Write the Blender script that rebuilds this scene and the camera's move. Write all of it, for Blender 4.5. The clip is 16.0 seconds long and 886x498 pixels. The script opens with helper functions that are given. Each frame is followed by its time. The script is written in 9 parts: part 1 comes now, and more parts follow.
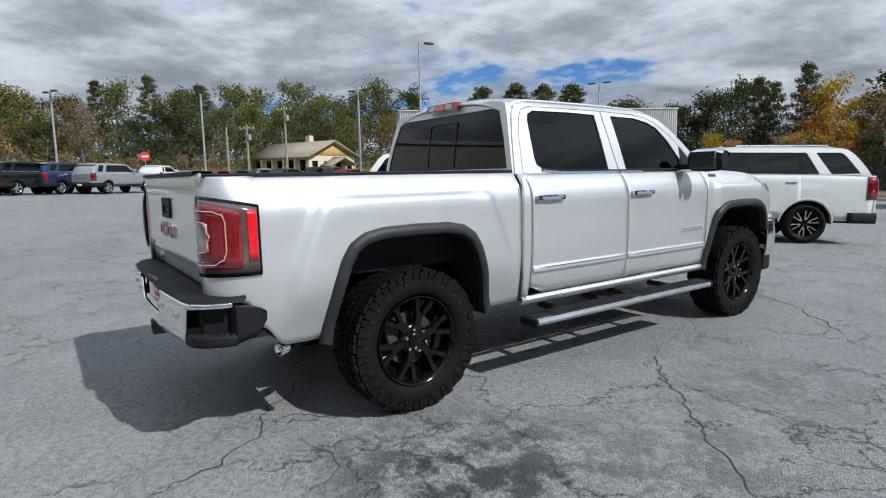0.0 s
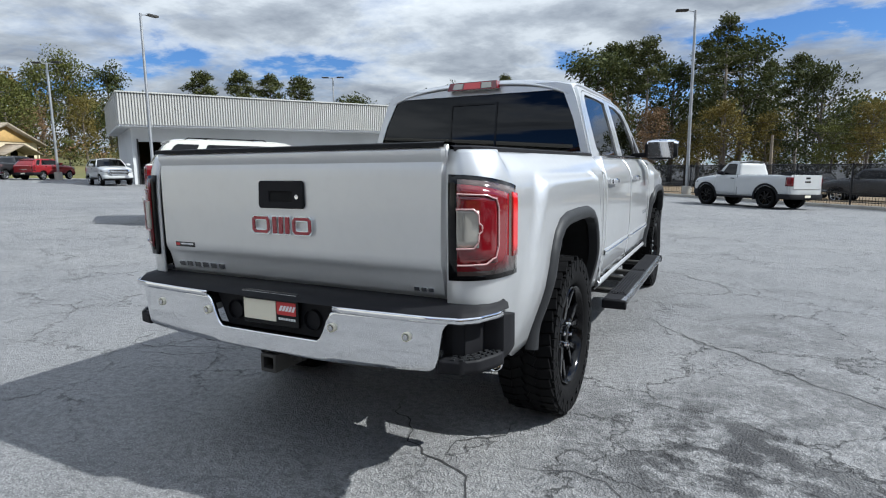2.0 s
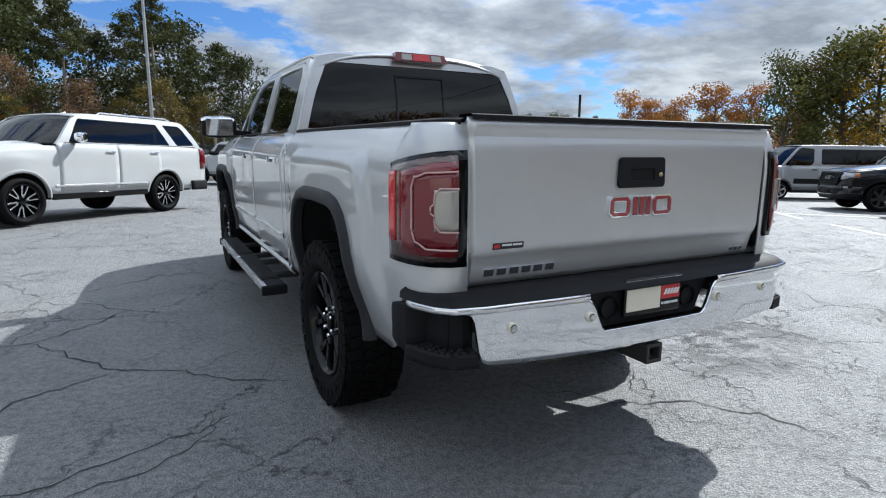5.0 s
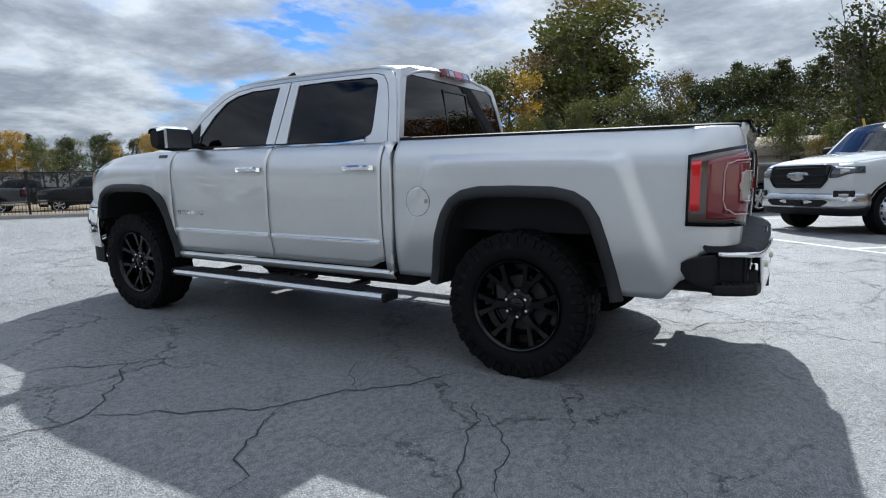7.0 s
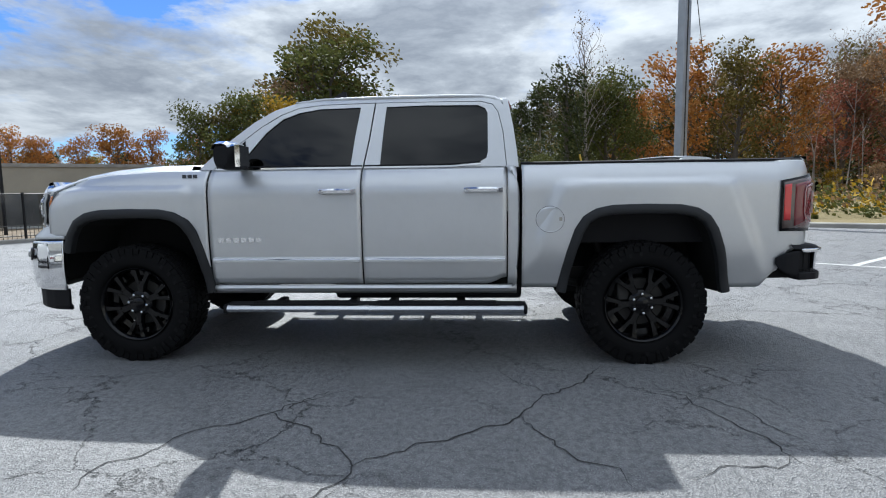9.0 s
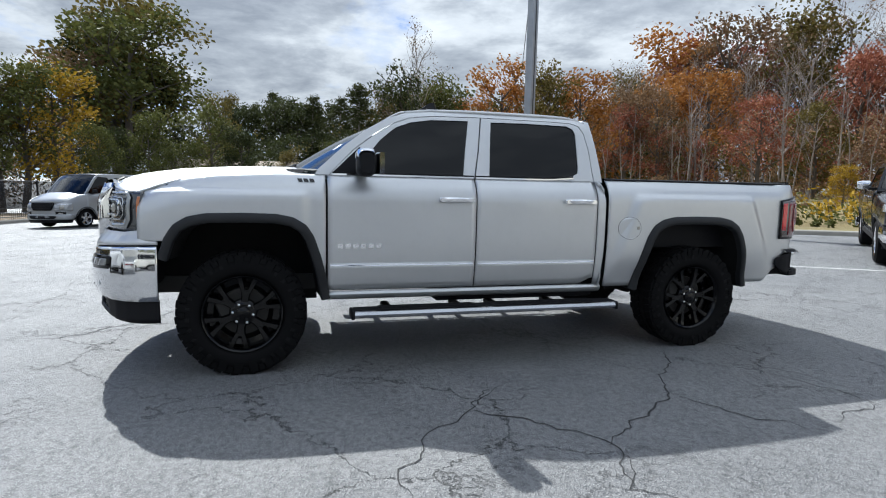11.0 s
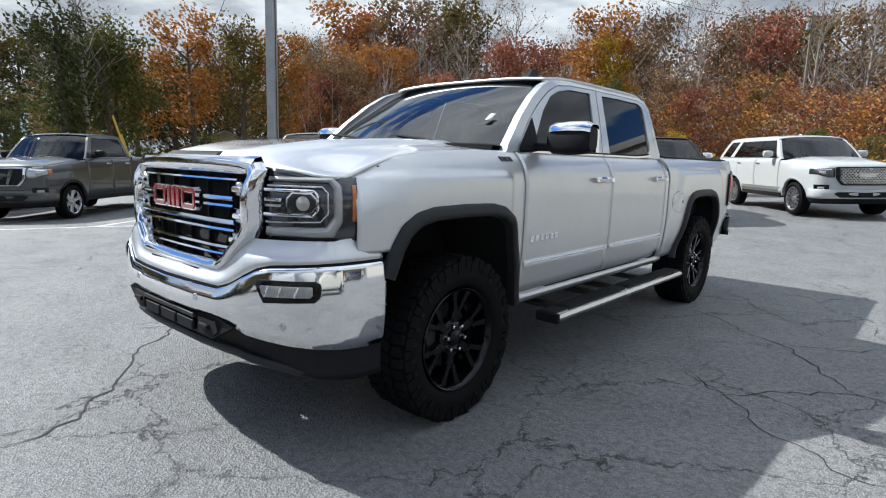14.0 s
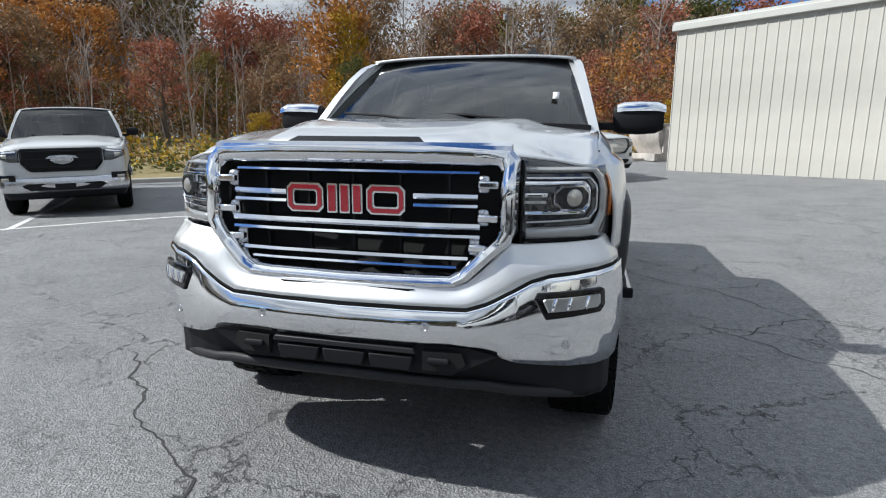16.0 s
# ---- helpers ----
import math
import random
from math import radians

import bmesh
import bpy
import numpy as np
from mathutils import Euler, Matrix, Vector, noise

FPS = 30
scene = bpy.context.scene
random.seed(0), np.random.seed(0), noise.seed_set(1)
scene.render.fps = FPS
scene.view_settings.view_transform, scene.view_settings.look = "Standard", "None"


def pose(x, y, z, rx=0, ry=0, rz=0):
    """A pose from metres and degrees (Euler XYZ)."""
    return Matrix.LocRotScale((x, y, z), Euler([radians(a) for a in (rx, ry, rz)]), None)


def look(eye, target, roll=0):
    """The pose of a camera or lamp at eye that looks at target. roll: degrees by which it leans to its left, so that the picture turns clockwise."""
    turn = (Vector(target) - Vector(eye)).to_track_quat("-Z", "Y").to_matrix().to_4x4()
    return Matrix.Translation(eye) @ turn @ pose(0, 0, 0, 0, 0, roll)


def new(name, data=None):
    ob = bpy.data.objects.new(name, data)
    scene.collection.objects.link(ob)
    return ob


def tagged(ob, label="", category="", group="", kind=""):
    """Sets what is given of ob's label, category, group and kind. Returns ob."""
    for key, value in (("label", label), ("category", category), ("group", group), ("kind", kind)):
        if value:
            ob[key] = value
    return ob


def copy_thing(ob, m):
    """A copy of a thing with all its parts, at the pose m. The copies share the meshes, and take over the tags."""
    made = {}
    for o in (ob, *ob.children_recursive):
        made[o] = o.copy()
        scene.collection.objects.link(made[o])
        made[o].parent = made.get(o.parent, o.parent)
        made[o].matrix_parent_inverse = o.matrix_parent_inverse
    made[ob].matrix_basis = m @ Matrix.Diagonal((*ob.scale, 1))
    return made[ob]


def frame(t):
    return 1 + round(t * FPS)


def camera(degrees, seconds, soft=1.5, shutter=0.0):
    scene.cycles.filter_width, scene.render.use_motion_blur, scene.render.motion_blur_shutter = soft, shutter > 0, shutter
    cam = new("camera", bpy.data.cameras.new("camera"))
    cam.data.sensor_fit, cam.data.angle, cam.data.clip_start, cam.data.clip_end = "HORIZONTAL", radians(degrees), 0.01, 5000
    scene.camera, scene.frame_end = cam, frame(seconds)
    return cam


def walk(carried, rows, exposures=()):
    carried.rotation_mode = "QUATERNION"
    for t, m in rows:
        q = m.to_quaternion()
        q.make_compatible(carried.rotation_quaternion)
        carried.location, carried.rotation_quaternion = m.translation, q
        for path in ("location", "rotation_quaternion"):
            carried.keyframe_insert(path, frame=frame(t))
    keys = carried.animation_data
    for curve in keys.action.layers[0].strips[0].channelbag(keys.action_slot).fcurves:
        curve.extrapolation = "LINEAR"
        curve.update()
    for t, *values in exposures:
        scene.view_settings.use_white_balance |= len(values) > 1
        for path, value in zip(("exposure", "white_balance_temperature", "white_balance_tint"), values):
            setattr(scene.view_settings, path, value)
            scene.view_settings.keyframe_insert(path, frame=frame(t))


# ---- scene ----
cam = camera(75.9, 16.0, 1.12)
PATH = [
    (0, (3.731, -3.573, 1.389), (2.11, -2.43, 1.133), -1.1),
    (0.5, (3.268, -3.945, 1.389), (1.79, -2.626, 1.113), -1.2),
    (1, (2.796, -4.319, 1.366), (1.485, -2.834, 1.089), -1.2),
    (1.5, (2.254, -4.588, 1.356), (1.132, -2.956, 1.074), -0.9),
    (2, (1.722, -4.82, 1.346), (0.824, -3.056, 1.056), -0.6),
    (2.5, (1.154, -4.911, 1.329), (0.504, -3.045, 1.021), -0.5),
    (3, (0.564, -4.978, 1.322), (0.213, -3.034, 1.007), -0.4),
    (3.5, (-0.016, -4.929, 1.323), (-0.044, -2.956, 0.997), -0.2),
    (4, (-0.591, -4.875, 1.321), (-0.289, -2.928, 0.976), 0.1),
    (4.5, (-1.163, -4.766, 1.332), (-0.544, -2.897, 0.979), 0.3),
    (5, (-1.753, -4.594, 1.328), (-0.829, -2.849, 0.969), 0.5),
    (5.5, (-2.364, -4.334, 1.307), (-1.181, -2.747, 0.956), 0.4),
    (6, (-2.96, -3.99, 1.279), (-1.56, -2.587, 0.946), 0.1),
    (6.5, (-3.503, -3.565, 1.252), (-1.927, -2.365, 0.941), -0.4),
    (7, (-3.957, -3.063, 1.237), (-2.242, -2.076, 0.946), -0.9),
    (7.5, (-4.333, -2.527, 1.24), (-2.508, -1.758, 0.961), -1.2),
    (8, (-4.598, -1.927, 1.233), (-2.693, -1.372, 0.979), -1.4),
    (8.5, (-4.826, -1.31, 1.243), (-2.868, -0.971, 1.015), -1.2),
    (9, (-4.93, -0.674, 1.246), (-2.945, -0.553, 1.031), -0.7),
    (9.5, (-5.02, -0.053, 1.262), (-3.029, -0.129, 1.06), -0.1),
    (10, (-5.088, 0.513, 1.287), (-3.107, 0.269, 1.084), 0.4),
    (10.5, (-5.1, 1.044, 1.312), (-3.145, 0.648, 1.101), 0.8),
    (11, (-5.021, 1.56, 1.334), (-3.107, 1.014, 1.111), 1.3),
    (11.5, (-4.816, 2.081, 1.345), (-2.961, 1.372, 1.111), 1.7),
    (12, (-4.497, 2.556, 1.349), (-2.712, 1.689, 1.099), 2),
    (12.5, (-4.138, 3.022, 1.347), (-2.45, 1.981, 1.089), 2.3),
    (13, (-3.669, 3.38, 1.34), (-2.082, 2.197, 1.051), 2.5),
    (13.5, (-3.222, 3.722, 1.336), (-1.765, 2.383, 1.044), 2.3),
    (14, (-2.766, 4.001, 1.333), (-1.461, 2.518, 1.023), 1.6),
    (14.5, (-2.288, 4.266, 1.34), (-1.149, 2.653, 1.025), 1),
    (15, (-1.835, 4.459, 1.344), (-0.891, 2.728, 1.009), 0.4),
    (15.5, (-1.345, 4.571, 1.334), (-0.619, 2.744, 0.969), 0.4),
    (16, (-0.834, 4.677, 1.331), (-0.35, 2.773, 0.957), 0.6),
]
walk(cam, [(t, look(eye, target, roll)) for t, eye, target, roll in PATH], [(0, 0.12, 6000, 6), (1.5, 0.28, 5980, 6), (3, 0.54, 5960, 6), (4.5, 0.50, 5960, 6), (7, 0.48, 5900, 6), (9, 0.42, 5900, 6), (12, 0.44, 6000, 6), (14, 0.44, 6100, 6), (16, 0.28, 6150, 6)])

# ---------- light ----------
SUN_DIR = Vector((1.04, 0.33, 1.0)).normalized()
world = bpy.data.worlds.new("sky")
scene.world = world
world.use_nodes = True
wt = world.node_tree
wt.nodes.clear()


def wmath(op, a, b=0.0, c=0.0):
    n = wt.nodes.new("ShaderNodeMath")
    n.operation = op
    for i, v in enumerate((a, b, c)):
        if isinstance(v, (int, float)):
            n.inputs[i].default_value = v
        else:
            wt.links.new(v, n.inputs[i])
    return n.outputs[0]


def wnoise(vec, scale, detail, rough, dist=0.0):
    n = wt.nodes.new("ShaderNodeTexNoise")
    wt.links.new(vec, n.inputs["Vector"])
    n.inputs["Scale"].default_value, n.inputs["Detail"].default_value = scale, detail
    n.inputs["Roughness"].default_value, n.inputs["Distortion"].default_value = rough, dist
    return n.outputs["Fac"]


def wramp(fac, stops):
    n = wt.nodes.new("ShaderNodeValToRGB")
    while len(n.color_ramp.elements) < len(stops):
        n.color_ramp.elements.new(0.5)
    for e, (p, col) in zip(n.color_ramp.elements, stops):
        e.position, e.color = p, (*col, 1)
    wt.links.new(fac, n.inputs[0])
    return n.outputs[0]


w_geo = wt.nodes.new("ShaderNodeTexCoord")
w_sep = wt.nodes.new("ShaderNodeSeparateXYZ")
wt.links.new(w_geo.outputs["Generated"], w_sep.inputs[0])
w_h = wmath("ADD", wmath("MAXIMUM", w_sep.outputs[2], 0.0), 0.20)
w_com = wt.nodes.new("ShaderNodeCombineXYZ")
wt.links.new(wmath("DIVIDE", w_sep.outputs[0], w_h), w_com.inputs[0])
wt.links.new(wmath("DIVIDE", w_sep.outputs[1], w_h), w_com.inputs[1])
wt.links.new(wmath("MULTIPLY", w_sep.outputs[2], 3.0), w_com.inputs[2])
w_vec = w_com.outputs[0]
w_sky = wt.nodes.new("ShaderNodeTexSky")
w_sky.sky_type, w_sky.sun_disc = "NISHITA", False
w_sky.sun_elevation = math.asin(SUN_DIR.z)
w_sky.sun_rotation = math.atan2(SUN_DIR.x, SUN_DIR.y)
w_sky.air_density, w_sky.dust_density, w_sky.ozone_density = 1.0, 0.1, 4.0
# broken cloud deck: cover from two sizes of noise, grey bellies and bright rims
w_big = wnoise(w_vec, 0.85, 8.0, 0.58, 0.15)
w_cover = wramp(w_big, [(0.42, (0, 0, 0)), (0.455, (0.7, 0.7, 0.7)), (0.51, (1, 1, 1))])
w_body = wnoise(w_vec, 1.7, 8.0, 0.60, 0.15)
w_cloud = wramp(w_body, [(0.32, (9.0, 9.1, 9.3)), (0.43, (7.4, 7.6, 7.9)), (0.52, (5.0, 5.25, 5.7)), (0.62, (3.4, 3.65, 4.15)), (0.76, (5.2, 5.4, 5.8))])
# an overcast sky is brighter overhead than at the horizon
w_lift = wt.nodes.new("ShaderNodeVectorMath")
w_lift.operation = "SCALE"
wt.links.new(w_cloud, w_lift.inputs[0])
wt.links.new(wmath("MULTIPLY_ADD", w_sep.outputs[2], 1.15, 0.60), w_lift.inputs["Scale"])
w_mix = wt.nodes.new("ShaderNodeMix")
w_mix.data_type = "RGBA"
wt.links.new(w_cover, w_mix.inputs["Factor"])
w_deep = wt.nodes.new("ShaderNodeMix")
w_deep.data_type, w_deep.blend_type = "RGBA", "MULTIPLY"
w_deep.inputs["Factor"].default_value = 1.0
w_deep.inputs["B"].default_value = (0.50, 0.66, 0.92, 1)
wt.links.new(w_sky.outputs[0], w_deep.inputs["A"])
wt.links.new(w_deep.outputs["Result"], w_mix.inputs["A"])
wt.links.new(w_lift.outputs[0], w_mix.inputs["B"])
w_bg = wt.nodes.new("ShaderNodeBackground")
w_bg.inputs["Strength"].default_value = 0.092
wt.links.new(w_mix.outputs["Result"], w_bg.inputs[0])
w_out = wt.nodes.new("ShaderNodeOutputWorld")
wt.links.new(w_bg.outputs[0], w_out.inputs[0])
sun_data = bpy.data.lights.new("sun", "SUN")
sun_data.energy, sun_data.angle, sun_data.color = 5.0, radians(0.6), (1.0, 0.96, 0.90)
sun = new("sun", sun_data)
sun.matrix_world = look(SUN_DIR * 50, (0, 0, 0))


# ---------- materials ----------
class Nodes:
    """A node material with a Principled shader, and short ways to wire it."""

    def __init__(self, name):
        self.m = bpy.data.materials.new(name)
        self.m.use_nodes = True
        self.t = self.m.node_tree
        self.b = self.t.nodes["Principled BSDF"]
        self.tc = self.t.nodes.new("ShaderNodeTexCoord")

    def put(self, sock, v):
        if isinstance(v, (int, float)):
            sock.default_value = v
        elif isinstance(v, tuple):
            sock.default_value = (*v, 1) if len(v) == 3 else v
        else:
            self.t.links.new(v, sock)

    def pos(self):
        return self.tc.outputs["Object"]

    def world_pos(self):
        return self.t.nodes.new("ShaderNodeNewGeometry").outputs["Position"]

    def noise(self, vec, scale, detail=4.0, rough=0.55, dist=0.0):
        n = self.t.nodes.new("ShaderNodeTexNoise")
        self.put(n.inputs["Vector"], vec)
        n.inputs["Scale"].default_value, n.inputs["Detail"].default_value = scale, detail
        n.inputs["Roughness"].default_value, n.inputs["Distortion"].default_value = rough, dist
        return n.outputs["Fac"]

    def voronoi(self, vec, scale, feature="F1"):
        n = self.t.nodes.new("ShaderNodeTexVoronoi")
        n.feature = feature
        self.put(n.inputs["Vector"], vec)
        n.inputs["Scale"].default_value = scale
        return n.outputs["Distance"]

    def ramp(self, fac, stops):
        n = self.t.nodes.new("ShaderNodeValToRGB")
        while len(n.color_ramp.elements) < len(stops):
            n.color_ramp.elements.new(0.5)
        for e, (p, col) in zip(n.color_ramp.elements, stops):
            col = (col, col, col) if isinstance(col, (int, float)) else col
            e.position, e.color = p, (*col, 1)
        self.put(n.inputs[0], fac)
        return n.outputs[0]

    def math(self, op, a, b=0.0):
        n = self.t.nodes.new("ShaderNodeMath")
        n.operation = op
        self.put(n.inputs[0], a)
        self.put(n.inputs[1], b)
        return n.outputs[0]

    def mix(self, fac, a, b, how="MIX"):
        n = self.t.nodes.new("ShaderNodeMix")
        n.data_type, n.blend_type = "RGBA", how
        self.put(n.inputs["Factor"], fac)
        self.put(n.inputs["A"], a)
        self.put(n.inputs["B"], b)
        return n.outputs["Result"]

    def bump(self, height, strength=0.3, distance=0.005):
        n = self.t.nodes.new("ShaderNodeBump")
        n.inputs["Strength"].default_value, n.inputs["Distance"].default_value = strength, distance
        self.put(n.inputs["Height"], height)
        self.put(self.b.inputs["Normal"], n.outputs[0])

    def set(self, base=None, rough=None, metal=None, coat=None, spec=None):
        for key, v in (("Base Color", base), ("Roughness", rough), ("Metallic", metal), ("Coat Weight", coat), ("Specular IOR Level", spec)):
            if v is not None:
                self.put(self.b.inputs[key], v)
        return self.m


def dull(rgb, k):
    return tuple(min(1.0, c * k) for c in rgb)


def solid(name, rgb, rough=0.5, metal=0.0, coat=0.0, vary=0.12, fine=90.0, broad=2.5, bump=0.0, dist=0.002, spec=None):
    """A surface of one colour with broad and fine variation of colour, gloss and relief."""
    n = Nodes(name)
    a = n.noise(n.pos(), broad, 5.0)
    f = n.noise(n.pos(), fine, 3.0)
    c = n.mix(n.ramp(a, [(0.3, 0.0), (0.7, 1.0)]), dull(rgb, 1 - vary), dull(rgb, 1 + vary * 0.6))
    c = n.mix(n.math("MULTIPLY", f, vary), c, dull(rgb, 0.55))
    r = n.ramp(a, [(0.25, max(0.0, rough - 0.06 * (rough > 0.1))), (0.75, min(1.0, rough * 1.15 + 0.01))])
    if bump:
        n.bump(f, bump, dist)
    return n.set(c, r, metal, coat, spec)


def car_paint(name, rgb, metal=0.0, rough=0.32, flake=0.0):
    n = Nodes(name)
    a = n.noise(n.pos(), 1.6, 4.0)
    f = n.noise(n.pos(), 900.0, 1.0)
    dust = n.noise(n.pos(), 14.0, 6.0, 0.7)
    c = n.mix(n.ramp(a, [(0.35, 0.0), (0.65, 1.0)]), dull(rgb, 0.96), rgb)
    if flake:
        c = n.mix(n.math("MULTIPLY", f, flake), c, dull(rgb, 0.7))
    c = n.mix(n.math("MULTIPLY", n.ramp(dust, [(0.5, 0.0), (0.8, 1.0)]), 0.06), c, dull((0.42, 0.40, 0.36), 0.2 + max(rgb)))
    n.b.inputs["Coat Roughness"].default_value = 0.04
    return n.set(c, n.ramp(dust, [(0.3, rough), (0.8, rough + 0.08)]), metal, 1.0, 0.15)


def glass(name, tint, gloss_rough=0.0, floor=0.03):
    """A pane: the tint lets light through, the gloss grows towards grazing view."""
    m = bpy.data.materials.new(name)
    m.use_nodes = True
    t = m.node_tree
    t.nodes.clear()
    tr = t.nodes.new("ShaderNodeBsdfTransparent")
    tr.inputs[0].default_value = (*tint, 1)
    gl = t.nodes.new("ShaderNodeBsdfGlossy")
    gl.inputs["Roughness"].default_value = gloss_rough
    lw = t.nodes.new("ShaderNodeLayerWeight")
    lw.inputs["Blend"].default_value = 0.5
    pw = t.nodes.new("ShaderNodeMath")
    pw.operation = "POWER"
    pw.inputs[1].default_value = 4.5
    t.links.new(lw.outputs["Facing"], pw.inputs[0])
    fr = t.nodes.new("ShaderNodeMath")
    fr.operation = "MULTIPLY_ADD"
    fr.inputs[1].default_value, fr.inputs[2].default_value = 0.92, floor
    t.links.new(pw.outputs[0], fr.inputs[0])
    mx = t.nodes.new("ShaderNodeMixShader")
    out = t.nodes.new("ShaderNodeOutputMaterial")
    t.links.new(fr.outputs[0], mx.inputs[0])
    t.links.new(tr.outputs[0], mx.inputs[1])
    t.links.new(gl.outputs[0], mx.inputs[2])
    t.links.new(mx.outputs[0], out.inputs[0])
    return m


SILVER = car_paint("silver_paint", (0.645, 0.653, 0.66), 0.80, 0.42, 0.18)
WHITE = car_paint("white_paint", (0.50, 0.51, 0.51), 0.0, 0.4)
CREAM = car_paint("pearl_white_paint", (0.56, 0.55, 0.50), 0.0, 0.4)
BLACK_PAINT = car_paint("black_paint", (0.005, 0.005, 0.006), 0.0, 0.35)
CHARCOAL = car_paint("charcoal_paint", (0.035, 0.037, 0.040), 0.4, 0.35, 0.2)
NAVY = car_paint("navy_paint", (0.012, 0.018, 0.06), 0.2, 0.3)
RED_PAINT = car_paint("red_paint", (0.25, 0.015, 0.02), 0.2, 0.3)
BLUE_GREY = car_paint("blue_grey_paint", (0.10, 0.16, 0.21), 0.4, 0.32, 0.2)
GREY_PAINT = car_paint("grey_paint", (0.30, 0.31, 0.33), 0.45, 0.33, 0.2)
TITAN_GREY = car_paint("warm_grey_paint", (0.075, 0.08, 0.078), 0.4, 0.32, 0.2)
VAN_SILVER = car_paint("van_silver_paint", (0.40, 0.41, 0.42), 0.4, 0.35, 0.2)
CHROME = solid("chrome", (0.82, 0.83, 0.85), 0.05, 1.0, vary=0.03)
SATIN = solid("satin_metal", (0.62, 0.63, 0.65), 0.25, 1.0, vary=0.06)
GLOSS_BLACK = solid("gloss_black", (0.003, 0.003, 0.0035), 0.10, 0.0, 0.04, vary=0.1, spec=0.28)
PLASTIC = solid("black_plastic", (0.010, 0.010, 0.012), 0.6, vary=0.2, fine=400.0, bump=0.25, dist=0.0008, spec=0.2)
FLARE = solid("grey_plastic_trim", (0.023, 0.024, 0.026), 0.5, vary=0.15, fine=500.0, bump=0.2, dist=0.0006, spec=0.25)
RUBBER = solid("tyre_rubber", (0.0065, 0.0065, 0.007), 0.68, vary=0.25, fine=180.0, bump=0.35, dist=0.001, spec=0.09)
RUBBER_PALE = solid("worn_rubber", (0.011, 0.011, 0.0115), 0.66, vary=0.3, fine=120.0, spec=0.12)
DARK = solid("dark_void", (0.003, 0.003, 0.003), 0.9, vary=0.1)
STEEL = solid("dark_steel", (0.05, 0.048, 0.045), 0.6, 0.5, vary=0.3, fine=40.0, bump=0.2)
RED_LENS = solid("red_lens", (0.15, 0.004, 0.008), 0.08, 0.0, 1.0, vary=0.15)
RED_BRIGHT = solid("bright_red_lens", (0.62, 0.012, 0.015), 0.08, 0.0, 1.0, vary=0.1)
LAMP_AMBIENT = solid("smoky_lens", (0.11, 0.075, 0.065), 0.08, 0.2, 1.0, vary=0.3, fine=25.0)
RED_DEEP = solid("deep_red_lens", (0.17, 0.008, 0.012), 0.08, 0.0, 1.0, vary=0.2)
PINK_GUIDE = solid("pale_light_guide", (0.50, 0.29, 0.28), 0.2, 0.0, 1.0, vary=0.05)
AMBER = solid("amber_lens", (0.5, 0.14, 0.02), 0.1, 0.0, 1.0, vary=0.1)
CLEAR_LENS = solid("clear_lens", (0.42, 0.40, 0.35), 0.08, 0.35, 1.0, vary=0.15, fine=30.0)
LAMP_DARK = solid("smoked_lamp", (0.045, 0.047, 0.05), 0.10, 0.3, 1.0, vary=0.3, fine=25.0)
GUIDE = solid("pale_grey_guide", (0.34, 0.345, 0.34), 0.15, 0.3, 1.0, vary=0.12, fine=30.0)
EMBLEM_RED = solid("red_emblem", (0.27, 0.008, 0.018), 0.15, 0.1, 1.0, vary=0.06)
PALE = solid("pale_card", (0.72, 0.68, 0.55), 0.6, vary=0.04)
INK = solid("black_print", (0.02, 0.02, 0.02), 0.5, vary=0.1)
WHITE_PRINT = solid("white_print", (0.75, 0.75, 0.75), 0.5, vary=0.05)
RED_PRINT = solid("red_print", (0.5, 0.03, 0.03), 0.5, vary=0.05)
SEAT = solid("dark_cloth", (0.02, 0.02, 0.022), 0.85, vary=0.2, bump=0.2)
TINT = glass("tinted_glass", (0.012, 0.015, 0.018), floor=0.045)
SCREEN = glass("windscreen_glass", (0.22, 0.30, 0.32), floor=0.10)


# ---------- mesh helpers ----------
def solid_mesh(name, verts, faces, mat, parent=None, label="", sharp=40.0, thick=0.0, bevel=0.0, smooth=True):
    me = bpy.data.meshes.new(name)
    me.from_pydata([tuple(v) for v in verts], [], [tuple(f) for f in faces])
    mats = mat if isinstance(mat, (list, tuple)) else [mat]
    for m in mats:
        me.materials.append(m)
    me.validate()
    if smooth:
        me.shade_smooth()
        me.set_sharp_from_angle(angle=radians(sharp))
    ob = new(name, me)
    if parent is not None:
        ob.parent = parent
    if label:
        ob["label"] = label
    if thick:
        mod = ob.modifiers.new("thickness", "SOLIDIFY")
        mod.thickness, mod.offset = thick, -1.0
    if bevel:
        mod = ob.modifiers.new("round", "BEVEL")
        mod.width, mod.segments, mod.limit_method = bevel, 2, "ANGLE"
    return ob


def part(name, bm, mat, parent, label="", sharp=40.0, bevel=0.0):
    """Links a bmesh as one mesh under a thing or a part."""
    verts = [v.co.copy() for v in bm.verts]
    bm.verts.index_update()
    faces = [[v.index for v in f.verts] for f in bm.faces]
    bm.free()
    return solid_mesh(name, verts, faces, mat, parent, label, sharp, bevel=bevel)


def thing(name, label, category, group=""):
    return tagged(new(name), label, category, group)


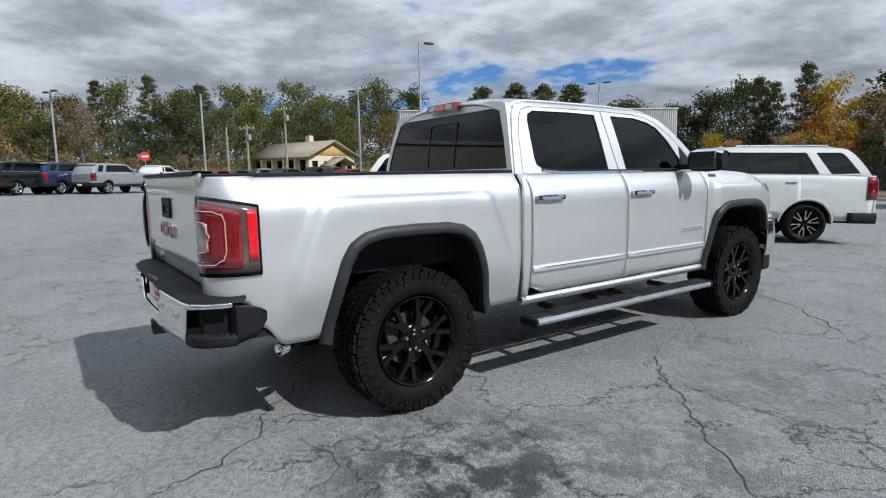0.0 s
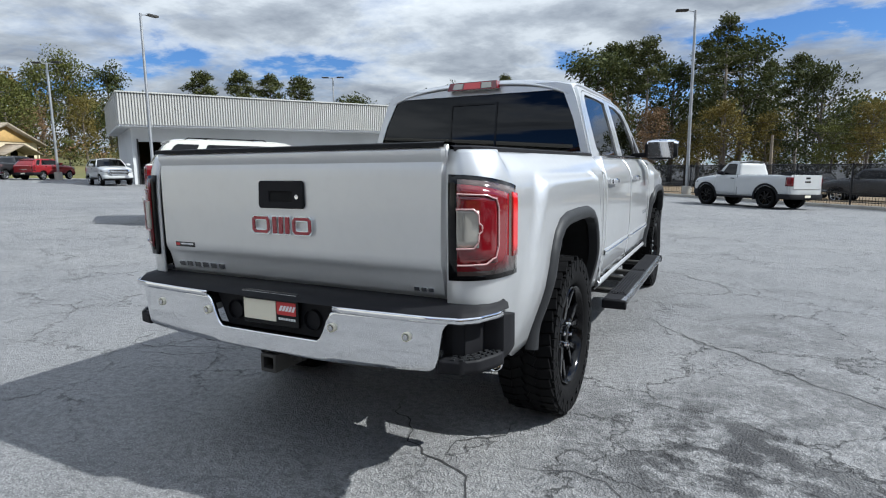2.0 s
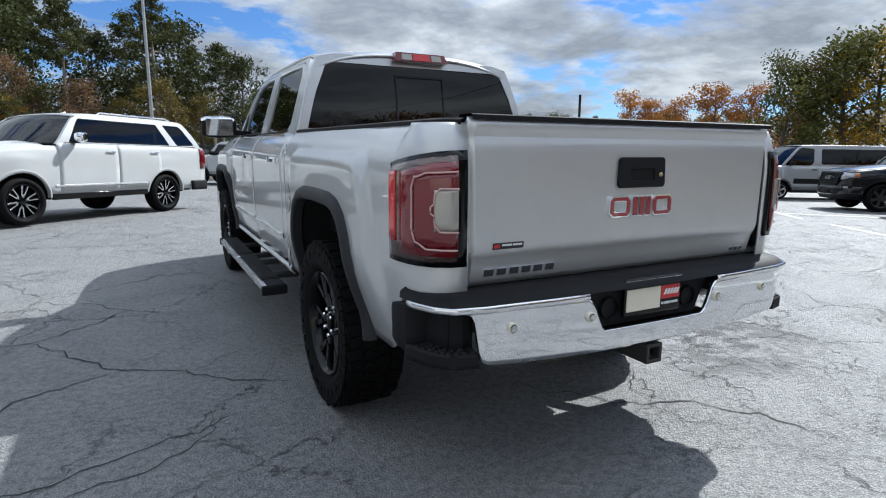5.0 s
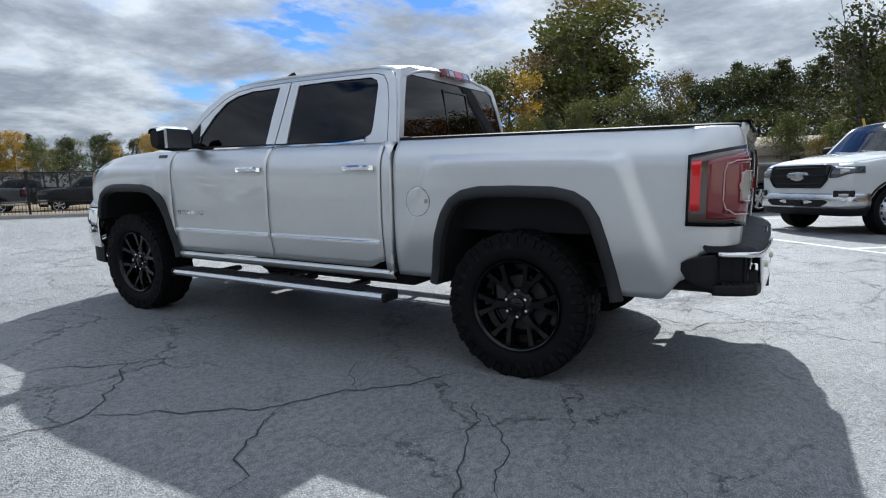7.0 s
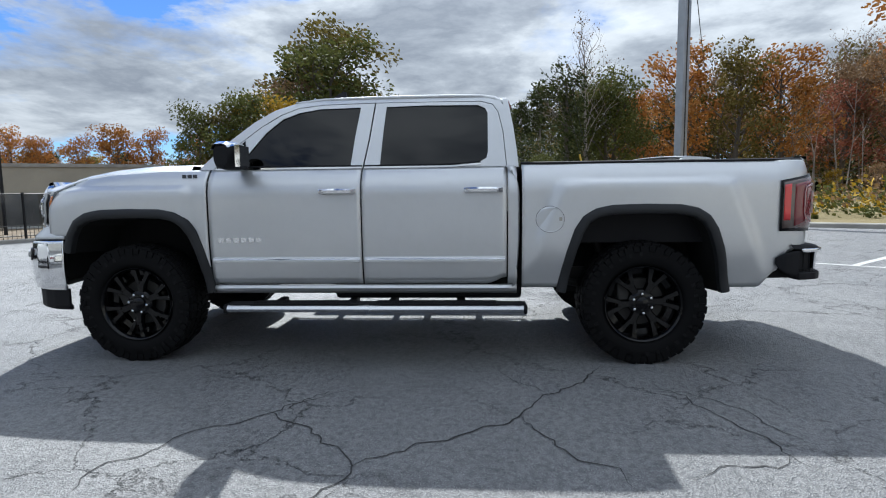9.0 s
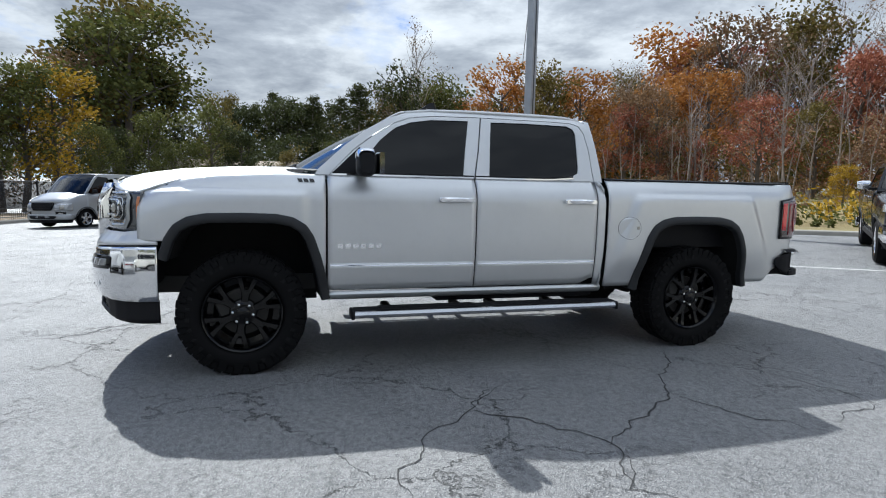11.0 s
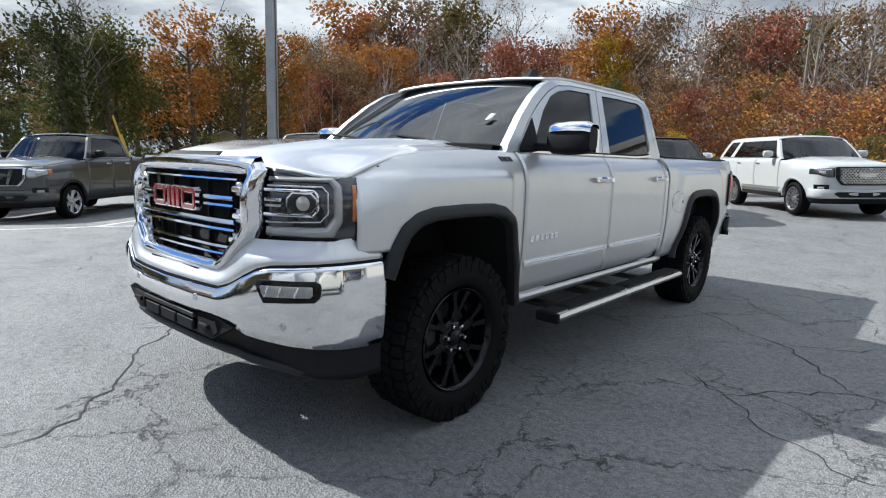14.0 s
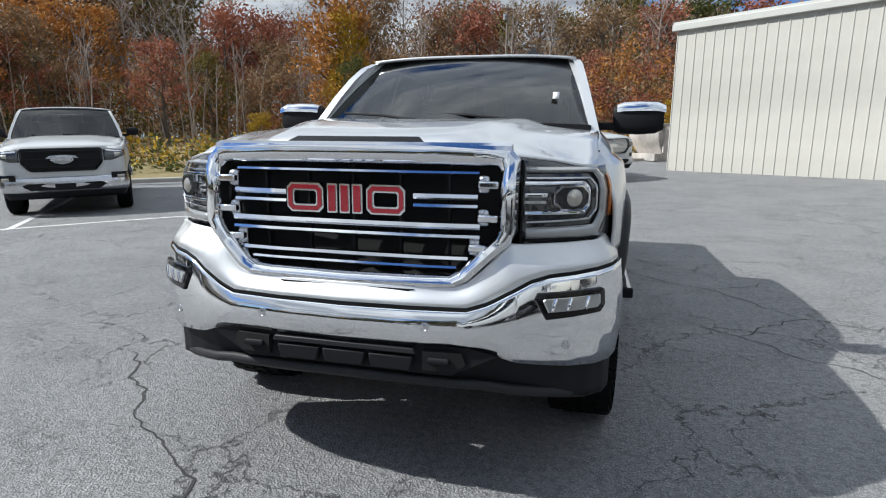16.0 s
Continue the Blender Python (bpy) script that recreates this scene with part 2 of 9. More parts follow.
class Shape:
    """Collects quads and polygons for one mesh."""

    def __init__(self):
        self.v, self.f = [], []

    def add(self, verts, faces):
        k = len(self.v)
        self.v += [Vector(v) for v in verts]
        self.f += [[i + k for i in f] for f in faces]
        return self

    def box(self, x0, x1, y0, y1, z0, z1, m=None):
        vs = [Vector((x, y, z)) for z in (z0, z1) for y in (y0, y1) for x in (x0, x1)]
        if m is not None:
            vs = [m @ v for v in vs]
        return self.add(vs, [(0, 2, 3, 1), (4, 5, 7, 6), (0, 1, 5, 4), (2, 6, 7, 3), (0, 4, 6, 2), (1, 3, 7, 5)])

    def cbox(self, c, s, m=None):
        return self.box(c[0] - s[0] / 2, c[0] + s[0] / 2, c[1] - s[1] / 2, c[1] + s[1] / 2, c[2] - s[2] / 2, c[2] + s[2] / 2, m)

    def grid(self, rows, close=False):
        n, k = len(rows[0]), len(rows)
        vs = [p for r in rows for p in r]
        fs = []
        for i in range(k - 1):
            for j in range(n if close else n - 1):
                a, b = i * n + j, i * n + (j + 1) % n
                fs.append((a, b, b + n, a + n))
        return self.add(vs, fs)

    def tube(self, pts, radii, sides=8, cap=True):
        pts = [Vector(p) for p in pts]
        if isinstance(radii, (int, float)):
            radii = [radii] * len(pts)
        rings, up = [], Vector((0.13, 0.21, 0.97))
        for i, p in enumerate(pts):
            d = (pts[min(i + 1, len(pts) - 1)] - pts[max(i - 1, 0)]).normalized()
            a = d.cross(up)
            a = a.normalized() if a.length > 1e-4 else Vector((1, 0, 0))
            b = d.cross(a)
            rings.append([p + (a * math.cos(2 * math.pi * k / sides) + b * math.sin(2 * math.pi * k / sides)) * radii[i] for k in range(sides)])
        k0 = len(self.v)
        self.grid(rings, True)
        if cap:
            self.f.append([k0 + i for i in range(sides)][::-1])
            self.f.append([k0 + (len(pts) - 1) * sides + i for i in range(sides)])
        return self

    def lathe(self, profile, sides, axis="x", centre=(0, 0, 0)):
        """profile: (along, radius) pairs, turned round the axis."""
        c = Vector(centre)
        rows = []
        for a, r in profile:
            ring = []
            for k in range(sides):
                w = 2 * math.pi * k / sides
                u, v = r * math.cos(w), r * math.sin(w)
                ring.append(c + Vector((a, u, v) if axis == "x" else (u, v, a) if axis == "z" else (u, a, v)))
            rows.append(ring)
        return self.grid(rows, True)

    def prism(self, outer, holes, place, depth):
        """A flat polygon with holes; place(u, v, d) puts it into space at depth 0 and depth."""
        from mathutils.geometry import tessellate_polygon
        loops = [[Vector((p[0], p[1], 0)) for p in loop] for loop in [outer] + list(holes)]
        tris = tessellate_polygon(loops)
        flat = [p for loop in loops for p in loop]
        n = len(flat)
        vs = [place(p.x, p.y, 0) for p in flat] + [place(p.x, p.y, depth) for p in flat]
        fs = [tuple(t) for t in tris] + [tuple(i + n for i in reversed(t)) for t in tris]
        k = 0
        for loop in loops:
            m = len(loop)
            for i in range(m):
                a, b = k + i, k + (i + 1) % m
                fs.append((a, b, b + n, a + n))
            k += m
        return self.add(vs, fs)

    def mirrored(self):
        s = Shape()
        s.v = [Vector((-v.x, v.y, v.z)) for v in self.v]
        s.f = [list(reversed(f)) for f in self.f]
        return s

    def moved(self, m):
        s = Shape()
        s.v, s.f = [m @ v for v in self.v], [list(f) for f in self.f]
        return s

    def put(self, name, mat, parent=None, label="", sharp=40.0, thick=0.0, bevel=0.0, fix=True):
        bm = bmesh.new()
        vs = [bm.verts.new(v) for v in self.v]
        for f in self.f:
            try:
                bm.faces.new([vs[i] for i in f])
            except ValueError:
                pass
        if fix:
            bmesh.ops.remove_doubles(bm, verts=bm.verts, dist=1e-5)
            bmesh.ops.recalc_face_normals(bm, faces=bm.faces)
        me = bpy.data.meshes.new(name)
        bm.to_mesh(me)
        bm.free()
        me.materials.append(mat)
        me.shade_smooth()
        me.set_sharp_from_angle(angle=radians(sharp))
        ob = new(name, me)
        if parent is not None:
            ob.parent = parent
        if label:
            ob["label"] = label
        if thick:
            mod = ob.modifiers.new("thickness", "SOLIDIFY")
            mod.thickness, mod.offset = thick, -1.0
        if bevel:
            mod = ob.modifiers.new("round", "BEVEL")
            mod.width, mod.segments, mod.limit_method, mod.angle_limit = bevel, 2, "ANGLE", radians(35)
        return ob


def lerp(pts, t):
    """Value at t of a line through (t, value) pairs in rising order."""
    if t <= pts[0][0]:
        return pts[0][1]
    for (a, u), (b, v) in zip(pts, pts[1:]):
        if t <= b:
            return u + (v - u) * (t - a) / (b - a)
    return pts[-1][1]


def smooth(a, b, t):
    t = max(0.0, min(1.0, (t - a) / (b - a)))
    return t * t * (3 - 2 * t)


def spread(a, b, n):
    return [a + (b - a) * i / (n - 1) for i in range(n)]


# ---------- the silver pickup ----------
AXLE = 1.8225
HUB_Z = 0.425


def ribbon(plan, zb, zt, nz, off, flip=False):
    """A wall along a plan line (clockwise seen from above), from zb to zt, pushed out or in by off."""
    s = Shape()
    rows = []
    n = len(plan)
    for i, (x, y) in enumerate(plan):
        (xa, ya), (xb, yb) = plan[max(i - 1, 0)], plan[min(i + 1, n - 1)]
        tx, ty = xb - xa, yb - ya
        k = math.hypot(tx, ty) or 1.0
        nx, ny = -ty / k, tx / k
        a, b = zb(x, y), zt(x, y)
        row = []
        for j in range(nz):
            f = j / (nz - 1)
            f = f * 0.55 + (1 - (1 - f) ** 2) * 0.45
            z = a + (b - a) * f
            o = off(x, y, z, b)
            row.append((x + nx * o, y + ny * o, z))
        rows.append(row)
    s.grid(rows)
    return s


ARCH = [(0.0, 1.065), (0.22, 1.06), (0.32, 1.04), (0.385, 1.0), (0.43, 0.93), (0.475, 0.80), (0.51, 0.66), (0.54, 0.50)]


def arch(dy):
    return lerp(ARCH, abs(dy)) if abs(dy) < 0.54 else 0.0


def side_x(y):
    return lerp([(-2.72, 0.962), (-2.5, 0.965), (1.9, 0.965), (2.2, 0.958), (2.35, 0.94), (2.46, 0.912)], y)


def side_off(x, y, z, zt):
    d = zt - z
    o = -0.092 * max(0.0, 1 - d / 0.24) ** 3 * (1 - 0.6 * smooth(-2.70, -2.80, y))
    o -= 0.06 * max(0.0, (0.97 - z) / 0.49) ** 2.2
    half = 0.55 + 0.40 * max(0.0, 1.29 - z)
    rear = smooth(half + 0.06, half - 0.035, abs(y + AXLE))
    front = smooth(1.36, 1.44, y)
    o += 0.032 * rear * smooth(1.303, 1.262, z) * smooth(0.55, 0.85, z)
    o += 0.028 * front * smooth(1.292, 1.245, z) * smooth(0.55, 0.85, z)
    return o


def both_sides(shape, name, mat, parent, label="", **kw):
    shape.put(name, mat, parent, label, fix=False, **kw)
    shape.mirrored().put(name, mat, parent, label, fix=False, **kw)


def tyre_shape(r, w, lugs, rim_r):
    """Tyre carcass and its tread blocks, axis along x, outer face at +x."""
    h = w / 2
    base = Shape().lathe([(-h * 0.72, rim_r), (-h * 0.98, rim_r + 0.03), (-h * 1.04, (r + rim_r) / 2), (-h * 0.98, r - 0.05), (-h * 0.82, r - 0.016), (-h * 0.4, r - 0.010),
                          (h * 0.4, r - 0.010), (h * 0.82, r - 0.016), (h * 0.98, r - 0.05), (h * 1.04, (r + rim_r) / 2), (h * 1.05, (r + rim_r) / 2 - 0.02), (h * 0.98, rim_r + 0.03), (h * 0.90, rim_r + 0.012), (h * 0.72, rim_r)], 72)
    blocks = Shape()
    for k in range(lugs or 0):
        a = 360.0 * k / lugs
        p = r * math.pi / lugs
        for side in (-1, 1):
            m = pose(0, 0, 0, a + (4 if side > 0 else 0)) @ pose(0, 0, 0, 0, 0, 9 * side)
            blocks.box(side * h * 0.52, side * h * (0.99 if k % 2 else 0.93), -p * 0.84, p * 0.84, r - 0.03, r - 0.003 if k % 2 else r - 0.006, m)
            m = pose(0, 0, 0, a + (6.0 if side > 0 else 1.5)) @ pose(0, 0, 0, 0, 0, -24 * side)
            blocks.box(side * h * 0.06, side * h * 0.46, -p * 0.8, p * 0.8, r - 0.02, r, m)
            m = pose(0, 0, 0, a + (4 if side > 0 else 0))
            q = p * (0.92 if k % 2 else 0.62)
            blocks.box(side * h * 0.93, side * h * 1.05, -q, q, r - (0.085 if k % 2 else 0.06), r - 0.022, m)
    return base, blocks


def fit_tyre(r, w, lugs, rim_r, wheel, label=""):
    base, blocks = tyre_shape(r, w, lugs, rim_r)
    base.put("tyre", RUBBER, wheel, label)
    if lugs:
        blocks.put("tread", RUBBER, wheel)["kind"] = "stuff"


def off_road_wheel():
    """Black twin-spoke wheel with an all-terrain tyre; outer face towards +x, axle at the origin."""
    w = thing("wheel", "", "")
    fit_tyre(0.432, 0.28, 46, 0.265, w, "knobbly all-terrain tyre")
    mark = Shape()
    for k in range(30):
        if k % 15 < 11:
            mark.box(0.146, 0.1500, -0.010 + 0.003 * (k % 3), 0.012, 0.338, 0.366, pose(0, 0, 0, 12.0 * k))
    mark.put("sidewall_band", RUBBER_PALE, w, "raised marks on the tyre sidewall")["kind"] = "stuff"
    lip = Shape().lathe([(0.02, 0.20), (0.03, 0.245), (0.09, 0.252), (0.118, 0.262), (0.128, 0.27), (0.134, 0.266), (0.128, 0.256), (0.10, 0.246), (0.0, 0.235), (-0.10, 0.245), (-0.11, 0.262)], 64)
    lip.put("rim", GLOSS_BLACK, w, "gloss black alloy rim")
    spokes = Shape()
    for k in range(6):
        def arm(line):
            rows = []
            for rr, ang, wd, xo, th in line:
                a = radians(60 * k + ang)
                u, t = Vector((0, math.cos(a), math.sin(a))), Vector((0, -math.sin(a), math.cos(a)))
                c = u * rr
                rows.append([c + t * wd * 0.72 + Vector((xo, 0, 0)), c - t * wd * 0.72 + Vector((xo, 0, 0)), c - t * wd + Vector((xo - 0.012, 0, 0)), c - t * wd + Vector((xo - th, 0, 0)), c + t * wd + Vector((xo - th, 0, 0)), c + t * wd + Vector((xo - 0.012, 0, 0))])
            spokes.grid(rows, True)
        arm([(0.055, 0, 0.031, 0.084, 0.045), (0.10, 0, 0.027, 0.088, 0.04), (0.165, 0, 0.034, 0.093, 0.035)])
        for sgn in (-1, 1):
            arm([(0.145, sgn * 7, 0.015, 0.0955, 0.036), (0.185, sgn * 9.5, 0.0175, 0.099, 0.034), (0.222, sgn * 11.5, 0.020, 0.103, 0.034), (0.256, sgn * 13.0, 0.025, 0.110, 0.032)])
    spokes.put("spokes", GLOSS_BLACK, w, "six forked gloss black spokes")
    hub = Shape().lathe([(0.03, 0.095), (0.075, 0.092), (0.086, 0.08), (0.088, 0.045), (0.102, 0.043), (0.108, 0.036), (0.110, 0.0001)], 32)
    hub.put("centre_cap", GLOSS_BLACK, w)
    for k in range(6):
        a = radians(60 * k + 30)
        nut = Shape().lathe([(0.082, 0.013), (0.104, 0.0125), (0.113, 0.009), (0.116, 0.0001)], 6, centre=(0, 0.068 * math.cos(a), 0.068 * math.sin(a)))
        nut.put("lug_nut", CHROME, w, "chrome lug nut")
    Shape().lathe([(0.0, 0.05), (0.02, 0.05), (0.022, 0.165), (0.0, 0.168), (-0.006, 0.165)], 40).put("brake_disc", STEEL, w, "dull steel brake disc")
    Shape().cbox((0.0, -0.11, 0.06), (0.09, 0.09, 0.16)).put("brake_caliper", STEEL, w, bevel=0.012)
    Shape().lathe([(-0.12, 0.255), (-0.06, 0.22), (-0.05, 0.001)], 32).put("backing", DARK, w)
    return w


def emblem_blocks(place, w, h, parent, border=0.010, depth=0.014):
    """Plain red shapes with bright rims: a hollow block, three uprights, a hollow block."""
    e = new("emblem")
    e.parent = parent
    cell = w * 0.318
    gap = (w - 3 * cell) / 2
    def block(x0, x1, z0, z1, c):
        return [(x0 + c, z0), (x1 - c, z0), (x1, z0 + c), (x1, z1 - c), (x1 - c, z1), (x0 + c, z1), (x0, z1 - c), (x0, z0 + c)]
    def piece(outer, hole, d, mat, nm):
        Shape().prism(outer, [hole] if hole else [], lambda u, v, q: place(u, v, q), d).put(nm, mat, e)
    t = h * 0.27
    for x0 in (-w / 2, w / 2 - cell):
        x1 = x0 + cell
        for i, d, mat, nm in ((0.0, depth, CHROME, "emblem_rim"), (border * 0.55, depth + 0.004, EMBLEM_RED, "emblem_face")):
            piece(block(x0 + i, x1 - i, -h / 2 + i, h / 2 - i, h * 0.16), block(x0 + t - i, x1 - t + i, -h / 2 + t - i, h / 2 - t + i, h * 0.06)[::-1], d, mat, nm)
    x0 = -cell / 2
    for k in range(3):
        a, b = x0 + cell * (k / 3 + 0.03), x0 + cell * ((k + 1) / 3 - 0.03)
        for i, d, mat, nm in ((0.0, depth, CHROME, "emblem_rim"), (border * 0.55, depth + 0.004, EMBLEM_RED, "emblem_face")):
            piece(block(a + i, b - i, -h / 2 + i, h / 2 - i, 0.003), None, d, mat, nm)
    return e


def rounded_box(x0, x1, z0, z1, c):
    return [(x0 + c, z0), (x1 - c, z0), (x1, z0 + c), (x1, z1 - c), (x1 - c, z1), (x0 + c, z1), (x0, z1 - c), (x0, z0 + c)]


def bars(n, x0, x1, z0, z1, place, mat, name, parent, depth=0.004, slant=0.0, gap=0.28):
    """A word as plain bars, each one by itself."""
    w = (x1 - x0) / n
    for i in range(n):
        a, b = x0 + i * w + w * gap / 2, x0 + (i + 1) * w - w * gap / 2
        Shape().prism([(a, z0), (b, z0), (b + slant, z1), (a + slant, z1)], [], place, depth).put(name, mat, parent)


def silver_pickup():
    T = thing("pickup_truck", "silver crew-cab pickup truck with black wheels parked on asphalt", "pickup truck")
    P = lambda shape, name, mat, label="", **kw: both_sides(shape, name, mat, T, label, **kw)

    # bed side, with its wheel arch and rear corner
    ys = spread(-0.985, -2.72, 72)
    plan = [(side_x(y), y) for y in ys] + [(0.959, -2.78), (0.949, -2.835), (0.932, -2.88), (0.90, -2.922), (0.858, -2.948), (0.789, -2.958)]
    low = lambda x, y: max(arch(y + AXLE), 0.535 + 0.12 * smooth(-2.60, -2.72, y) + 0.145 * smooth(-2.72, -2.80, y))
    P(ribbon(plan, low, lambda x, y: 1.405, 34, side_off), "bed_side", SILVER, thick=0.012)
    # bed rail caps
    s = Shape()
    rail = [(side_x(y) - 0.092, y) for y in spread(-0.985, -2.72, 30)] + [(0.872, -2.82), (0.855, -2.89), (0.80, -2.925)]
    rows = []
    for x, y in rail:
        rows.append([(x + 0.006, y, 1.398), (x + 0.006, y, 1.414), (x - 0.01, y, 1.42), (x - 0.065, y, 1.42), (x - 0.07, y, 1.38)])
    s.grid(rows)
    P(s, "bed_rail_cap", PLASTIC, "black plastic bed rail cap")
    # bed inside
    s = Shape()
    s.box(-0.80, 0.80, -2.90, -0.99, 0.84, 0.86)
    for k in (-1, 1):
        s.box(k * 0.80, k * 0.785, -2.90, -0.99, 0.86, 1.385)
    s.box(-0.80, 0.80, -1.01, -0.99, 0.86, 1.395)
    for k in (-1, 1):
        s.box(k * 0.785, k * 0.53, -2.3, -1.35, 0.86, 1.1)
    s.put("bed_liner", PLASTIC, T)

    # front fenders
    ys = spread(2.46, 1.262, 50)
    plan = [(side_x(y), y) for y in ys]
    ft = lambda x, y: lerp([(1.26, 1.392), (1.6, 1.39), (2.0, 1.368), (2.2, 1.34), (2.35, 1.295), (2.46, 1.25)], y)
    fl = lambda x, y: max(arch(y - AXLE), 0.93 if y > AXLE else 0.56)
    P(ribbon(plan, fl, ft, 34, side_off), "fender", SILVER, thick=0.012)
    # doors
    for name, y0, y1 in (("front_door", 1.248, 0.148), ("rear_door", 0.138, -0.878)):
        ys = spread(y0, y1, 30)
        lowd = lambda x, y: 0.565 + (0.05 * smooth(-0.74, -0.88, y) if y < 0 else 0.0)
        P(ribbon([(side_x(y), y) for y in ys], lowd, lambda x, y: 1.392, 26, side_off), name, SILVER, thick=0.012)
    # cab corner behind the rear door and rocker
    ys = spread(-0.888, -0.955, 6)
    P(ribbon([(side_x(y), y) for y in ys] + [(0.955, -0.965), (0.93, -0.972), (0.86, -0.974)], lambda x, y: 0.54, lambda x, y: 1.392, 16, side_off), "cab_corner", SILVER, thick=0.01)
    P(ribbon([(0.955, y) for y in spread(1.26, -0.95, 24)], lambda x, y: 0.495, lambda x, y: 0.56, 5, lambda x, y, z, zt: -0.04 + 0.03 * math.sin((z - 0.495) / 0.065 * 2.6)), "rocker_panel", SILVER, thick=0.01)
    # body-side moulding with a bright insert
    for a, b in ((1.235, 0.158), (0.128, -0.868)):
        s, c = Shape(), Shape()
        rows, rows2 = [], []
        for y in spread(a, b, 16):
            x = side_x(y) - 0.006
            taper = min(1.0, abs(y - a) / 0.03 + 0.3, abs(y - b) / 0.03 + 0.3)
            rows.append([(x - 0.01, y, 0.722), (x + 0.014 * taper, y, 0.726), (x + 0.016 * taper, y, 0.742), (x + 0.006 * taper, y, 0.762), (x - 0.01, y, 0.766)])
            rows2.append([(x + 0.0150 * taper, y, 0.743), (x + 0.0185 * taper, y, 0.745), (x + 0.0135 * taper, y, 0.752), (x + 0.008, y, 0.754)])
        s.grid(rows)
        c.grid(rows2)
        P(s, "door_moulding", SILVER)
        P(c, "moulding_insert", SATIN, "bright moulding strip")

    # flares
    for yc in (AXLE, -AXLE):
        pts = [(-d, z) for d, z in reversed(ARCH)] + [(d, z) for d, z in ARCH[1:]]
        if yc > 0:
            pts = [p for p in pts if p[0] < 0.49]
        dense = []
        for (a, za), (b, zb) in zip(pts, pts[1:]):
            for k in range(4):
                dense.append((a + (b - a) * k / 4, za + (zb - za) * k / 4))
        dense.append(pts[-1])
        s = Shape()
        rows = []
        for i, (d, z) in enumerate(dense):
            (a, za), (b, zb) = dense[max(i - 1, 0)], dense[min(i + 1, len(dense) - 1)]
            k = math.hypot(b - a, zb - za) or 1
            nd, nz = -(zb - za) / k, (b - a) / k
            y = yc + d
            x = side_x(y) + side_off(0, y, max(z, 0.6), 1.405)
            row = []
            for o, up in ((-0.012, -0.03), (-0.008, 0.018), (0.0, 0.026), (0.02, 0.028), (0.042, 0.02), (0.056, 0.004), (0.058, -0.02)):
                row.append((x + up, y + nd * o, z + nz * o))
            rows.append(row[::-1])
        s.grid(rows)
        P(s, "wheel_arch_trim", FLARE, "dark grey plastic wheel arch trim")
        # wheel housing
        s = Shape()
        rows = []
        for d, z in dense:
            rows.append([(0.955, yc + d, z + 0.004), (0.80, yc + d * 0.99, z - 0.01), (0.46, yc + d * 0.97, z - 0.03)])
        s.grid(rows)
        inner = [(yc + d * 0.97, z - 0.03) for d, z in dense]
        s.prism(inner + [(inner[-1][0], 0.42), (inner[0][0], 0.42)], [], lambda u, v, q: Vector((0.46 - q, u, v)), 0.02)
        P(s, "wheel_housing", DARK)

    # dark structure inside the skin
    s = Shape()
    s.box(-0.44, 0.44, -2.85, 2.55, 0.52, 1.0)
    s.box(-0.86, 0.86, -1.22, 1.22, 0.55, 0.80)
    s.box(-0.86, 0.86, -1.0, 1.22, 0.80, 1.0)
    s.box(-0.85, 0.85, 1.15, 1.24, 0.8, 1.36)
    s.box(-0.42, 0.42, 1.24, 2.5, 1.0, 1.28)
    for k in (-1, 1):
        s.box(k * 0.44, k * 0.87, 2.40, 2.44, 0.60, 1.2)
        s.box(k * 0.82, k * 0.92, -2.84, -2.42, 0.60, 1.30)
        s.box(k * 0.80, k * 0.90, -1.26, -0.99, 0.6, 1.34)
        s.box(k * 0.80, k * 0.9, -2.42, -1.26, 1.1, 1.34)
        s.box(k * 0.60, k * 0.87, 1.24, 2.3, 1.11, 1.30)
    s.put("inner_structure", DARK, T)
    Shape().box(-0.86, 0.86, -2.90, -2.80, 0.80, 0.86).put("bed_sill", SILVER, T)

    # ---- cab top ----
    def gx(z):
        return lerp([(1.38, 0.878), (1.44, 0.863), (1.65, 0.806), (1.80, 0.764), (1.86, 0.742), (1.90, 0.70)], z)

    def cab(u, v, d):
        return Vector((gx(v) - d, u, v))

    outer = [(1.335, 1.392), (1.31, 1.43), (1.12, 1.605), (0.95, 1.735), (0.80, 1.822), (0.66, 1.868), (0.45, 1.890), (0.1, 1.897), (-0.5, 1.897), (-0.74, 1.892), (-0.84, 1.865), (-0.885, 1.80), (-0.915, 1.66), (-0.955, 1.392)]
    inner = [(1.235, 1.392), (1.18, 1.455), (1.055, 1.58), (0.90, 1.70), (0.75, 1.79), (0.62, 1.838), (0.44, 1.858), (0.1, 1.866), (-0.5, 1.866), (-0.71, 1.862), (-0.79, 1.84), (-0.83, 1.78), (-0.862, 1.64), (-0.886, 1.392)]
    s = Shape().prism(outer + inner[::-1], [], cab, 0.05)
    P(s, "pillar_frame", SILVER)
    win_f = [(0.985, 1.412), (1.0, 1.45), (0.995, 1.49), (0.86, 1.655), (0.74, 1.755), (0.62, 1.80), (0.46, 1.826), (0.165, 1.832), (0.20, 1.62), (0.228, 1.412)]
    win_r = [(0.018, 1.405), (0.0, 1.62), (-0.022, 1.832), (-0.3, 1.838), (-0.68, 1.834), (-0.735, 1.81), (-0.752, 1.77), (-0.752, 1.50), (-0.742, 1.452), (-0.70, 1.43), (-0.55, 1.416), (-0.3, 1.41)]
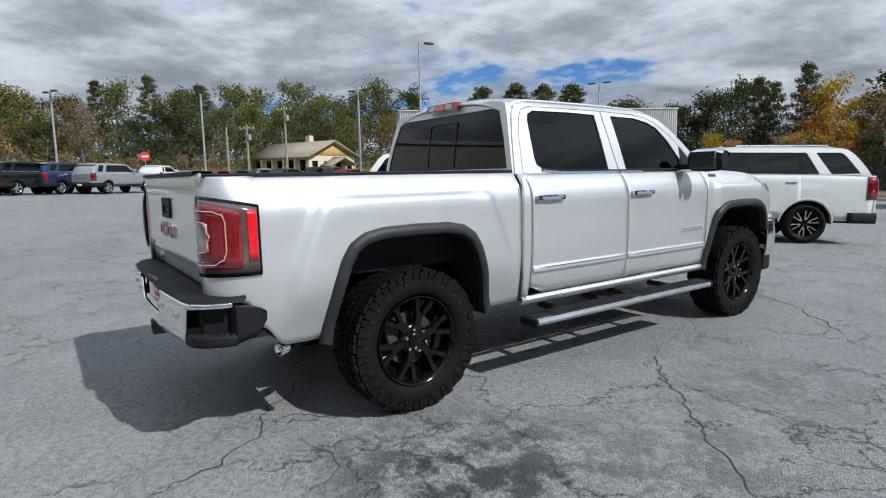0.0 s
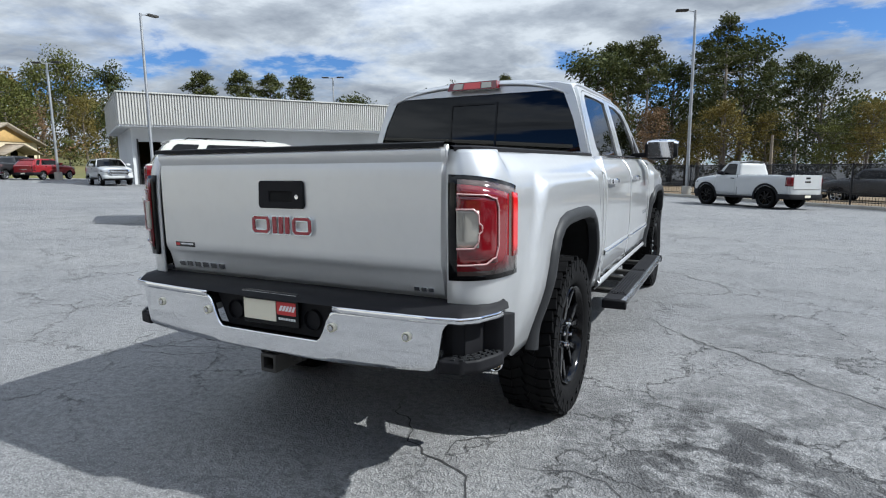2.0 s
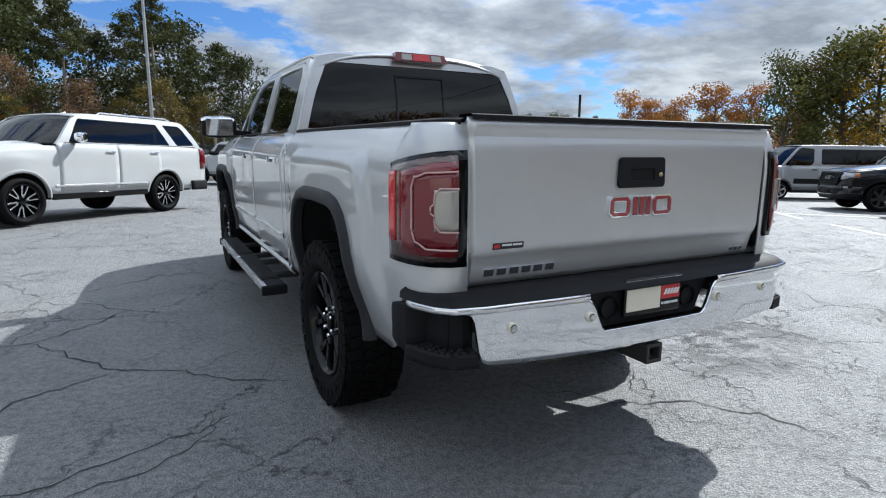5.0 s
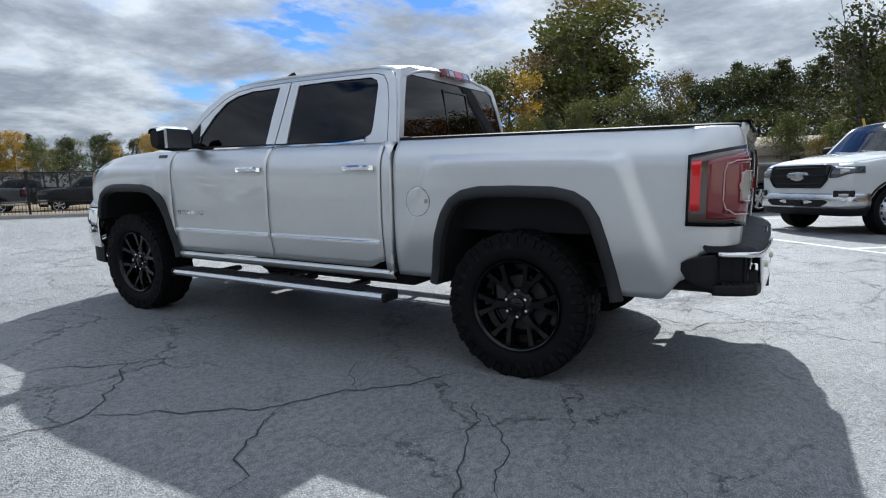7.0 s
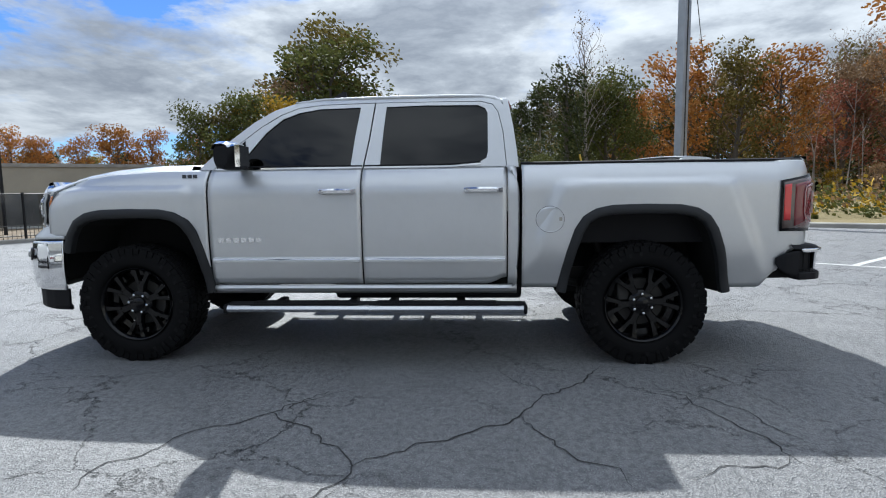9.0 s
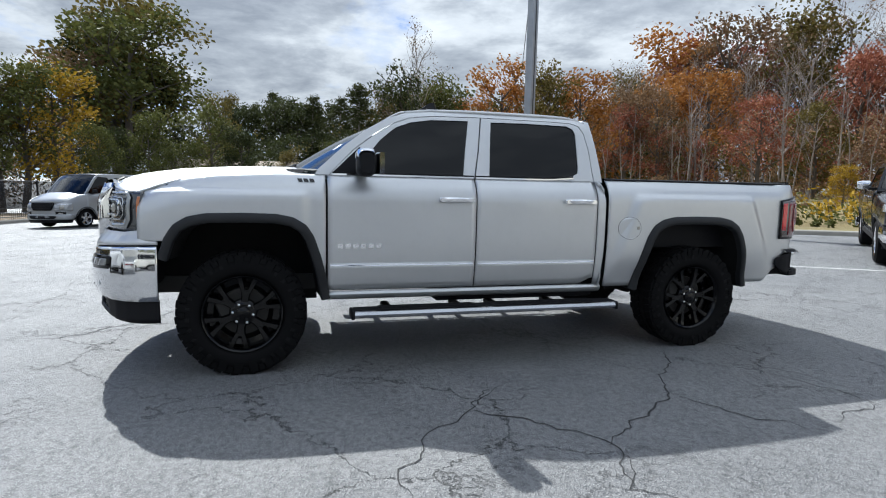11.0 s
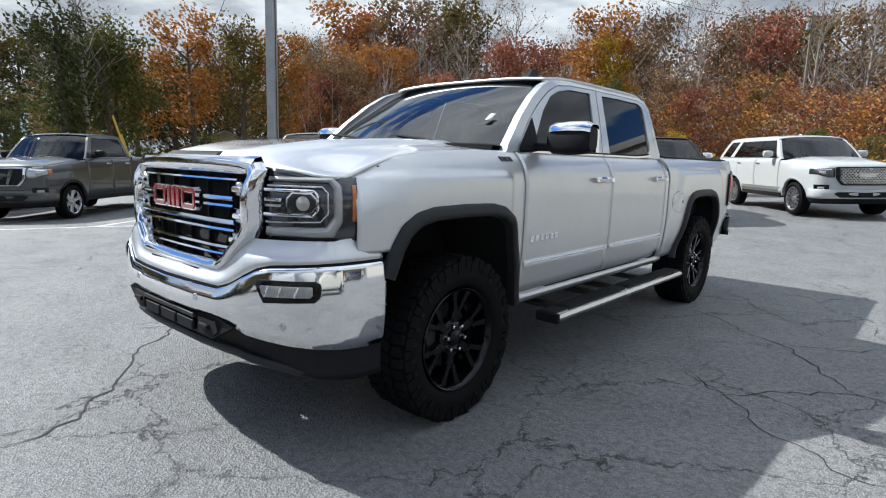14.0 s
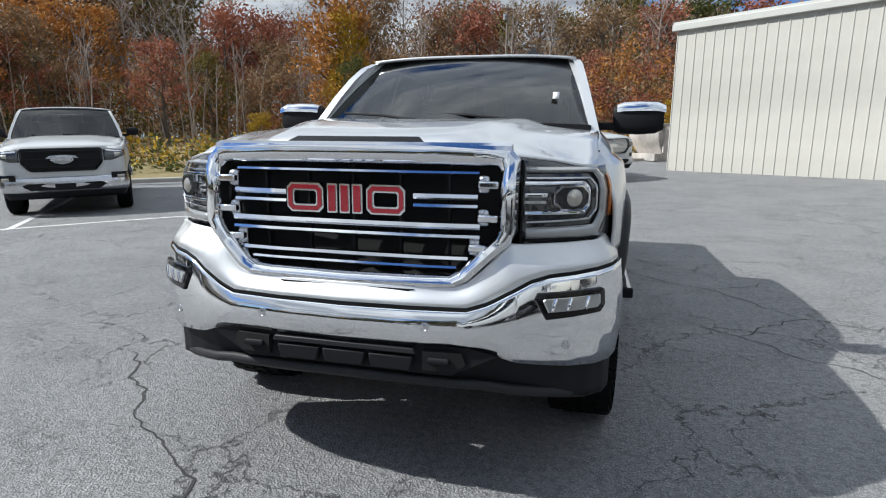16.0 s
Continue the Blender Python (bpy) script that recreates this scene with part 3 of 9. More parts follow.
    door_f = [(1.230, 1.392), (1.175, 1.452), (1.05, 1.577), (0.895, 1.696), (0.747, 1.785), (0.618, 1.833), (0.438, 1.853), (0.064, 1.861), (0.102, 1.60), (0.143, 1.392)]
    door_r = [(0.133, 1.392), (0.092, 1.60), (0.054, 1.861), (-0.5, 1.861), (-0.708, 1.857), (-0.786, 1.836), (-0.825, 1.778), (-0.857, 1.64), (-0.881, 1.392)]
    sail = [(1.205, 1.412), (1.16, 1.455), (1.01, 1.60), (0.995, 1.49), (1.0, 1.45), (0.985, 1.412)]
    P(Shape().prism(door_f, [win_f], cab, 0.03), "front_door_frame", SILVER)
    P(Shape().prism(door_r, [win_r], cab, 0.03), "rear_door_frame", SILVER)
    P(Shape().prism(sail, [], lambda u, v, d: Vector((gx(v) + 0.006 - d, u, v)), 0.01), "mirror_sail", PLASTIC)
    inset = lambda u, v, d: Vector((gx(v) - 0.012 - d, u, v))
    P(Shape().prism(win_f, [], inset, 0.006), "front_window", TINT, "dark tinted window")
    P(Shape().prism(win_r, [], inset, 0.006), "rear_window", TINT, "dark tinted window")
    # bright strip and rubber under the windows
    for a, b, up in ((1.21, 0.145, 0), (0.13, -0.70, 0.004)):
        s, r = Shape(), Shape()
        rows, rows2 = [], []
        for y in spread(a, b, 10):
            z = 1.398 + (0.018 * smooth(-0.45, -0.76, y))
            rows.append([(gx(z) + 0.002, y, z - 0.012), (gx(z) + 0.010, y, z - 0.008), (gx(z) + 0.009, y, z + 0.004), (gx(z) - 0.002, y, z + 0.008)])
            rows2.append([(gx(z) + 0.002, y, z + 0.006), (gx(z) + 0.005, y, z + 0.012), (gx(z) - 0.012, y, z + 0.018)])
        s.grid(rows)
        r.grid(rows2)
        P(s, "window_trim", CHROME, "bright window trim")
        P(r, "window_rubber", PLASTIC)
    # roof
    rows = []
    for y in [0.66, 0.62, 0.56, 0.45, 0.3, 0.1, -0.2, -0.5, -0.7, -0.8, -0.86, -0.885, -0.895]:
        zc = lerp([(-0.895, 1.905), (-0.86, 1.927), (-0.8, 1.938), (-0.5, 1.946), (0.0, 1.945), (0.3, 1.935), (0.5, 1.918), (0.66, 1.892)], y)
        ze = lerp([(-0.895, 1.80), (-0.84, 1.862), (-0.74, 1.89), (-0.5, 1.896), (0.1, 1.896), (0.45, 1.889), (0.66, 1.866)], y)
        rows.append([(x, y, ze + (zc - ze) * (1 - abs(x / 0.705) ** 3.2)) for x in spread(-0.705, 0.705, 29)])
    Shape().grid(rows).put("roof", SILVER, T, thick=0.02, fix=False)
    # rear wall of the cab with its glass
    def rear(u, v, d):
        return Vector((u, lerp([(1.38, -0.968), (1.55, -0.952), (1.70, -0.93), (1.82, -0.908), (1.90, -0.893)], v) + d, v))
    half = [(0.865, 1.385), (0.835, 1.5), (0.79, 1.66), (0.745, 1.80), (0.71, 1.88), (0.60, 1.905), (0.3, 1.912)]
    outer = half + [(-x, z) for x, z in reversed(half)]
    hw = [(0.80, 1.43), (0.775, 1.53), (0.735, 1.66), (0.66, 1.835), (0.62, 1.852)]
    hole = hw + [(-x, z) for x, z in reversed(hw)]
    Shape().prism(outer, [hole], rear, 0.04).put("cab_back", SILVER, T)
    Shape().prism(hole, [], lambda u, v, d: rear(u, v, d) + Vector((0, 0.008, 0)), 0.006).put("back_window", TINT, T, "dark tinted rear window")
    s = Shape()
    fr = [(-0.185, 1.45), (0.185, 1.45), (0.185, 1.795), (-0.185, 1.795)]
    s.prism(fr, [[(-0.172, 1.46), (0.172, 1.46), (0.172, 1.782), (-0.172, 1.782)]], lambda u, v, d: rear(u, v, d) - Vector((0, 0.0, 0)), 0.012)
    s.put("sliding_window_frame", GLOSS_BLACK, T)
    # high brake lamp
    s = Shape().prism([(-0.20, 1.885), (0.20, 1.885), (0.185, 1.945), (-0.185, 1.945)], [], lambda u, v, d: Vector((u, -0.955 + d + (v - 1.885) * 0.35, v)), 0.08)
    s.put("high_brake_lamp", RED_LENS, T, "red high-mounted brake lamp", bevel=0.006)
    s = Shape().prism([(-0.065, 1.893), (0.065, 1.893), (0.06, 1.937), (-0.06, 1.937)], [], lambda u, v, d: Vector((u, -0.959 + d + (v - 1.885) * 0.35, v)), 0.01)
    s.put("brake_lamp_lens", RED_BRIGHT, T)
    for k in (-1, 1):
        Shape().prism([(k * 0.075, 1.895), (k * 0.15, 1.895), (k * 0.145, 1.935), (k * 0.073, 1.935)], [], lambda u, v, d: Vector((u, -0.959 + d + (v - 1.885) * 0.35, v)), 0.01).put("cargo_lamp_lens", CLEAR_LENS, T)
    # windscreen
    rows = []
    for f in spread(0, 1, 9):
        row = []
        for u in spread(-1, 1, 17):
            xb, xt = 0.835, 0.665
            yb, yt = 1.53 - 0.24 * u * u, 0.625 - 0.05 * u * u
            zb_, zt_ = 1.425 - 0.012 * u * u, 1.897 - 0.012 * abs(u) ** 3
            x = u * (xb + (xt - xb) * f)
            row.append((x, yb + (yt - yb) * f + 0.0, zb_ + (zt_ - zb_) * f + 0.035 * math.sin(math.pi * f) * (1 - 0.4 * u * u)))
        rows.append(row)
    ws = Shape().grid(rows[::-1])
    ws.put("windscreen", SCREEN, T, "clear windscreen with a blue-green tint", fix=False)
    for u in (-1, 1):
        s = Shape()
        rr = []
        for row in rows:
            p, q = Vector(row[-1 if u > 0 else 0]), Vector(row[-2 if u > 0 else 1])
            i = (q - p).normalized()
            rr.append([p + i * 0.02 + Vector((0, 0, 0.004)), p + Vector((0, 0, 0.006)), Vector((u * (gx(p.z) - 0.02), p.y - 0.005, p.z + 0.004)), Vector((u * gx(p.z), p.y - 0.055, p.z - 0.006))])
        s.grid(rr)
        s.put("windscreen_pillar", SILVER, T)
    wp = Shape().grid([[(x, 1.53 - 0.24 * (x / 0.835) ** 2 + d, 1.43 - 0.012 * (x / 0.835) ** 2 + h) for x in spread(-0.83, 0.83, 15)] for d, h in ((-0.02, 0.012), (0.05, 0.0), (0.11, 0.006), (0.13, -0.03))])
    wp.put("cowl", PLASTIC, T)
    for x0, x1 in ((-0.45, 0.12), (0.12, 0.62)):
        Shape().tube([(x0, 1.50, 1.445), ((x0 + x1) / 2, 1.455, 1.475), (x1, 1.40, 1.49)], 0.008, 6).put("wiper", PLASTIC, T)
    # stickers inside the windscreen
    for x0, x1, f0, f1, mat in ((-0.635, -0.60, 0.26, 0.34, WHITE_PRINT),):
        pts = []
        for xx, f in ((x0, f0), (x1, f0), (x1, f1), (x0, f1)):
            u = xx / 0.75
            yb, yt = 1.53 - 0.24 * u * u, 0.66 - 0.05 * u * u
            pts.append(Vector((xx, yb + (yt - yb) * f + 0.006, 1.425 + 0.463 * f + 0.035 * math.sin(math.pi * f) + 0.010)))
        Shape().add(pts, [(0, 1, 2, 3)]).put("sticker", mat, T, thick=0.001)
    # cabin
    s = Shape()
    s.box(-0.80, 0.80, 0.95, 1.30, 1.0, 1.36)
    s.box(-0.78, 0.78, 0.85, 1.0, 1.1, 1.32)
    s.put("dashboard", SEAT, T, bevel=0.04)
    for x in (-0.38, 0.38):
        for y in (0.15, -0.42):
            s = Shape()
            s.cbox((x, y, 1.08), (0.52, 0.5, 0.16))
            s.cbox((x, y - 0.27, 1.36), (0.48, 0.14, 0.62), pose(0, 0, 0))
            s.cbox((x, y - 0.30, 1.72), (0.26, 0.09, 0.16))
            s.put("seat", SEAT, T, bevel=0.04)
    Shape().lathe([(-0.012, 0.18), (0.0, 0.19), (0.012, 0.18), (0.0, 0.17), (-0.012, 0.18)], 28, "y").moved(pose(-0.38, 0.72, 1.32, 28)).put("steering_wheel", SEAT, T)
    Shape().cbox((0, 0.78, 1.79), (0.22, 0.03, 0.06)).put("interior_mirror", PLASTIC, T, bevel=0.01)
    Shape().box(-0.80, 0.80, -0.92, 1.2, 0.98, 1.0).put("cabin_floor", SEAT, T)
    # roof antenna
    s = Shape()
    s.add([(-0.045, 0.86, 1.905), (0.045, 0.86, 1.905), (0.04, 0.70, 1.918), (-0.04, 0.70, 1.918), (0, 0.71, 1.985), (0, 0.745, 1.982)], [(0, 1, 5), (1, 2, 4, 5), (3, 0, 5, 4), (2, 3, 4), (0, 3, 2, 1)])
    s.moved(pose(-0.40, -0.36, 0.020)).put("roof_antenna", PLASTIC, T, "black shark-fin antenna")

    # ---- door furniture ----
    for y, ln in ((0.31, 0.26), (-0.715, 0.26)):
        s, g = Shape(), Shape()
        rows = []
        for f in spread(0, 1, 9):
            yy = y + ln / 2 - ln * f
            out = 0.028 + 0.014 * math.sin(math.pi * f)
            x = side_x(yy) + side_off(0, yy, 1.23, 1.392)
            h = 0.016 + 0.004 * math.sin(math.pi * f)
            rows.append([(x + out - 0.02, yy, 1.228 - h), (x + out, yy, 1.228 - h * 0.6), (x + out + 0.004, yy, 1.228 + h * 0.4), (x + out - 0.006, yy, 1.228 + h), (x + out - 0.02, yy, 1.228 + h * 0.7)])
        s.grid(rows, True)
        s.f.append([0, 1, 2, 3, 4])
        s.f.append([44, 43, 42, 41, 40])
        for q in (0.1, -0.115):
            xx = side_x(y) + side_off(0, y, 1.23, 1.392)
            s.box(xx - 0.01, xx + 0.035, y + q - 0.02, y + q + 0.02, 1.214, 1.242)
        P(s, "door_handle", CHROME, "chrome door handle")
        poly = [(y + 0.085 * math.cos(a), 1.226 + 0.034 * math.sin(a)) for a in spread(0, 2 * math.pi, 25)[:-1]]
        P(g.prism(poly, [], lambda u, v, d: Vector((side_x(u) + side_off(0, u, v, 1.392) + 0.002 - d, u, v)), 0.006), "handle_recess", SILVER)
    # door mirrors
    s, c, m = Shape(), Shape(), Shape()
    def mshell(y0, y1, z0, z1, k):
        rows = []
        for f, sy, sz in ((0.0, 0.75, 0.75), (0.12, 0.95, 0.95), (0.5, 1.0, 1.0), (0.85, 0.98, 0.92), (1.0, 0.7, 0.7)):
            x = 0.955 + f * 0.285
            cy, cz, hy, hz = (y0 + y1) / 2 + 0.02 * f, (z0 + z1) / 2, (y1 - y0) / 2 * sy, (z1 - z0) / 2 * sz
            rows.append([(x, cy + hy * math.copysign(abs(math.cos(a)) ** 0.6, math.cos(a)), cz + hz * math.copysign(abs(math.sin(a)) ** 0.6, math.sin(a))) for a in spread(0, 2 * math.pi, 21)[:-1]])
        q = Shape().grid(rows, True)
        q.f.append(list(range(20)))
        q.f.append(list(range(80, 100))[::-1])
        return q
    P(mshell(0.925, 1.06, 1.38, 1.565, 0), "mirror_housing", PLASTIC, "black door mirror housing")
    rows = []
    for f, sc in ((0.06, 0.86), (0.2, 0.99), (0.5, 1.03), (0.85, 1.0), (1.0, 0.80)):
        x = 0.957 + f * 0.29
        rows.append([(x, 0.995 + 0.02 * f + 0.073 * sc * math.copysign(abs(math.cos(a)) ** 0.6, math.cos(a)), 1.474 + 0.096 * sc * math.copysign(abs(math.sin(a)) ** 0.6, math.sin(a))) for a in spread(radians(14), radians(150), 15)])
    P(Shape().grid(rows), "mirror_cap", CHROME, "chrome mirror cap")
    P(Shape().prism([(0.985, 1.40), (1.215, 1.40), (1.215, 1.545), (0.985, 1.545)], [], lambda u, v, d: Vector((u, 0.922 + d - (u - 0.985) * 0.13, v)), 0.034), "mirror_glass", CHROME, "mirror glass")
    P(Shape().box(0.85, 0.97, 0.965, 1.045, 1.405, 1.45), "mirror_arm", PLASTIC, bevel=0.012)
    # fuel door, on the left
    ring = [(-1.175 + 0.0965 * math.cos(a), 1.02 + 0.0915 * math.sin(a)) for a in spread(0, 2 * math.pi, 41)[:-1]]
    ring2 = [(-1.175 + 0.094 * math.cos(a), 1.02 + 0.089 * math.sin(a)) for a in spread(0, 2 * math.pi, 41)[:-1]]
    sk = lambda u, v, d: Vector((-(side_x(u) + side_off(0, u, v, 1.405) + 0.0015 - d), u, v))
    Shape().prism(ring, [ring2], sk, 0.004).put("fuel_door_gap", DARK, T)
    Shape().prism(ring2, [], sk, 0.005).put("fuel_door", SILVER, T)
    Shape().prism([(-1.255, 1.01), (-1.235, 1.01), (-1.235, 1.035), (-1.255, 1.035)], [], lambda u, v, d: sk(u, v, d) - Vector((0.003, 0, 0)), 0.005).put("fuel_door_notch", CLEAR_LENS, T)
    # badges as plain bars
    for s_ in (-1, 1):
        pl = lambda u, v, d: Vector((s_ * (side_x(u) + side_off(0, u, v, 1.392) + 0.006 - d), u, v))
        bars(6, 0.86, 1.19, 0.872, 0.905, pl, CHROME, "door_badge", T, depth=0.006, gap=0.3)
        pf = lambda u, v, d: Vector((s_ * (side_x(u) + side_off(0, u, v, 1.392) + 0.004 - d), u, v))
        bars(3, 1.33, 1.45, 1.335, 1.36, pf, INK, "fender_badge", T, depth=0.006, slant=0.01, gap=0.25)

    # ---- running boards ----
    s, t, e = Shape(), Shape(), Shape()
    rows = []
    for y in spread(1.075, -0.985, 12):
        rows.append([(0.985, y, 0.395), (1.10, y, 0.392), (1.128, y, 0.402), (1.135, y, 0.42), (1.125, y, 0.44), (1.10, y, 0.446), (0.985, y, 0.446)])
    e.grid(rows, True)
    e.f.append(list(range(7)))
    e.f.append(list(range(77, 84))[::-1])
    P(e, "running_board", SATIN, "silver and black running board")
    P(Shape().box(0.985, 1.10, -0.985, 1.075, 0.4455, 0.4495), "step_surface", PLASTIC)
    for a, b in ((0.92, 0.16), (0.05, -0.82)):
        P(Shape().box(0.99, 1.105, b, a, 0.446, 0.453), "step_pad", PLASTIC, "ribbed black step pad")
        for k in range(5):
            x = 1.0 + k * 0.02
            P(Shape().box(x, x + 0.01, b + 0.02, a - 0.02, 0.453, 0.459), "pad_rib", PLASTIC)
    for y in (1.075, -1.01):
        P(Shape().box(0.975, 1.138, y, y + 0.025, 0.385, 0.45), "end_cap", PLASTIC, bevel=0.012)
    for y in (0.80, 0.25, -0.05, -0.55):
        P(Shape().box(0.70, 0.985, y - 0.03, y + 0.03, 0.392, 0.43), "step_bracket", STEEL, bevel=0.01)

    # ---- tailgate ----
    def tg(u, v, d):
        y = lerp([(0.84, -2.925), (0.93, -2.945), (0.965, -2.962), (0.985, -2.966), (1.2, -2.965), (1.33, -2.962), (1.36, -2.955), (1.385, -2.968), (1.41, -2.968), (1.425, -2.95)], v)
        return Vector((u, y + 0.010 + d, v))
    rows = []
    for v in (0.842, 0.86, 0.90, 0.93, 0.945, 0.965, 0.985, 1.0, 1.1, 1.2, 1.3, 1.33, 1.345, 1.36, 1.372, 1.385, 1.40, 1.412, 1.422, 1.425):
        rows.append([tg(x * (0.775 + 0.01 * (v - 0.84) / 0.58), v, 0.012 if abs(x) > 0.995 else 0) for x in [1, 0.996] + spread(0.98, -0.98, 23) + [-0.996, -1]])
    gate = Shape().grid(rows[::-1])
    gate.put("tailgate", SILVER, T, thick=0.04, fix=False)
    Shape().grid([[(x, -2.964 + d, 1.426 + h) for x in spread(-0.785, 0.785, 9)] for d, h in ((0.0, -0.012), (0.0, 0.004), (0.01, 0.008), (0.09, 0.006), (0.095, -0.03))]).put("tailgate_cap", PLASTIC, T, "black plastic tailgate cap")
    poly = [(-0.126, 1.185), (-0.116, 1.172), (0.116, 1.172), (0.126, 1.185), (0.122, 1.282), (0.112, 1.29), (-0.112, 1.29), (-0.122, 1.282)]
    cup = [(-0.065, 1.20), (0.065, 1.20), (0.065, 1.245), (-0.065, 1.245)]
    Shape().prism(poly, [cup], lambda u, v, d: tg(u, v, d) - Vector((0, 0.012, 0)), 0.014).put("tailgate_handle", PLASTIC, T, "black tailgate handle", bevel=0.003)
    Shape().box(-0.066, 0.066, -2.959, -2.957, 1.199, 1.246).put("handle_pocket", DARK, T)
    Shape().box(-0.06, 0.06, -2.962, -2.958, 1.245, 1.262).put("handle_lever", GLOSS_BLACK, T)
    Shape().lathe([(-2.9715, 0.010), (-2.971, 0.010), (-2.9708, 0.001)], 14, "y", (0.093, 0, 1.223)).put("lock", CHROME, T)
    emblem_blocks(lambda u, v, d: tg(u, 1.10 + v, -d), 0.335, 0.082, T, 0.009)
    bars(6, -0.715, -0.39, 0.872, 0.897, lambda u, v, d: tg(u, v, 0) - Vector((0, d, 0)), CHROME, "tailgate_badge", T, depth=0.005, gap=0.25)
    bars(3, 0.625, 0.72, 0.862, 0.878, lambda u, v, d: tg(u, v, 0) - Vector((0, d, 0)), CHROME, "trim_badge", T, depth=0.004)
    Shape().prism([(-0.69, 0.972), (-0.56, 0.972), (-0.56, 0.995), (-0.69, 0.995)], [], lambda u, v, d: tg(u, v, 0) - Vector((0, d, 0)), 0.003).put("dealer_sticker", INK, T, "small black sticker with bars")
    bars(2, -0.655, -0.565, 0.983, 0.990, lambda u, v, d: tg(u, v, 0) - Vector((0, 0.003 + d, 0)), WHITE_PRINT, "sticker_print", T, depth=0.001, gap=0.12)
    Shape().prism([(-0.686, 0.977), (-0.662, 0.977), (-0.662, 0.990), (-0.686, 0.990)], [], lambda u, v, d: tg(u, v, 0) - Vector((0, 0.003 + d, 0)), 0.001).put("sticker_mark", RED_PRINT, T)

    # ---- tail lamps, wrapped round the corner ----
    path = [(0.962, -2.712), (0.962, -2.745), (0.959, -2.78), (0.949, -2.835), (0.932, -2.88), (0.90, -2.922), (0.858, -2.948), (0.80, -2.957)]
    def lamp(i0, i1, z0, z1, proud, z0b=None, z1b=None):
        fine = []
        n = 15
        for k in range(n):
            f = i0 + (i1 - i0) * k / (n - 1)
            a = int(min(f, len(path) - 2))
            g = f - a
            fine.append((path[a][0] + (path[a + 1][0] - path[a][0]) * g, path[a][1] + (path[a + 1][1] - path[a][1]) * g))
        zb_ = lambda x, y: z0
        def top(x, y):
            f = (y - fine[0][1]) / (fine[-1][1] - fine[0][1])
            return z1 + ((z1b if z1b is not None else z1) - z1) * f
        return ribbon(fine, zb_, top, 8, lambda x, y, z, zt: side_off(x, y, z, 1.405) + proud)
    def on_lamp(f, z, proud):
        k = int(min(f, len(path) - 2))
        g = f - k
        (xa, ya), (xb, yb) = path[k], path[k + 1]
        x, y = xa + (xb - xa) * g, ya + (yb - ya) * g
        q = math.hypot(xb - xa, yb - ya)
        o = side_off(x, y, z, 1.405) + proud
        return Vector((x - (yb - ya) / q * o, y + (xb - xa) / q * o, z))
    for i0, i1, a, b, pr, mat, nm, b2 in ((0, 7, 0.925, 1.268, 0.014, GLOSS_BLACK, "tail_lamp", 1.315), (0.4, 6.4, 0.945, 1.255, 0.018, LAMP_AMBIENT, "lamp_lens", 1.298), (0.55, 1.75, 1.0, 1.238, 0.024, RED_BRIGHT, "red_strip", 1.245),
                                     (2.35, 6.4, 0.962, 1.24, 0.021, RED_DEEP, "outer_red_lens", 1.28), (3.7, 6.35, 0.99, 1.232, 0.024, RED_LENS, "inner_red_lens", 1.245), (5.0, 6.38, 1.05, 1.185, 0.028, CLEAR_LENS, "reverse_lens", 1.19)):
        P(lamp(i0, i1, a, b, pr, None, b2), nm, mat, "dark red wrap-round tail lamp" if nm == "tail_lamp" else "", thick=0.01)
    for pr, line in ((0.027, [(6.35, 1.245), (4.6, 1.24), (3.9, 1.225), (3.65, 1.19), (3.65, 1.05), (3.95, 1.01), (4.6, 0.988), (6.35, 0.985)]), (0.031, [(6.38, 1.19), (5.4, 1.19), (5.05, 1.17), (4.98, 1.12), (5.05, 1.07), (5.4, 1.048), (6.38, 1.046)])):
        pts = []
        for (fa, za), (fb, zb) in zip(line, line[1:]):
            pts += [on_lamp(fa + (fb - fa) * k / 5, za + (zb - za) * k / 5, pr) for k in range(5)]
        P(Shape().tube(pts + [on_lamp(*line[-1], pr)], 0.0035, 6), "light_guide", PINK_GUIDE)

    # ---- rear bumper ----
    bp = [(-0.985, -2.70), (-0.985, -2.80), (-0.965, -2.90), (-0.93, -2.985), (-0.88, -3.035), (-0.78, -3.055), (-0.5, -3.075), (-0.2, -3.085), (0, -3.088)]
    bp = bp + [(-x, y) for x, y in reversed(bp[:-1])]
    bp = bp[::-1]
    dense = []
    for (xa, ya), (xb, yb) in zip(bp, bp[1:]):
        for k in range(6):
            dense.append((xa + (xb - xa) * k / 6, ya + (yb - ya) * k / 6))
    dense.append(bp[-1])
    keep = [p for p in dense if abs(p[0]) < 0.80]
    def ctop(x, y):
        return lerp([(0.0, 0.655), (0.275, 0.655), (0.30, 0.70), (0.325, 0.765), (0.345, 0.785), (1.0, 0.795)], abs(x))
    def cbot(x, y):
        return lerp([(0.0, 0.575), (0.3, 0.575), (0.6, 0.587), (0.762, 0.597), (0.785, 0.612), (0.798, 0.65), (0.812, 0.75), (0.825, 0.775)], abs(x))
    curve = lambda x, y, z, zt: 0.005 * math.sin((z - 0.57) / 0.23 * math.pi)
    keep = [p for p in dense if abs(p[0]) < 0.835 and p[1] < -3.0]
    fine = []
    for (xa, ya), (xb, yb) in zip(keep, keep[1:]):
        for k in range(3):
            fine.append((xa + (xb - xa) * k / 3, ya + (yb - ya) * k / 3))
    ribbon(fine + [keep[-1]], cbot, ctop, 12, curve).put("rear_bumper", CHROME, T, "chrome rear step bumper", thick=0.02, fix=False)
    wrap = [p for p in dense if p[1] < -2.86]
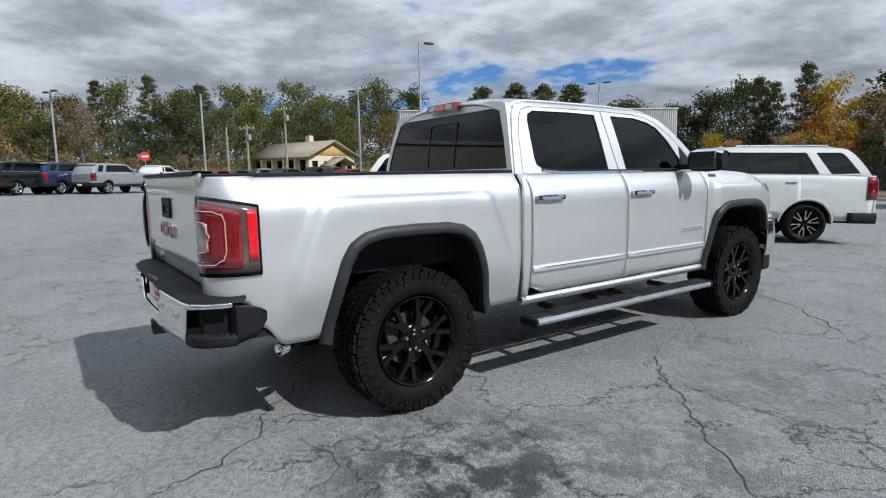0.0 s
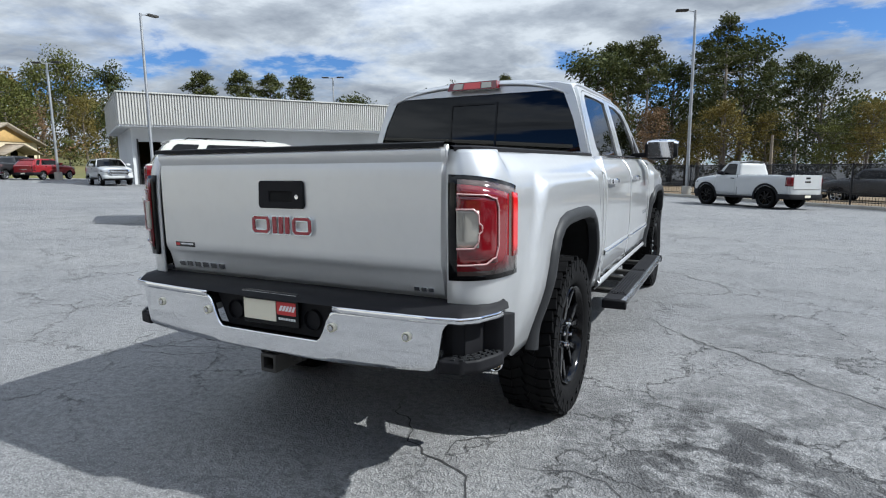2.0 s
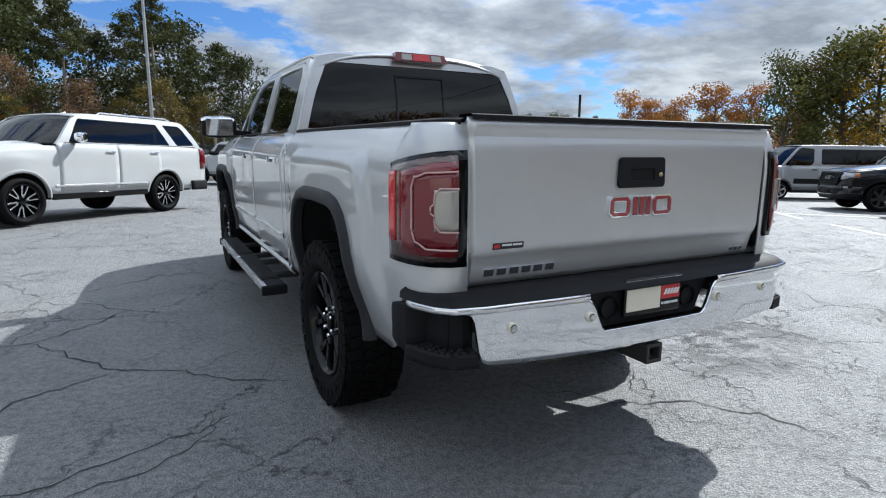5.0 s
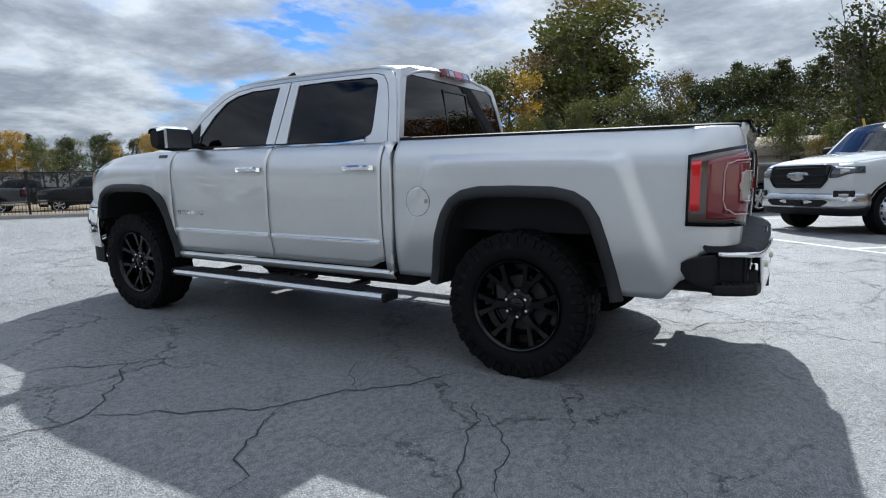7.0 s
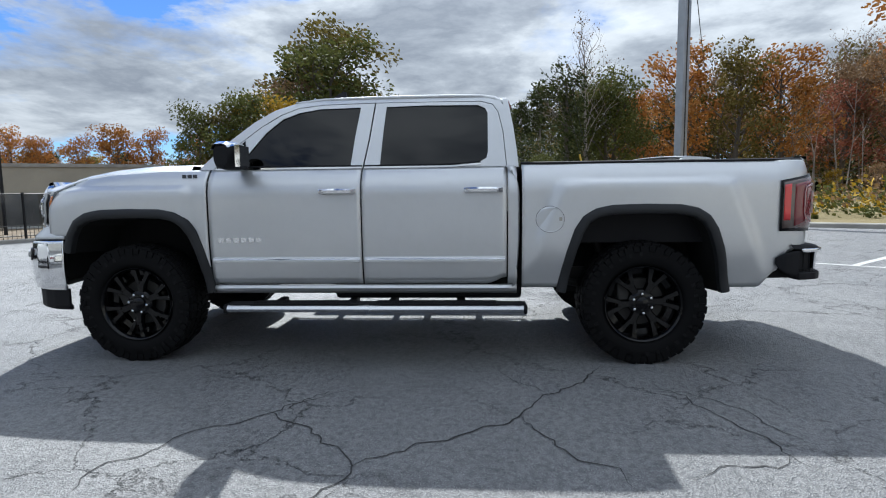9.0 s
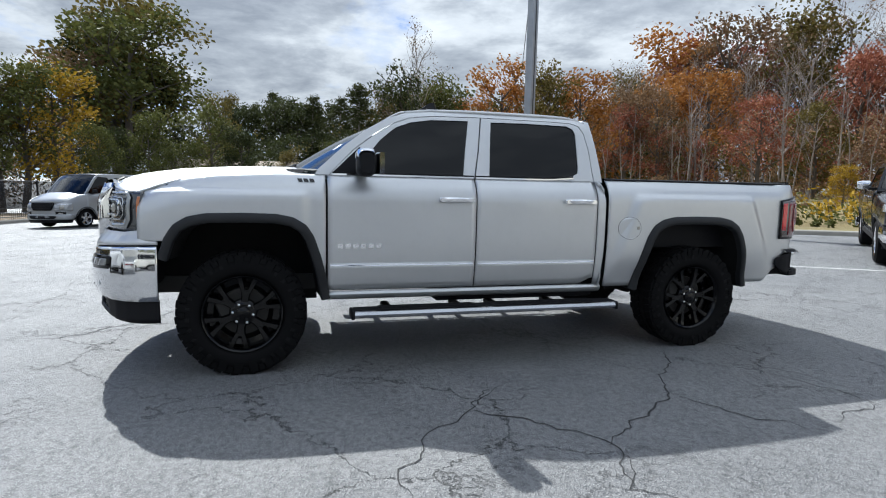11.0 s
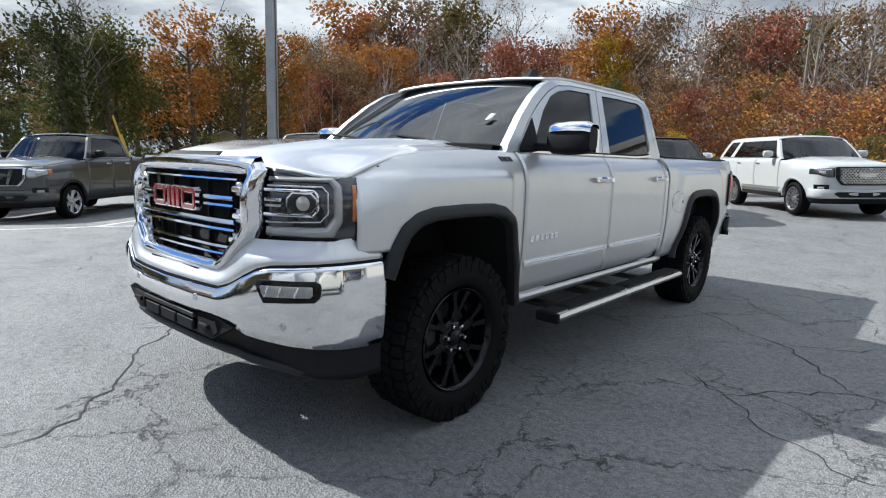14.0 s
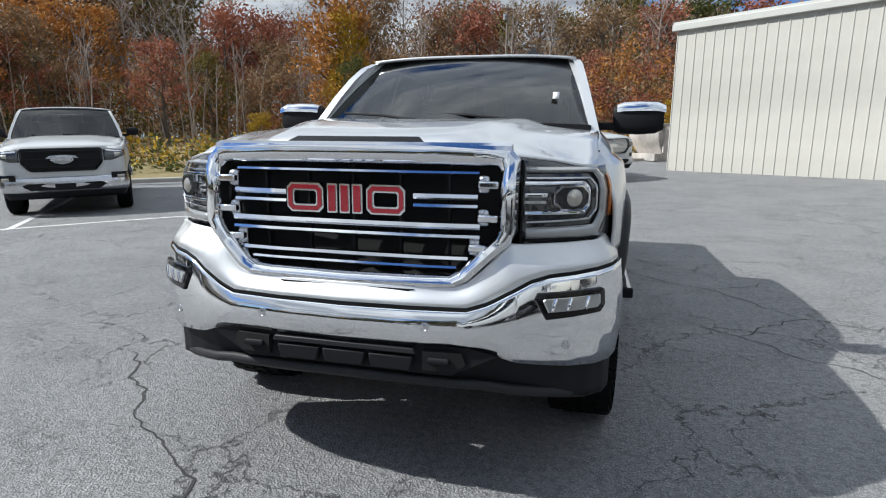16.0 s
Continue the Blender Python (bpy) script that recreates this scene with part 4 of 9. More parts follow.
    for s_ in (-1, 1):
        w = [p for p in wrap if p[0] * s_ > 0.33]
        ribbon(w, lambda x, y: 0.780, lambda x, y: 0.806, 5, lambda x, y, z, zt: 0.006 + 0.004 * math.sin((z - 0.78) / 0.026 * math.pi)).put("bumper_bright_edge", CHROME, T, thick=0.012, fix=False)
        w = [p for p in dense if p[0] * s_ > 0.79]
        ends = lambda y: lerp([(-3.1, 0.0), (-2.84, 0.0), (-2.78, 0.02), (-2.73, 0.055), (-2.70, 0.10)], y)
        ribbon(w, lambda x, y: 0.60 + ends(y), lambda x, y: 0.79 - 0.5 * ends(y), 10, lambda x, y, z, zt: -0.068 * (1 - smooth(-2.885, -2.855, y)) - 0.02 * smooth(-2.76, -2.70, y) - 0.012 * smooth(0.64, 0.60, z)).put("bumper_corner", PLASTIC, T, thick=0.02, fix=False)
        # corner step with a studded tread
        w = [p for p in dense if p[0] * s_ > 0.785 and p[1] < -2.845]
        ribbon(w, lambda x, y: 0.592, lambda x, y: 0.64, 5, lambda x, y, z, zt: 0.002).put("corner_step", PLASTIC, T, thick=0.09, fix=False)
        for (xa, ya), (xb, yb) in list(zip(w, w[1:]))[1:-1:2]:
            q = math.hypot(xb - xa, yb - ya)
            nx, ny = -(yb - ya) / q, (xb - xa) / q
            for j in range(3):
                Shape().cbox((0, 0, 0), (0.017, 0.011, 0.008)).moved(pose(xa - nx * (0.014 + 0.02 * j), ya - ny * (0.014 + 0.02 * j), 0.643, 0, 0, math.degrees(math.atan2(yb - ya, xb - xa)))).put("tread_stud", FLARE, T)
    # top pad and centre pocket
    s = Shape()
    front = [p for p in dense if p[1] < -2.80]
    rows = [[(x, y + 0.004, 0.803) for x, y in front], [(x * 0.99, y + 0.02, 0.822) for x, y in front], [(x * 0.97, min(-2.80, y + 0.10), 0.836) for x, y in front], [(x * 0.95, -2.80, 0.836) for x, y in front]]
    s.grid(rows)
    s.put("bumper_pad", PLASTIC, T, "black bumper step pad")
    pocket = Shape()
    poly = [(-0.345, 0.808), (-0.275, 0.652), (0.275, 0.652), (0.345, 0.808)]
    pocket.prism(poly, [], lambda u, v, d: Vector((u, -3.035 + d, v)), 0.04)
    pocket.put("plate_recess", PLASTIC, T)
    for s_ in (-1, 1):
        Shape().lathe([(-3.05, 0.042), (-3.04, 0.044), (-3.03, 0.044)], 20, "y", (s_ * 0.215, 0, 0.725)).put("recess_knob" if s_ > 0 else "tow_socket", PLASTIC, T)
    s = Shape().box(-0.153, 0.153, -3.062, -3.045, 0.683, 0.828)
    s.put("plate_frame", GLOSS_BLACK, T, "dealer plate frame with bars", bevel=0.004)
    Shape().box(-0.145, 0.035, -3.066, -3.062, 0.703, 0.79).put("number_plate", PALE, T, "blank cream plate card")
    Shape().box(-0.15, 0.15, -3.0655, -3.062, 0.798, 0.824).put("plate_banner", SATIN, T)
    bars(9, -0.09, 0.13, 0.804, 0.819, lambda u, v, d: Vector((u, -3.0655 - d, v)), INK, "banner_print", T, depth=0.001)
    Shape().box(0.04, 0.143, -3.0645, -3.062, 0.735, 0.79).put("plate_red_panel", RED_PRINT, T)
    bars(5, 0.05, 0.135, 0.752, 0.775, lambda u, v, d: Vector((u, -3.0645 - d, v)), WHITE_PRINT, "panel_print", T, depth=0.001, slant=0.012)
    bars(7, 0.045, 0.14, 0.712, 0.722, lambda u, v, d: Vector((u, -3.062 - d, v)), WHITE_PRINT, "frame_print", T, depth=0.001)
    for x in (-0.675, -0.345, 0.345, 0.675):
        y = lerp([(0, -3.098), (0.35, -3.094), (0.70, -3.072)], abs(x))
        Shape().lathe([(y + 0.01, 0.019), (y - 0.002, 0.018), (y - 0.003, 0.014)], 20, "y", (x, 0, 0.72)).put("parking_sensor_ring", PALE, T)
        Shape().lathe([(y + 0.01, 0.012), (y - 0.005, 0.011), (y - 0.006, 0.0001)], 16, "y", (x, 0, 0.72)).put("parking_sensor", SATIN, T)
    # tow hitch
    s = Shape().prism([(-0.042, 0.482), (0.042, 0.482), (0.042, 0.562), (-0.042, 0.562)], [[(-0.027, 0.497), (0.027, 0.497), (0.027, 0.547), (-0.027, 0.547)]], lambda u, v, d: Vector((u, -3.09 + d, v)), 0.3)
    s.put("tow_hitch", STEEL, T, "black receiver hitch", bevel=0.004)
    Shape().lathe([(-0.012, 0.03), (0, 0.042), (0.012, 0.03), (0, 0.02), (-0.012, 0.03)], 16, "y").moved(pose(0.075, -3.0, 0.555)).put("hitch_loop", STEEL, T)
    Shape().box(-0.5, 0.5, -2.98, -2.88, 0.53, 0.60).put("hitch_beam", STEEL, T)
    # exhaust on the right
    Shape().tube([(0.52, -1.9, 0.50), (0.60, -2.25, 0.50), (0.72, -2.42, 0.50), (0.80, -2.54, 0.495)], 0.035, 14).put("exhaust_pipe", SATIN, T)
    Shape().tube([(0.785, -2.50, 0.498), (0.845, -2.61, 0.492)], [0.030, 0.034], 18, cap=False).put("exhaust_tip", CHROME, T, "polished exhaust tip", thick=0.004)

    # ---- hood ----
    def hood_front(x):
        return lerp([(0, 2.715), (0.3, 2.71), (0.5, 2.69), (0.62, 2.668), (0.68, 2.645), (0.74, 2.612), (0.80, 2.572), (0.85, 2.525), (0.862, 2.51)], abs(x))
    def hood_z(x, y):
        c = lerp([(1.30, 1.448), (1.45, 1.448), (1.85, 1.442), (2.26, 1.415), (2.5, 1.380), (2.62, 1.352), (2.70, 1.318), (2.715, 1.30)], y)
        edge = lerp([(1.26, 1.392), (1.6, 1.39), (2.0, 1.368), (2.2, 1.34), (2.35, 1.295), (2.46, 1.25), (2.6, 1.25)], min(y, 2.6))
        a = abs(x)
        dome = 0.50 - 0.16 * smooth(1.8, 2.65, y)
        z = c - 0.032 * smooth(dome, dome + 0.13, a) - 0.006 * (1 - smooth(0.0, dome, a)) * smooth(1.5, 2.2, y)
        return z + (edge + 0.002 - (c - 0.032)) * smooth(dome + 0.05, 0.86, a) * min(1, a / 0.8)
    rows = []
    for f in spread(0, 1, 26):
        row = []
        for x in spread(-0.862, 0.862, 47):
            yb = 1.56 - 0.25 * (x / 0.835) ** 2
            y = yb + (hood_front(x) - yb) * f
            row.append((x, y, hood_z(x, y)))
        rows.append(row)
    Shape().grid(rows).put("hood", SILVER, T, thick=0.012, fix=False)

    # ---- grille ----
    def fy(x, z=1.0):
        return lerp([(0, 2.80), (0.3, 2.795), (0.5, 2.775), (0.60, 2.745), (0.64, 2.70)], abs(x)) - 0.05 * smooth(1.18, 1.34, z)
    o_half = [(0.0, 0.818), (0.40, 0.826), (0.45, 0.85), (0.585, 0.985), (0.605, 1.02), (0.605, 1.27), (0.57, 1.305), (0.30, 1.318), (0.0, 1.32)]
    i_half = [(0.0, 0.862), (0.375, 0.866), (0.41, 0.885), (0.53, 1.005), (0.545, 1.035), (0.545, 1.225), (0.53, 1.243), (0.30, 1.247), (0.0, 1.247)]
    def loop(h):
        out = []
        pts = h + [(-x, z) for x, z in reversed(h[1:-1])]
        for (xa, za), (xb, zb) in zip(pts, pts[1:] + pts[:1]):
            for k in range(6):
                out.append((xa + (xb - xa) * k / 6, za + (zb - za) * k / 6))
        return out
    lo, li = loop(o_half), loop(i_half)
    rows = []
    for f, out in ((0.0, -0.03), (0.0, 0.010), (0.12, 0.028), (0.45, 0.034), (0.8, 0.026), (1.0, 0.008), (1.0, -0.08)):
        rows.append([(a[0] + (b[0] - a[0]) * f, fy(a[0] + (b[0] - a[0]) * f, a[1]) + out, a[1] + (b[1] - a[1]) * f) for a, b in zip(lo, li)])
    Shape().grid(rows, True).put("grille_surround", CHROME, T, "chrome grille surround", fix=True)
    Shape().prism([(x * 1.02, z) for x, z in li[::3]], [], lambda u, v, d: Vector((u, fy(u, v) - 0.09 - d, v)), 0.02).put("grille_backing", DARK, T)
    def gbar(z, h, x0, x1, y_out, name="grille_bar", mat=CHROME):
        rows = []
        for x in spread(x0, x1, 21):
            y = fy(x, 1.0) + y_out
            rows.append([(x, y - 0.03, z - h / 2), (x, y, z - h * 0.42), (x, y + 0.008, z - h * 0.1), (x, y + 0.004, z + h * 0.38), (x, y - 0.01, z + h / 2), (x, y - 0.03, z + h / 2)])
        q = Shape().grid(rows, True)
        n = len(q.v)
        q.f.append(list(range(6)))
        q.f.append(list(range(n - 6, n))[::-1])
        q.put(name, mat, T, fix=True)
    gbar(1.222, 0.016, -0.47, 0.47, -0.035)
    for k in (-1, 1):
        gbar(1.142, 0.024, k * 0.245, k * 0.47, -0.012)
        gbar(1.108, 0.02, k * 0.245, k * 0.47, -0.012)
    gbar(1.040, 0.026, -0.48, 0.48, -0.008)
    gbar(1.003, 0.020, -0.48, 0.48, -0.008)
    gbar(0.925, 0.022, -0.44, 0.44, -0.010)
    gbar(0.893, 0.016, -0.40, 0.40, -0.010)
    for z in (1.185, 1.07, 0.965):
        for k in (-1, 1):
            x = k * (0.505 if z > 1.0 else 0.475)
            Shape().cbox((x, fy(x) - 0.012, z), (0.07, 0.03, 0.026)).put("grille_bracket", CHROME, T, bevel=0.006)
            Shape().cbox((x - k * 0.018, fy(x) - 0.03, z), (0.04, 0.03, 0.062)).put("grille_bracket", SATIN, T, bevel=0.012)
    for x in (-0.36, -0.18, 0.0, 0.18, 0.36):
        Shape().box(x - 0.004, x + 0.004, fy(x) - 0.085, fy(x) - 0.06, 0.87, 1.24).put("grille_mesh_bar", PLASTIC, T)
    emblem_blocks(lambda u, v, d: Vector((u, fy(0) - 0.012 + d, 1.127 + v)), 0.45, 0.105, T, 0.011, 0.03)
    # slot above the grille and strip below
    Shape().prism([(-0.27, 1.325), (0.27, 1.325), (0.235, 1.350), (-0.235, 1.350)], [], lambda u, v, d: Vector((u, 2.742 - (v - 1.325) * 1.6 - d, v - 0.005)), 0.02).put("hood_slot", PLASTIC, T)
    Shape().prism([(-0.22, 0.802), (0.22, 0.802), (0.26, 0.818), (-0.26, 0.818)], [], lambda u, v, d: Vector((u, fy(u) + 0.036 - d, v)), 0.02).put("grille_slot", PLASTIC, T)
    # bright bridge between hood and grille
    rows = []
    for x in spread(-0.575, 0.575, 25):
        y = fy(x, 1.3)
        rows.append([(x, y + 0.02, 1.30), (x, y + 0.012, 1.316), (x, y - 0.02, 1.326), (x, hood_front(x) - 0.004, hood_z(x, hood_front(x)) + 0.0015)])
    Shape().grid(rows).put("grille_top_panel", CHROME, T)

    # ---- head lamps ----
    hp = [(0.612, 2.70), (0.68, 2.675), (0.74, 2.645), (0.80, 2.605), (0.85, 2.56), (0.885, 2.515), (0.908, 2.472), (0.918, 2.45)]
    def hl(i0, i1, z0, z1, proud, n=14):
        fine = []
        for k in range(n):
            f = i0 + (i1 - i0) * k / (n - 1)
            a = int(min(f, len(hp) - 2))
            g = f - a
            fine.append((hp[a][0] + (hp[a + 1][0] - hp[a][0]) * g, hp[a][1] + (hp[a + 1][1] - hp[a][1]) * g))
        return ribbon(fine, z0 if callable(z0) else (lambda x, y: z0), z1 if callable(z1) else (lambda x, y: z1), 8, lambda x, y, z, zt: proud - 0.03 * smooth(1.15, 1.27, z))
    lamp_top = lambda x, y: min(1.30, hood_z(min(abs(x), 0.86), min(y, hood_front(x))) - 0.004)
    P(hl(0, 7, 0.975, lamp_top, 0.0), "head_lamp", LAMP_DARK, "smoked head lamp with a bright light guide", thick=0.05)
    def on_head(f, z, proud):
        a = int(min(f, len(hp) - 2))
        (xa, ya), (xb, yb) = hp[a], hp[a + 1]
        q = math.hypot(xb - xa, yb - ya)
        o = proud - 0.03 * smooth(1.15, 1.27, z)
        return Vector((xa + (xb - xa) * (f - a) - (yb - ya) / q * o, ya + (yb - ya) * (f - a) + (xb - xa) / q * o, z))
    def along(line, proud):
        pts = []
        for (fa, za), (fb, zb) in zip(line, line[1:]):
            pts += [on_head(fa + (fb - fa) * k / 6, za + (zb - za) * k / 6, proud) for k in range(6)]
        return pts + [on_head(*line[-1], proud)]
    guide = Shape().grid([along([(0.2, 1.246), (4.5, 1.246), (5.12, 1.212), (5.16, 1.065), (4.5, 1.0), (0.2, 0.998)], 0.013),
                          along([(0.2, 1.236), (4.35, 1.236), (4.85, 1.206), (4.88, 1.075), (4.25, 1.018), (0.2, 1.014)], 0.018),
                          along([(0.2, 1.226), (4.15, 1.226), (4.5, 1.20), (4.5, 1.087), (3.95, 1.042), (0.2, 1.036)], 0.011)])
    P(guide, "light_guide", GUIDE, thick=0.006)
    P(Shape().tube(along([(0.2, 1.207), (3.75, 1.207), (4.12, 1.182), (4.12, 1.098), (3.65, 1.064), (0.2, 1.056)], 0.013), 0.0042, 8), "lamp_strip", SATIN)
    P(Shape().tube(along([(0.1, 1.190), (3.25, 1.190), (3.52, 1.172), (3.52, 1.114), (3.2, 1.088), (0.1, 1.088)], 0.016), 0.0065, 8), "lamp_strip", CHROME)
    for i0, i1, a, b, pr, mat, nm in ((0.1, 1.25, 1.143, 1.156, 0.014, CHROME, "lamp_strip"), (0.1, 1.2, 1.120, 1.130, 0.012, SATIN, "lamp_strip"), (6.05, 6.75, 1.065, 1.218, 0.006, AMBER, "marker_lens")):
        P(hl(i0, i1, a, b, pr, 10), nm, mat, thick=0.008)
    for hw_, hh, r_, mat, nm, dy in ((0.070, 0.045, 0.026, CHROME, "projector_ring", 0.0), (0.061, 0.038, 0.022, LAMP_DARK, "projector_bowl", 0.006)):
        P(Shape().prism(rounded_box(-hw_, hw_, -hh, hh, r_), [], lambda u, v, d: Vector((u, dy + d, v)), 0.03).moved(pose(0.765, 2.607, 1.139, 0, 0, -30)), nm, mat)
    c = Shape().lathe([(0.0, 0.036), (0.032, 0.034), (0.044, 0.020), (0.048, 0.0001)], 28, "y").moved(pose(0.772, 2.604, 1.139, 0, 0, -30))
    P(c, "projector_lens", CLEAR_LENS)

    # ---- front fascia and bumper ----
    fp = [(-0.960, 2.345), (-0.958, 2.41), (-0.955, 2.46), (-0.93, 2.55), (-0.88, 2.63), (-0.80, 2.70), (-0.70, 2.755), (-0.60, 2.80), (-0.45, 2.835), (-0.25, 2.855), (0, 2.862)]
    fp = fp + [(-x, y) for x, y in reversed(fp[:-1])]
    dense = []
    for (xa, ya), (xb, yb) in zip(fp, fp[1:]):
        for k in range(5):
            dense.append((xa + (xb - xa) * k / 5, ya + (yb - ya) * k / 5))
    dense.append(fp[-1])
    ptop = lambda x, y: lerp([(0, 0.828), (0.40, 0.83), (0.46, 0.852), (0.595, 0.985), (0.64, 0.982), (0.92, 0.985), (0.96, 1.0)], abs(x))
    pbot = lambda x, y: lerp([(0, 0.765), (0.45, 0.768), (0.52, 0.79), (0.66, 0.868), (0.72, 0.885), (0.96, 0.905)], abs(x))
    ribbon(dense, pbot, ptop, 8, lambda x, y, z, zt: -0.035 * smooth(0.0, 1.0, (z - pbot(x, y)) / max(0.02, zt - pbot(x, y))) + 0.004 - 0.03 * smooth(0.9, 1.0, z) * (1 if abs(x) < 0.9 else 0.4)).put("front_fascia", SILVER, T, thick=0.02, fix=False)
    ctop = lambda x, y: pbot(x, y) - 0.012
    cbot = lambda x, y: lerp([(0, 0.628), (0.42, 0.628), (0.50, 0.62), (0.62, 0.575), (0.75, 0.555), (0.96, 0.53)], abs(x))
    bulge = lambda x, y, z, zt: 0.014 + 0.016 * math.sin(max(0.0, min(1.0, (z - cbot(x, y)) / (zt - cbot(x, y)))) * math.pi)
    ribbon(dense, cbot, ctop, 12, bulge).put("front_bumper", CHROME, T, "chrome front bumper", thick=0.02, fix=False)
    ribbon(dense, lambda x, y: pbot(x, y) - 0.014, lambda x, y: pbot(x, y) + 0.004, 3, lambda x, y, z, zt: 0.0).put("bumper_gap", DARK, T, thick=0.02, fix=False)
    vbot = lambda x, y: lerp([(0, 0.475), (0.5, 0.465), (0.8, 0.42), (0.96, 0.385)], abs(x))
    ribbon(dense, vbot, lambda x, y: cbot(x, y) + 0.004, 8, lambda x, y, z, zt: -0.004 - 0.05 * smooth(0.62, 0.45, z) * smooth(1.0, 0.5, abs(x))).put("lower_valance", PLASTIC, T, "black lower valance", thick=0.02, fix=False)
    ribbon(dense, lambda x, y: vbot(x, y) - 0.012, lambda x, y: vbot(x, y) + 0.03, 5, lambda x, y, z, zt: 0.014 * math.sin((z - vbot(x, y) + 0.012) / 0.042 * math.pi) - 0.03).put("air_dam", FLARE, T, "dark grey air dam lip", thick=0.02, fix=False)
    # intake panel with tow hooks
    Shape().prism([(-0.56, 0.60), (-0.40, 0.52), (0.40, 0.52), (0.56, 0.60), (0.47, 0.624), (-0.47, 0.624)], [], lambda u, v, d: Vector((u, 2.868 - 0.10 * abs(u) ** 2 - d, v)), 0.03).put("lower_intake", PLASTIC, T)
    for k in (-1, 1):
        Shape().prism([(k * 0.30, 0.535), (k * 0.42, 0.535), (k * 0.455, 0.565), (k * 0.44, 0.605), (k * 0.30, 0.605)], [], lambda u, v, d: Vector((u, 2.872 - 0.10 * abs(u) ** 2 - d, v)), 0.02).put("tow_hook_opening", DARK, T)
        Shape().tube([(k * 0.33, 2.80, 0.57), (k * 0.33, 2.868, 0.575), (k * 0.39, 2.868, 0.575), (k * 0.39, 2.80, 0.57)], 0.012, 8).put("tow_hook", PLASTIC, T)
    for x0, x1 in ((-0.26, -0.10), (-0.08, 0.08), (0.10, 0.26)):
        Shape().prism([(x0, 0.532), (x1 - 0.01, 0.532), (x1, 0.582), (x0 - 0.01, 0.582)], [], lambda u, v, d: Vector((u, 2.874 - d, v)), 0.02).put("intake_rib", PLASTIC, T, bevel=0.006)
    Shape().prism([(-0.28, 0.594), (0.28, 0.594), (0.27, 0.615), (-0.27, 0.615)], [], lambda u, v, d: Vector((u, 2.880 - 0.08 * abs(u) ** 2 - d, v)), 0.02).put("intake_bar", FLARE, T, bevel=0.004)
    # fog lamps
    def on_bumper(x, z, out):
        y = lerp(sorted([(abs(a), b) for a, b in fp]), abs(x))
        dx = 0.02
        y2 = lerp(sorted([(abs(a), b) for a, b in fp]), abs(x) + dx)
        nx, ny = (y - y2), dx
        k = math.hypot(nx, ny)
        o = bulge(x, y, z, ctop(x, y)) + out
        return Vector((x + nx / k * o * (1 if x > 0 else -1), y + ny / k * o, z))
    def fog_poly(x0, x1, z0, z1, r):
        return [(x0 + r, z0), (x1 - r * 0.4, z0 + r * 0.3), (x1, z0 + r), (x1, z1 - r * 0.3), (x1 - r * 0.3, z1), (x0 + r * 0.3, z1 - 0.004), (x0, z1 - r * 0.7)]
    for k in (1,):
        for nm, x0, x1, z0, z1, out, mat, lab in (("fog_lamp_bezel", 0.668, 0.886, 0.732, 0.830, 0.006, GLOSS_BLACK, "black fog lamp bezel"), ("fog_lamp", 0.690, 0.868, 0.760, 0.810, 0.013, GUIDE, "clear fog lamp")):
            pts = fog_poly(x0, x1, z0, z1, 0.035 if nm != "fog_lamp" else 0.015)
            dn = []
            for (a, za), (b, zb) in zip(pts, pts[1:] + pts[:1]):
                for j in range(4):
                    dn.append((a + (b - a) * j / 4, za + (zb - za) * j / 4))
            cx, cz = (x0 + x1) / 2, (z0 + z1) / 2
            rings = [[on_bumper(u, v, out - 0.02) for u, v in dn]]
            for q in (1.0, 0.96, 0.7, 0.4, 0.15, 0.01):
                rings.append([on_bumper(cx + (u - cx) * q, cz + (v - cz) * q, out + (0.004 if q < 0.99 else 0.0)) for u, v in dn])
            g = Shape().grid(rings[::-1], True)
            g.put(nm, mat, T, lab)
            g.mirrored().put(nm, mat, T, lab)
    for x in (0.722, 0.772, 0.822):
        g = Shape().tube([on_bumper(x - 0.006, 0.765, 0.018), on_bumper(x, 0.785, 0.020), on_bumper(x + 0.008, 0.806, 0.018)], 0.0055, 8)
        g.put("fog_lamp_divider", CHROME, T)
        g.mirrored().put("fog_lamp_divider", CHROME, T)
    for x, z in ((-0.775, 0.635), (-0.31, 0.70), (0.31, 0.70), (0.775, 0.635)):
        p = on_bumper(x, z, 0.002)
        a = 0 if abs(x) < 0.5 else -math.copysign(28, x)
        Shape().lathe([(-0.01, 0.017), (0.001, 0.016), (0.002, 0.011), (0.001, 0.010), (0.003, 0.0001)], 18, "y").moved(pose(p.x, p.y, p.z, 0, 0, a)).put("parking_sensor", SATIN, T)

    # ---- running gear ----
    wheel = off_road_wheel()
    wheel.parent = T
    wheel["label"] = "black wheel with a knobbly tyre"
    wheel.matrix_basis = pose(0.85, -AXLE, HUB_Z, 14)
    for x, y, a, t in ((0.85, AXLE, 40, 0), (-0.85, -AXLE, 5, 180), (-0.85, AXLE, 22, 180)):
        copy_thing(wheel, pose(x, y, HUB_Z, 0, 0, t) @ pose(0, 0, 0, a))
    s = Shape()
    for k in (-1, 1):
        s.box(k * 0.40, k * 0.48, -2.85, 2.5, 0.50, 0.62)
    s.put("chassis_rail", STEEL, T)
    s = Shape().tube([(-0.75, -AXLE, HUB_Z), (0.75, -AXLE, HUB_Z)], 0.05, 12)
    s.lathe([(-0.14, 0.06), (-0.1, 0.13), (0.1, 0.13), (0.14, 0.06)], 16, centre=(0.05, -AXLE, HUB_Z))
    s.put("rear_axle", STEEL, T)
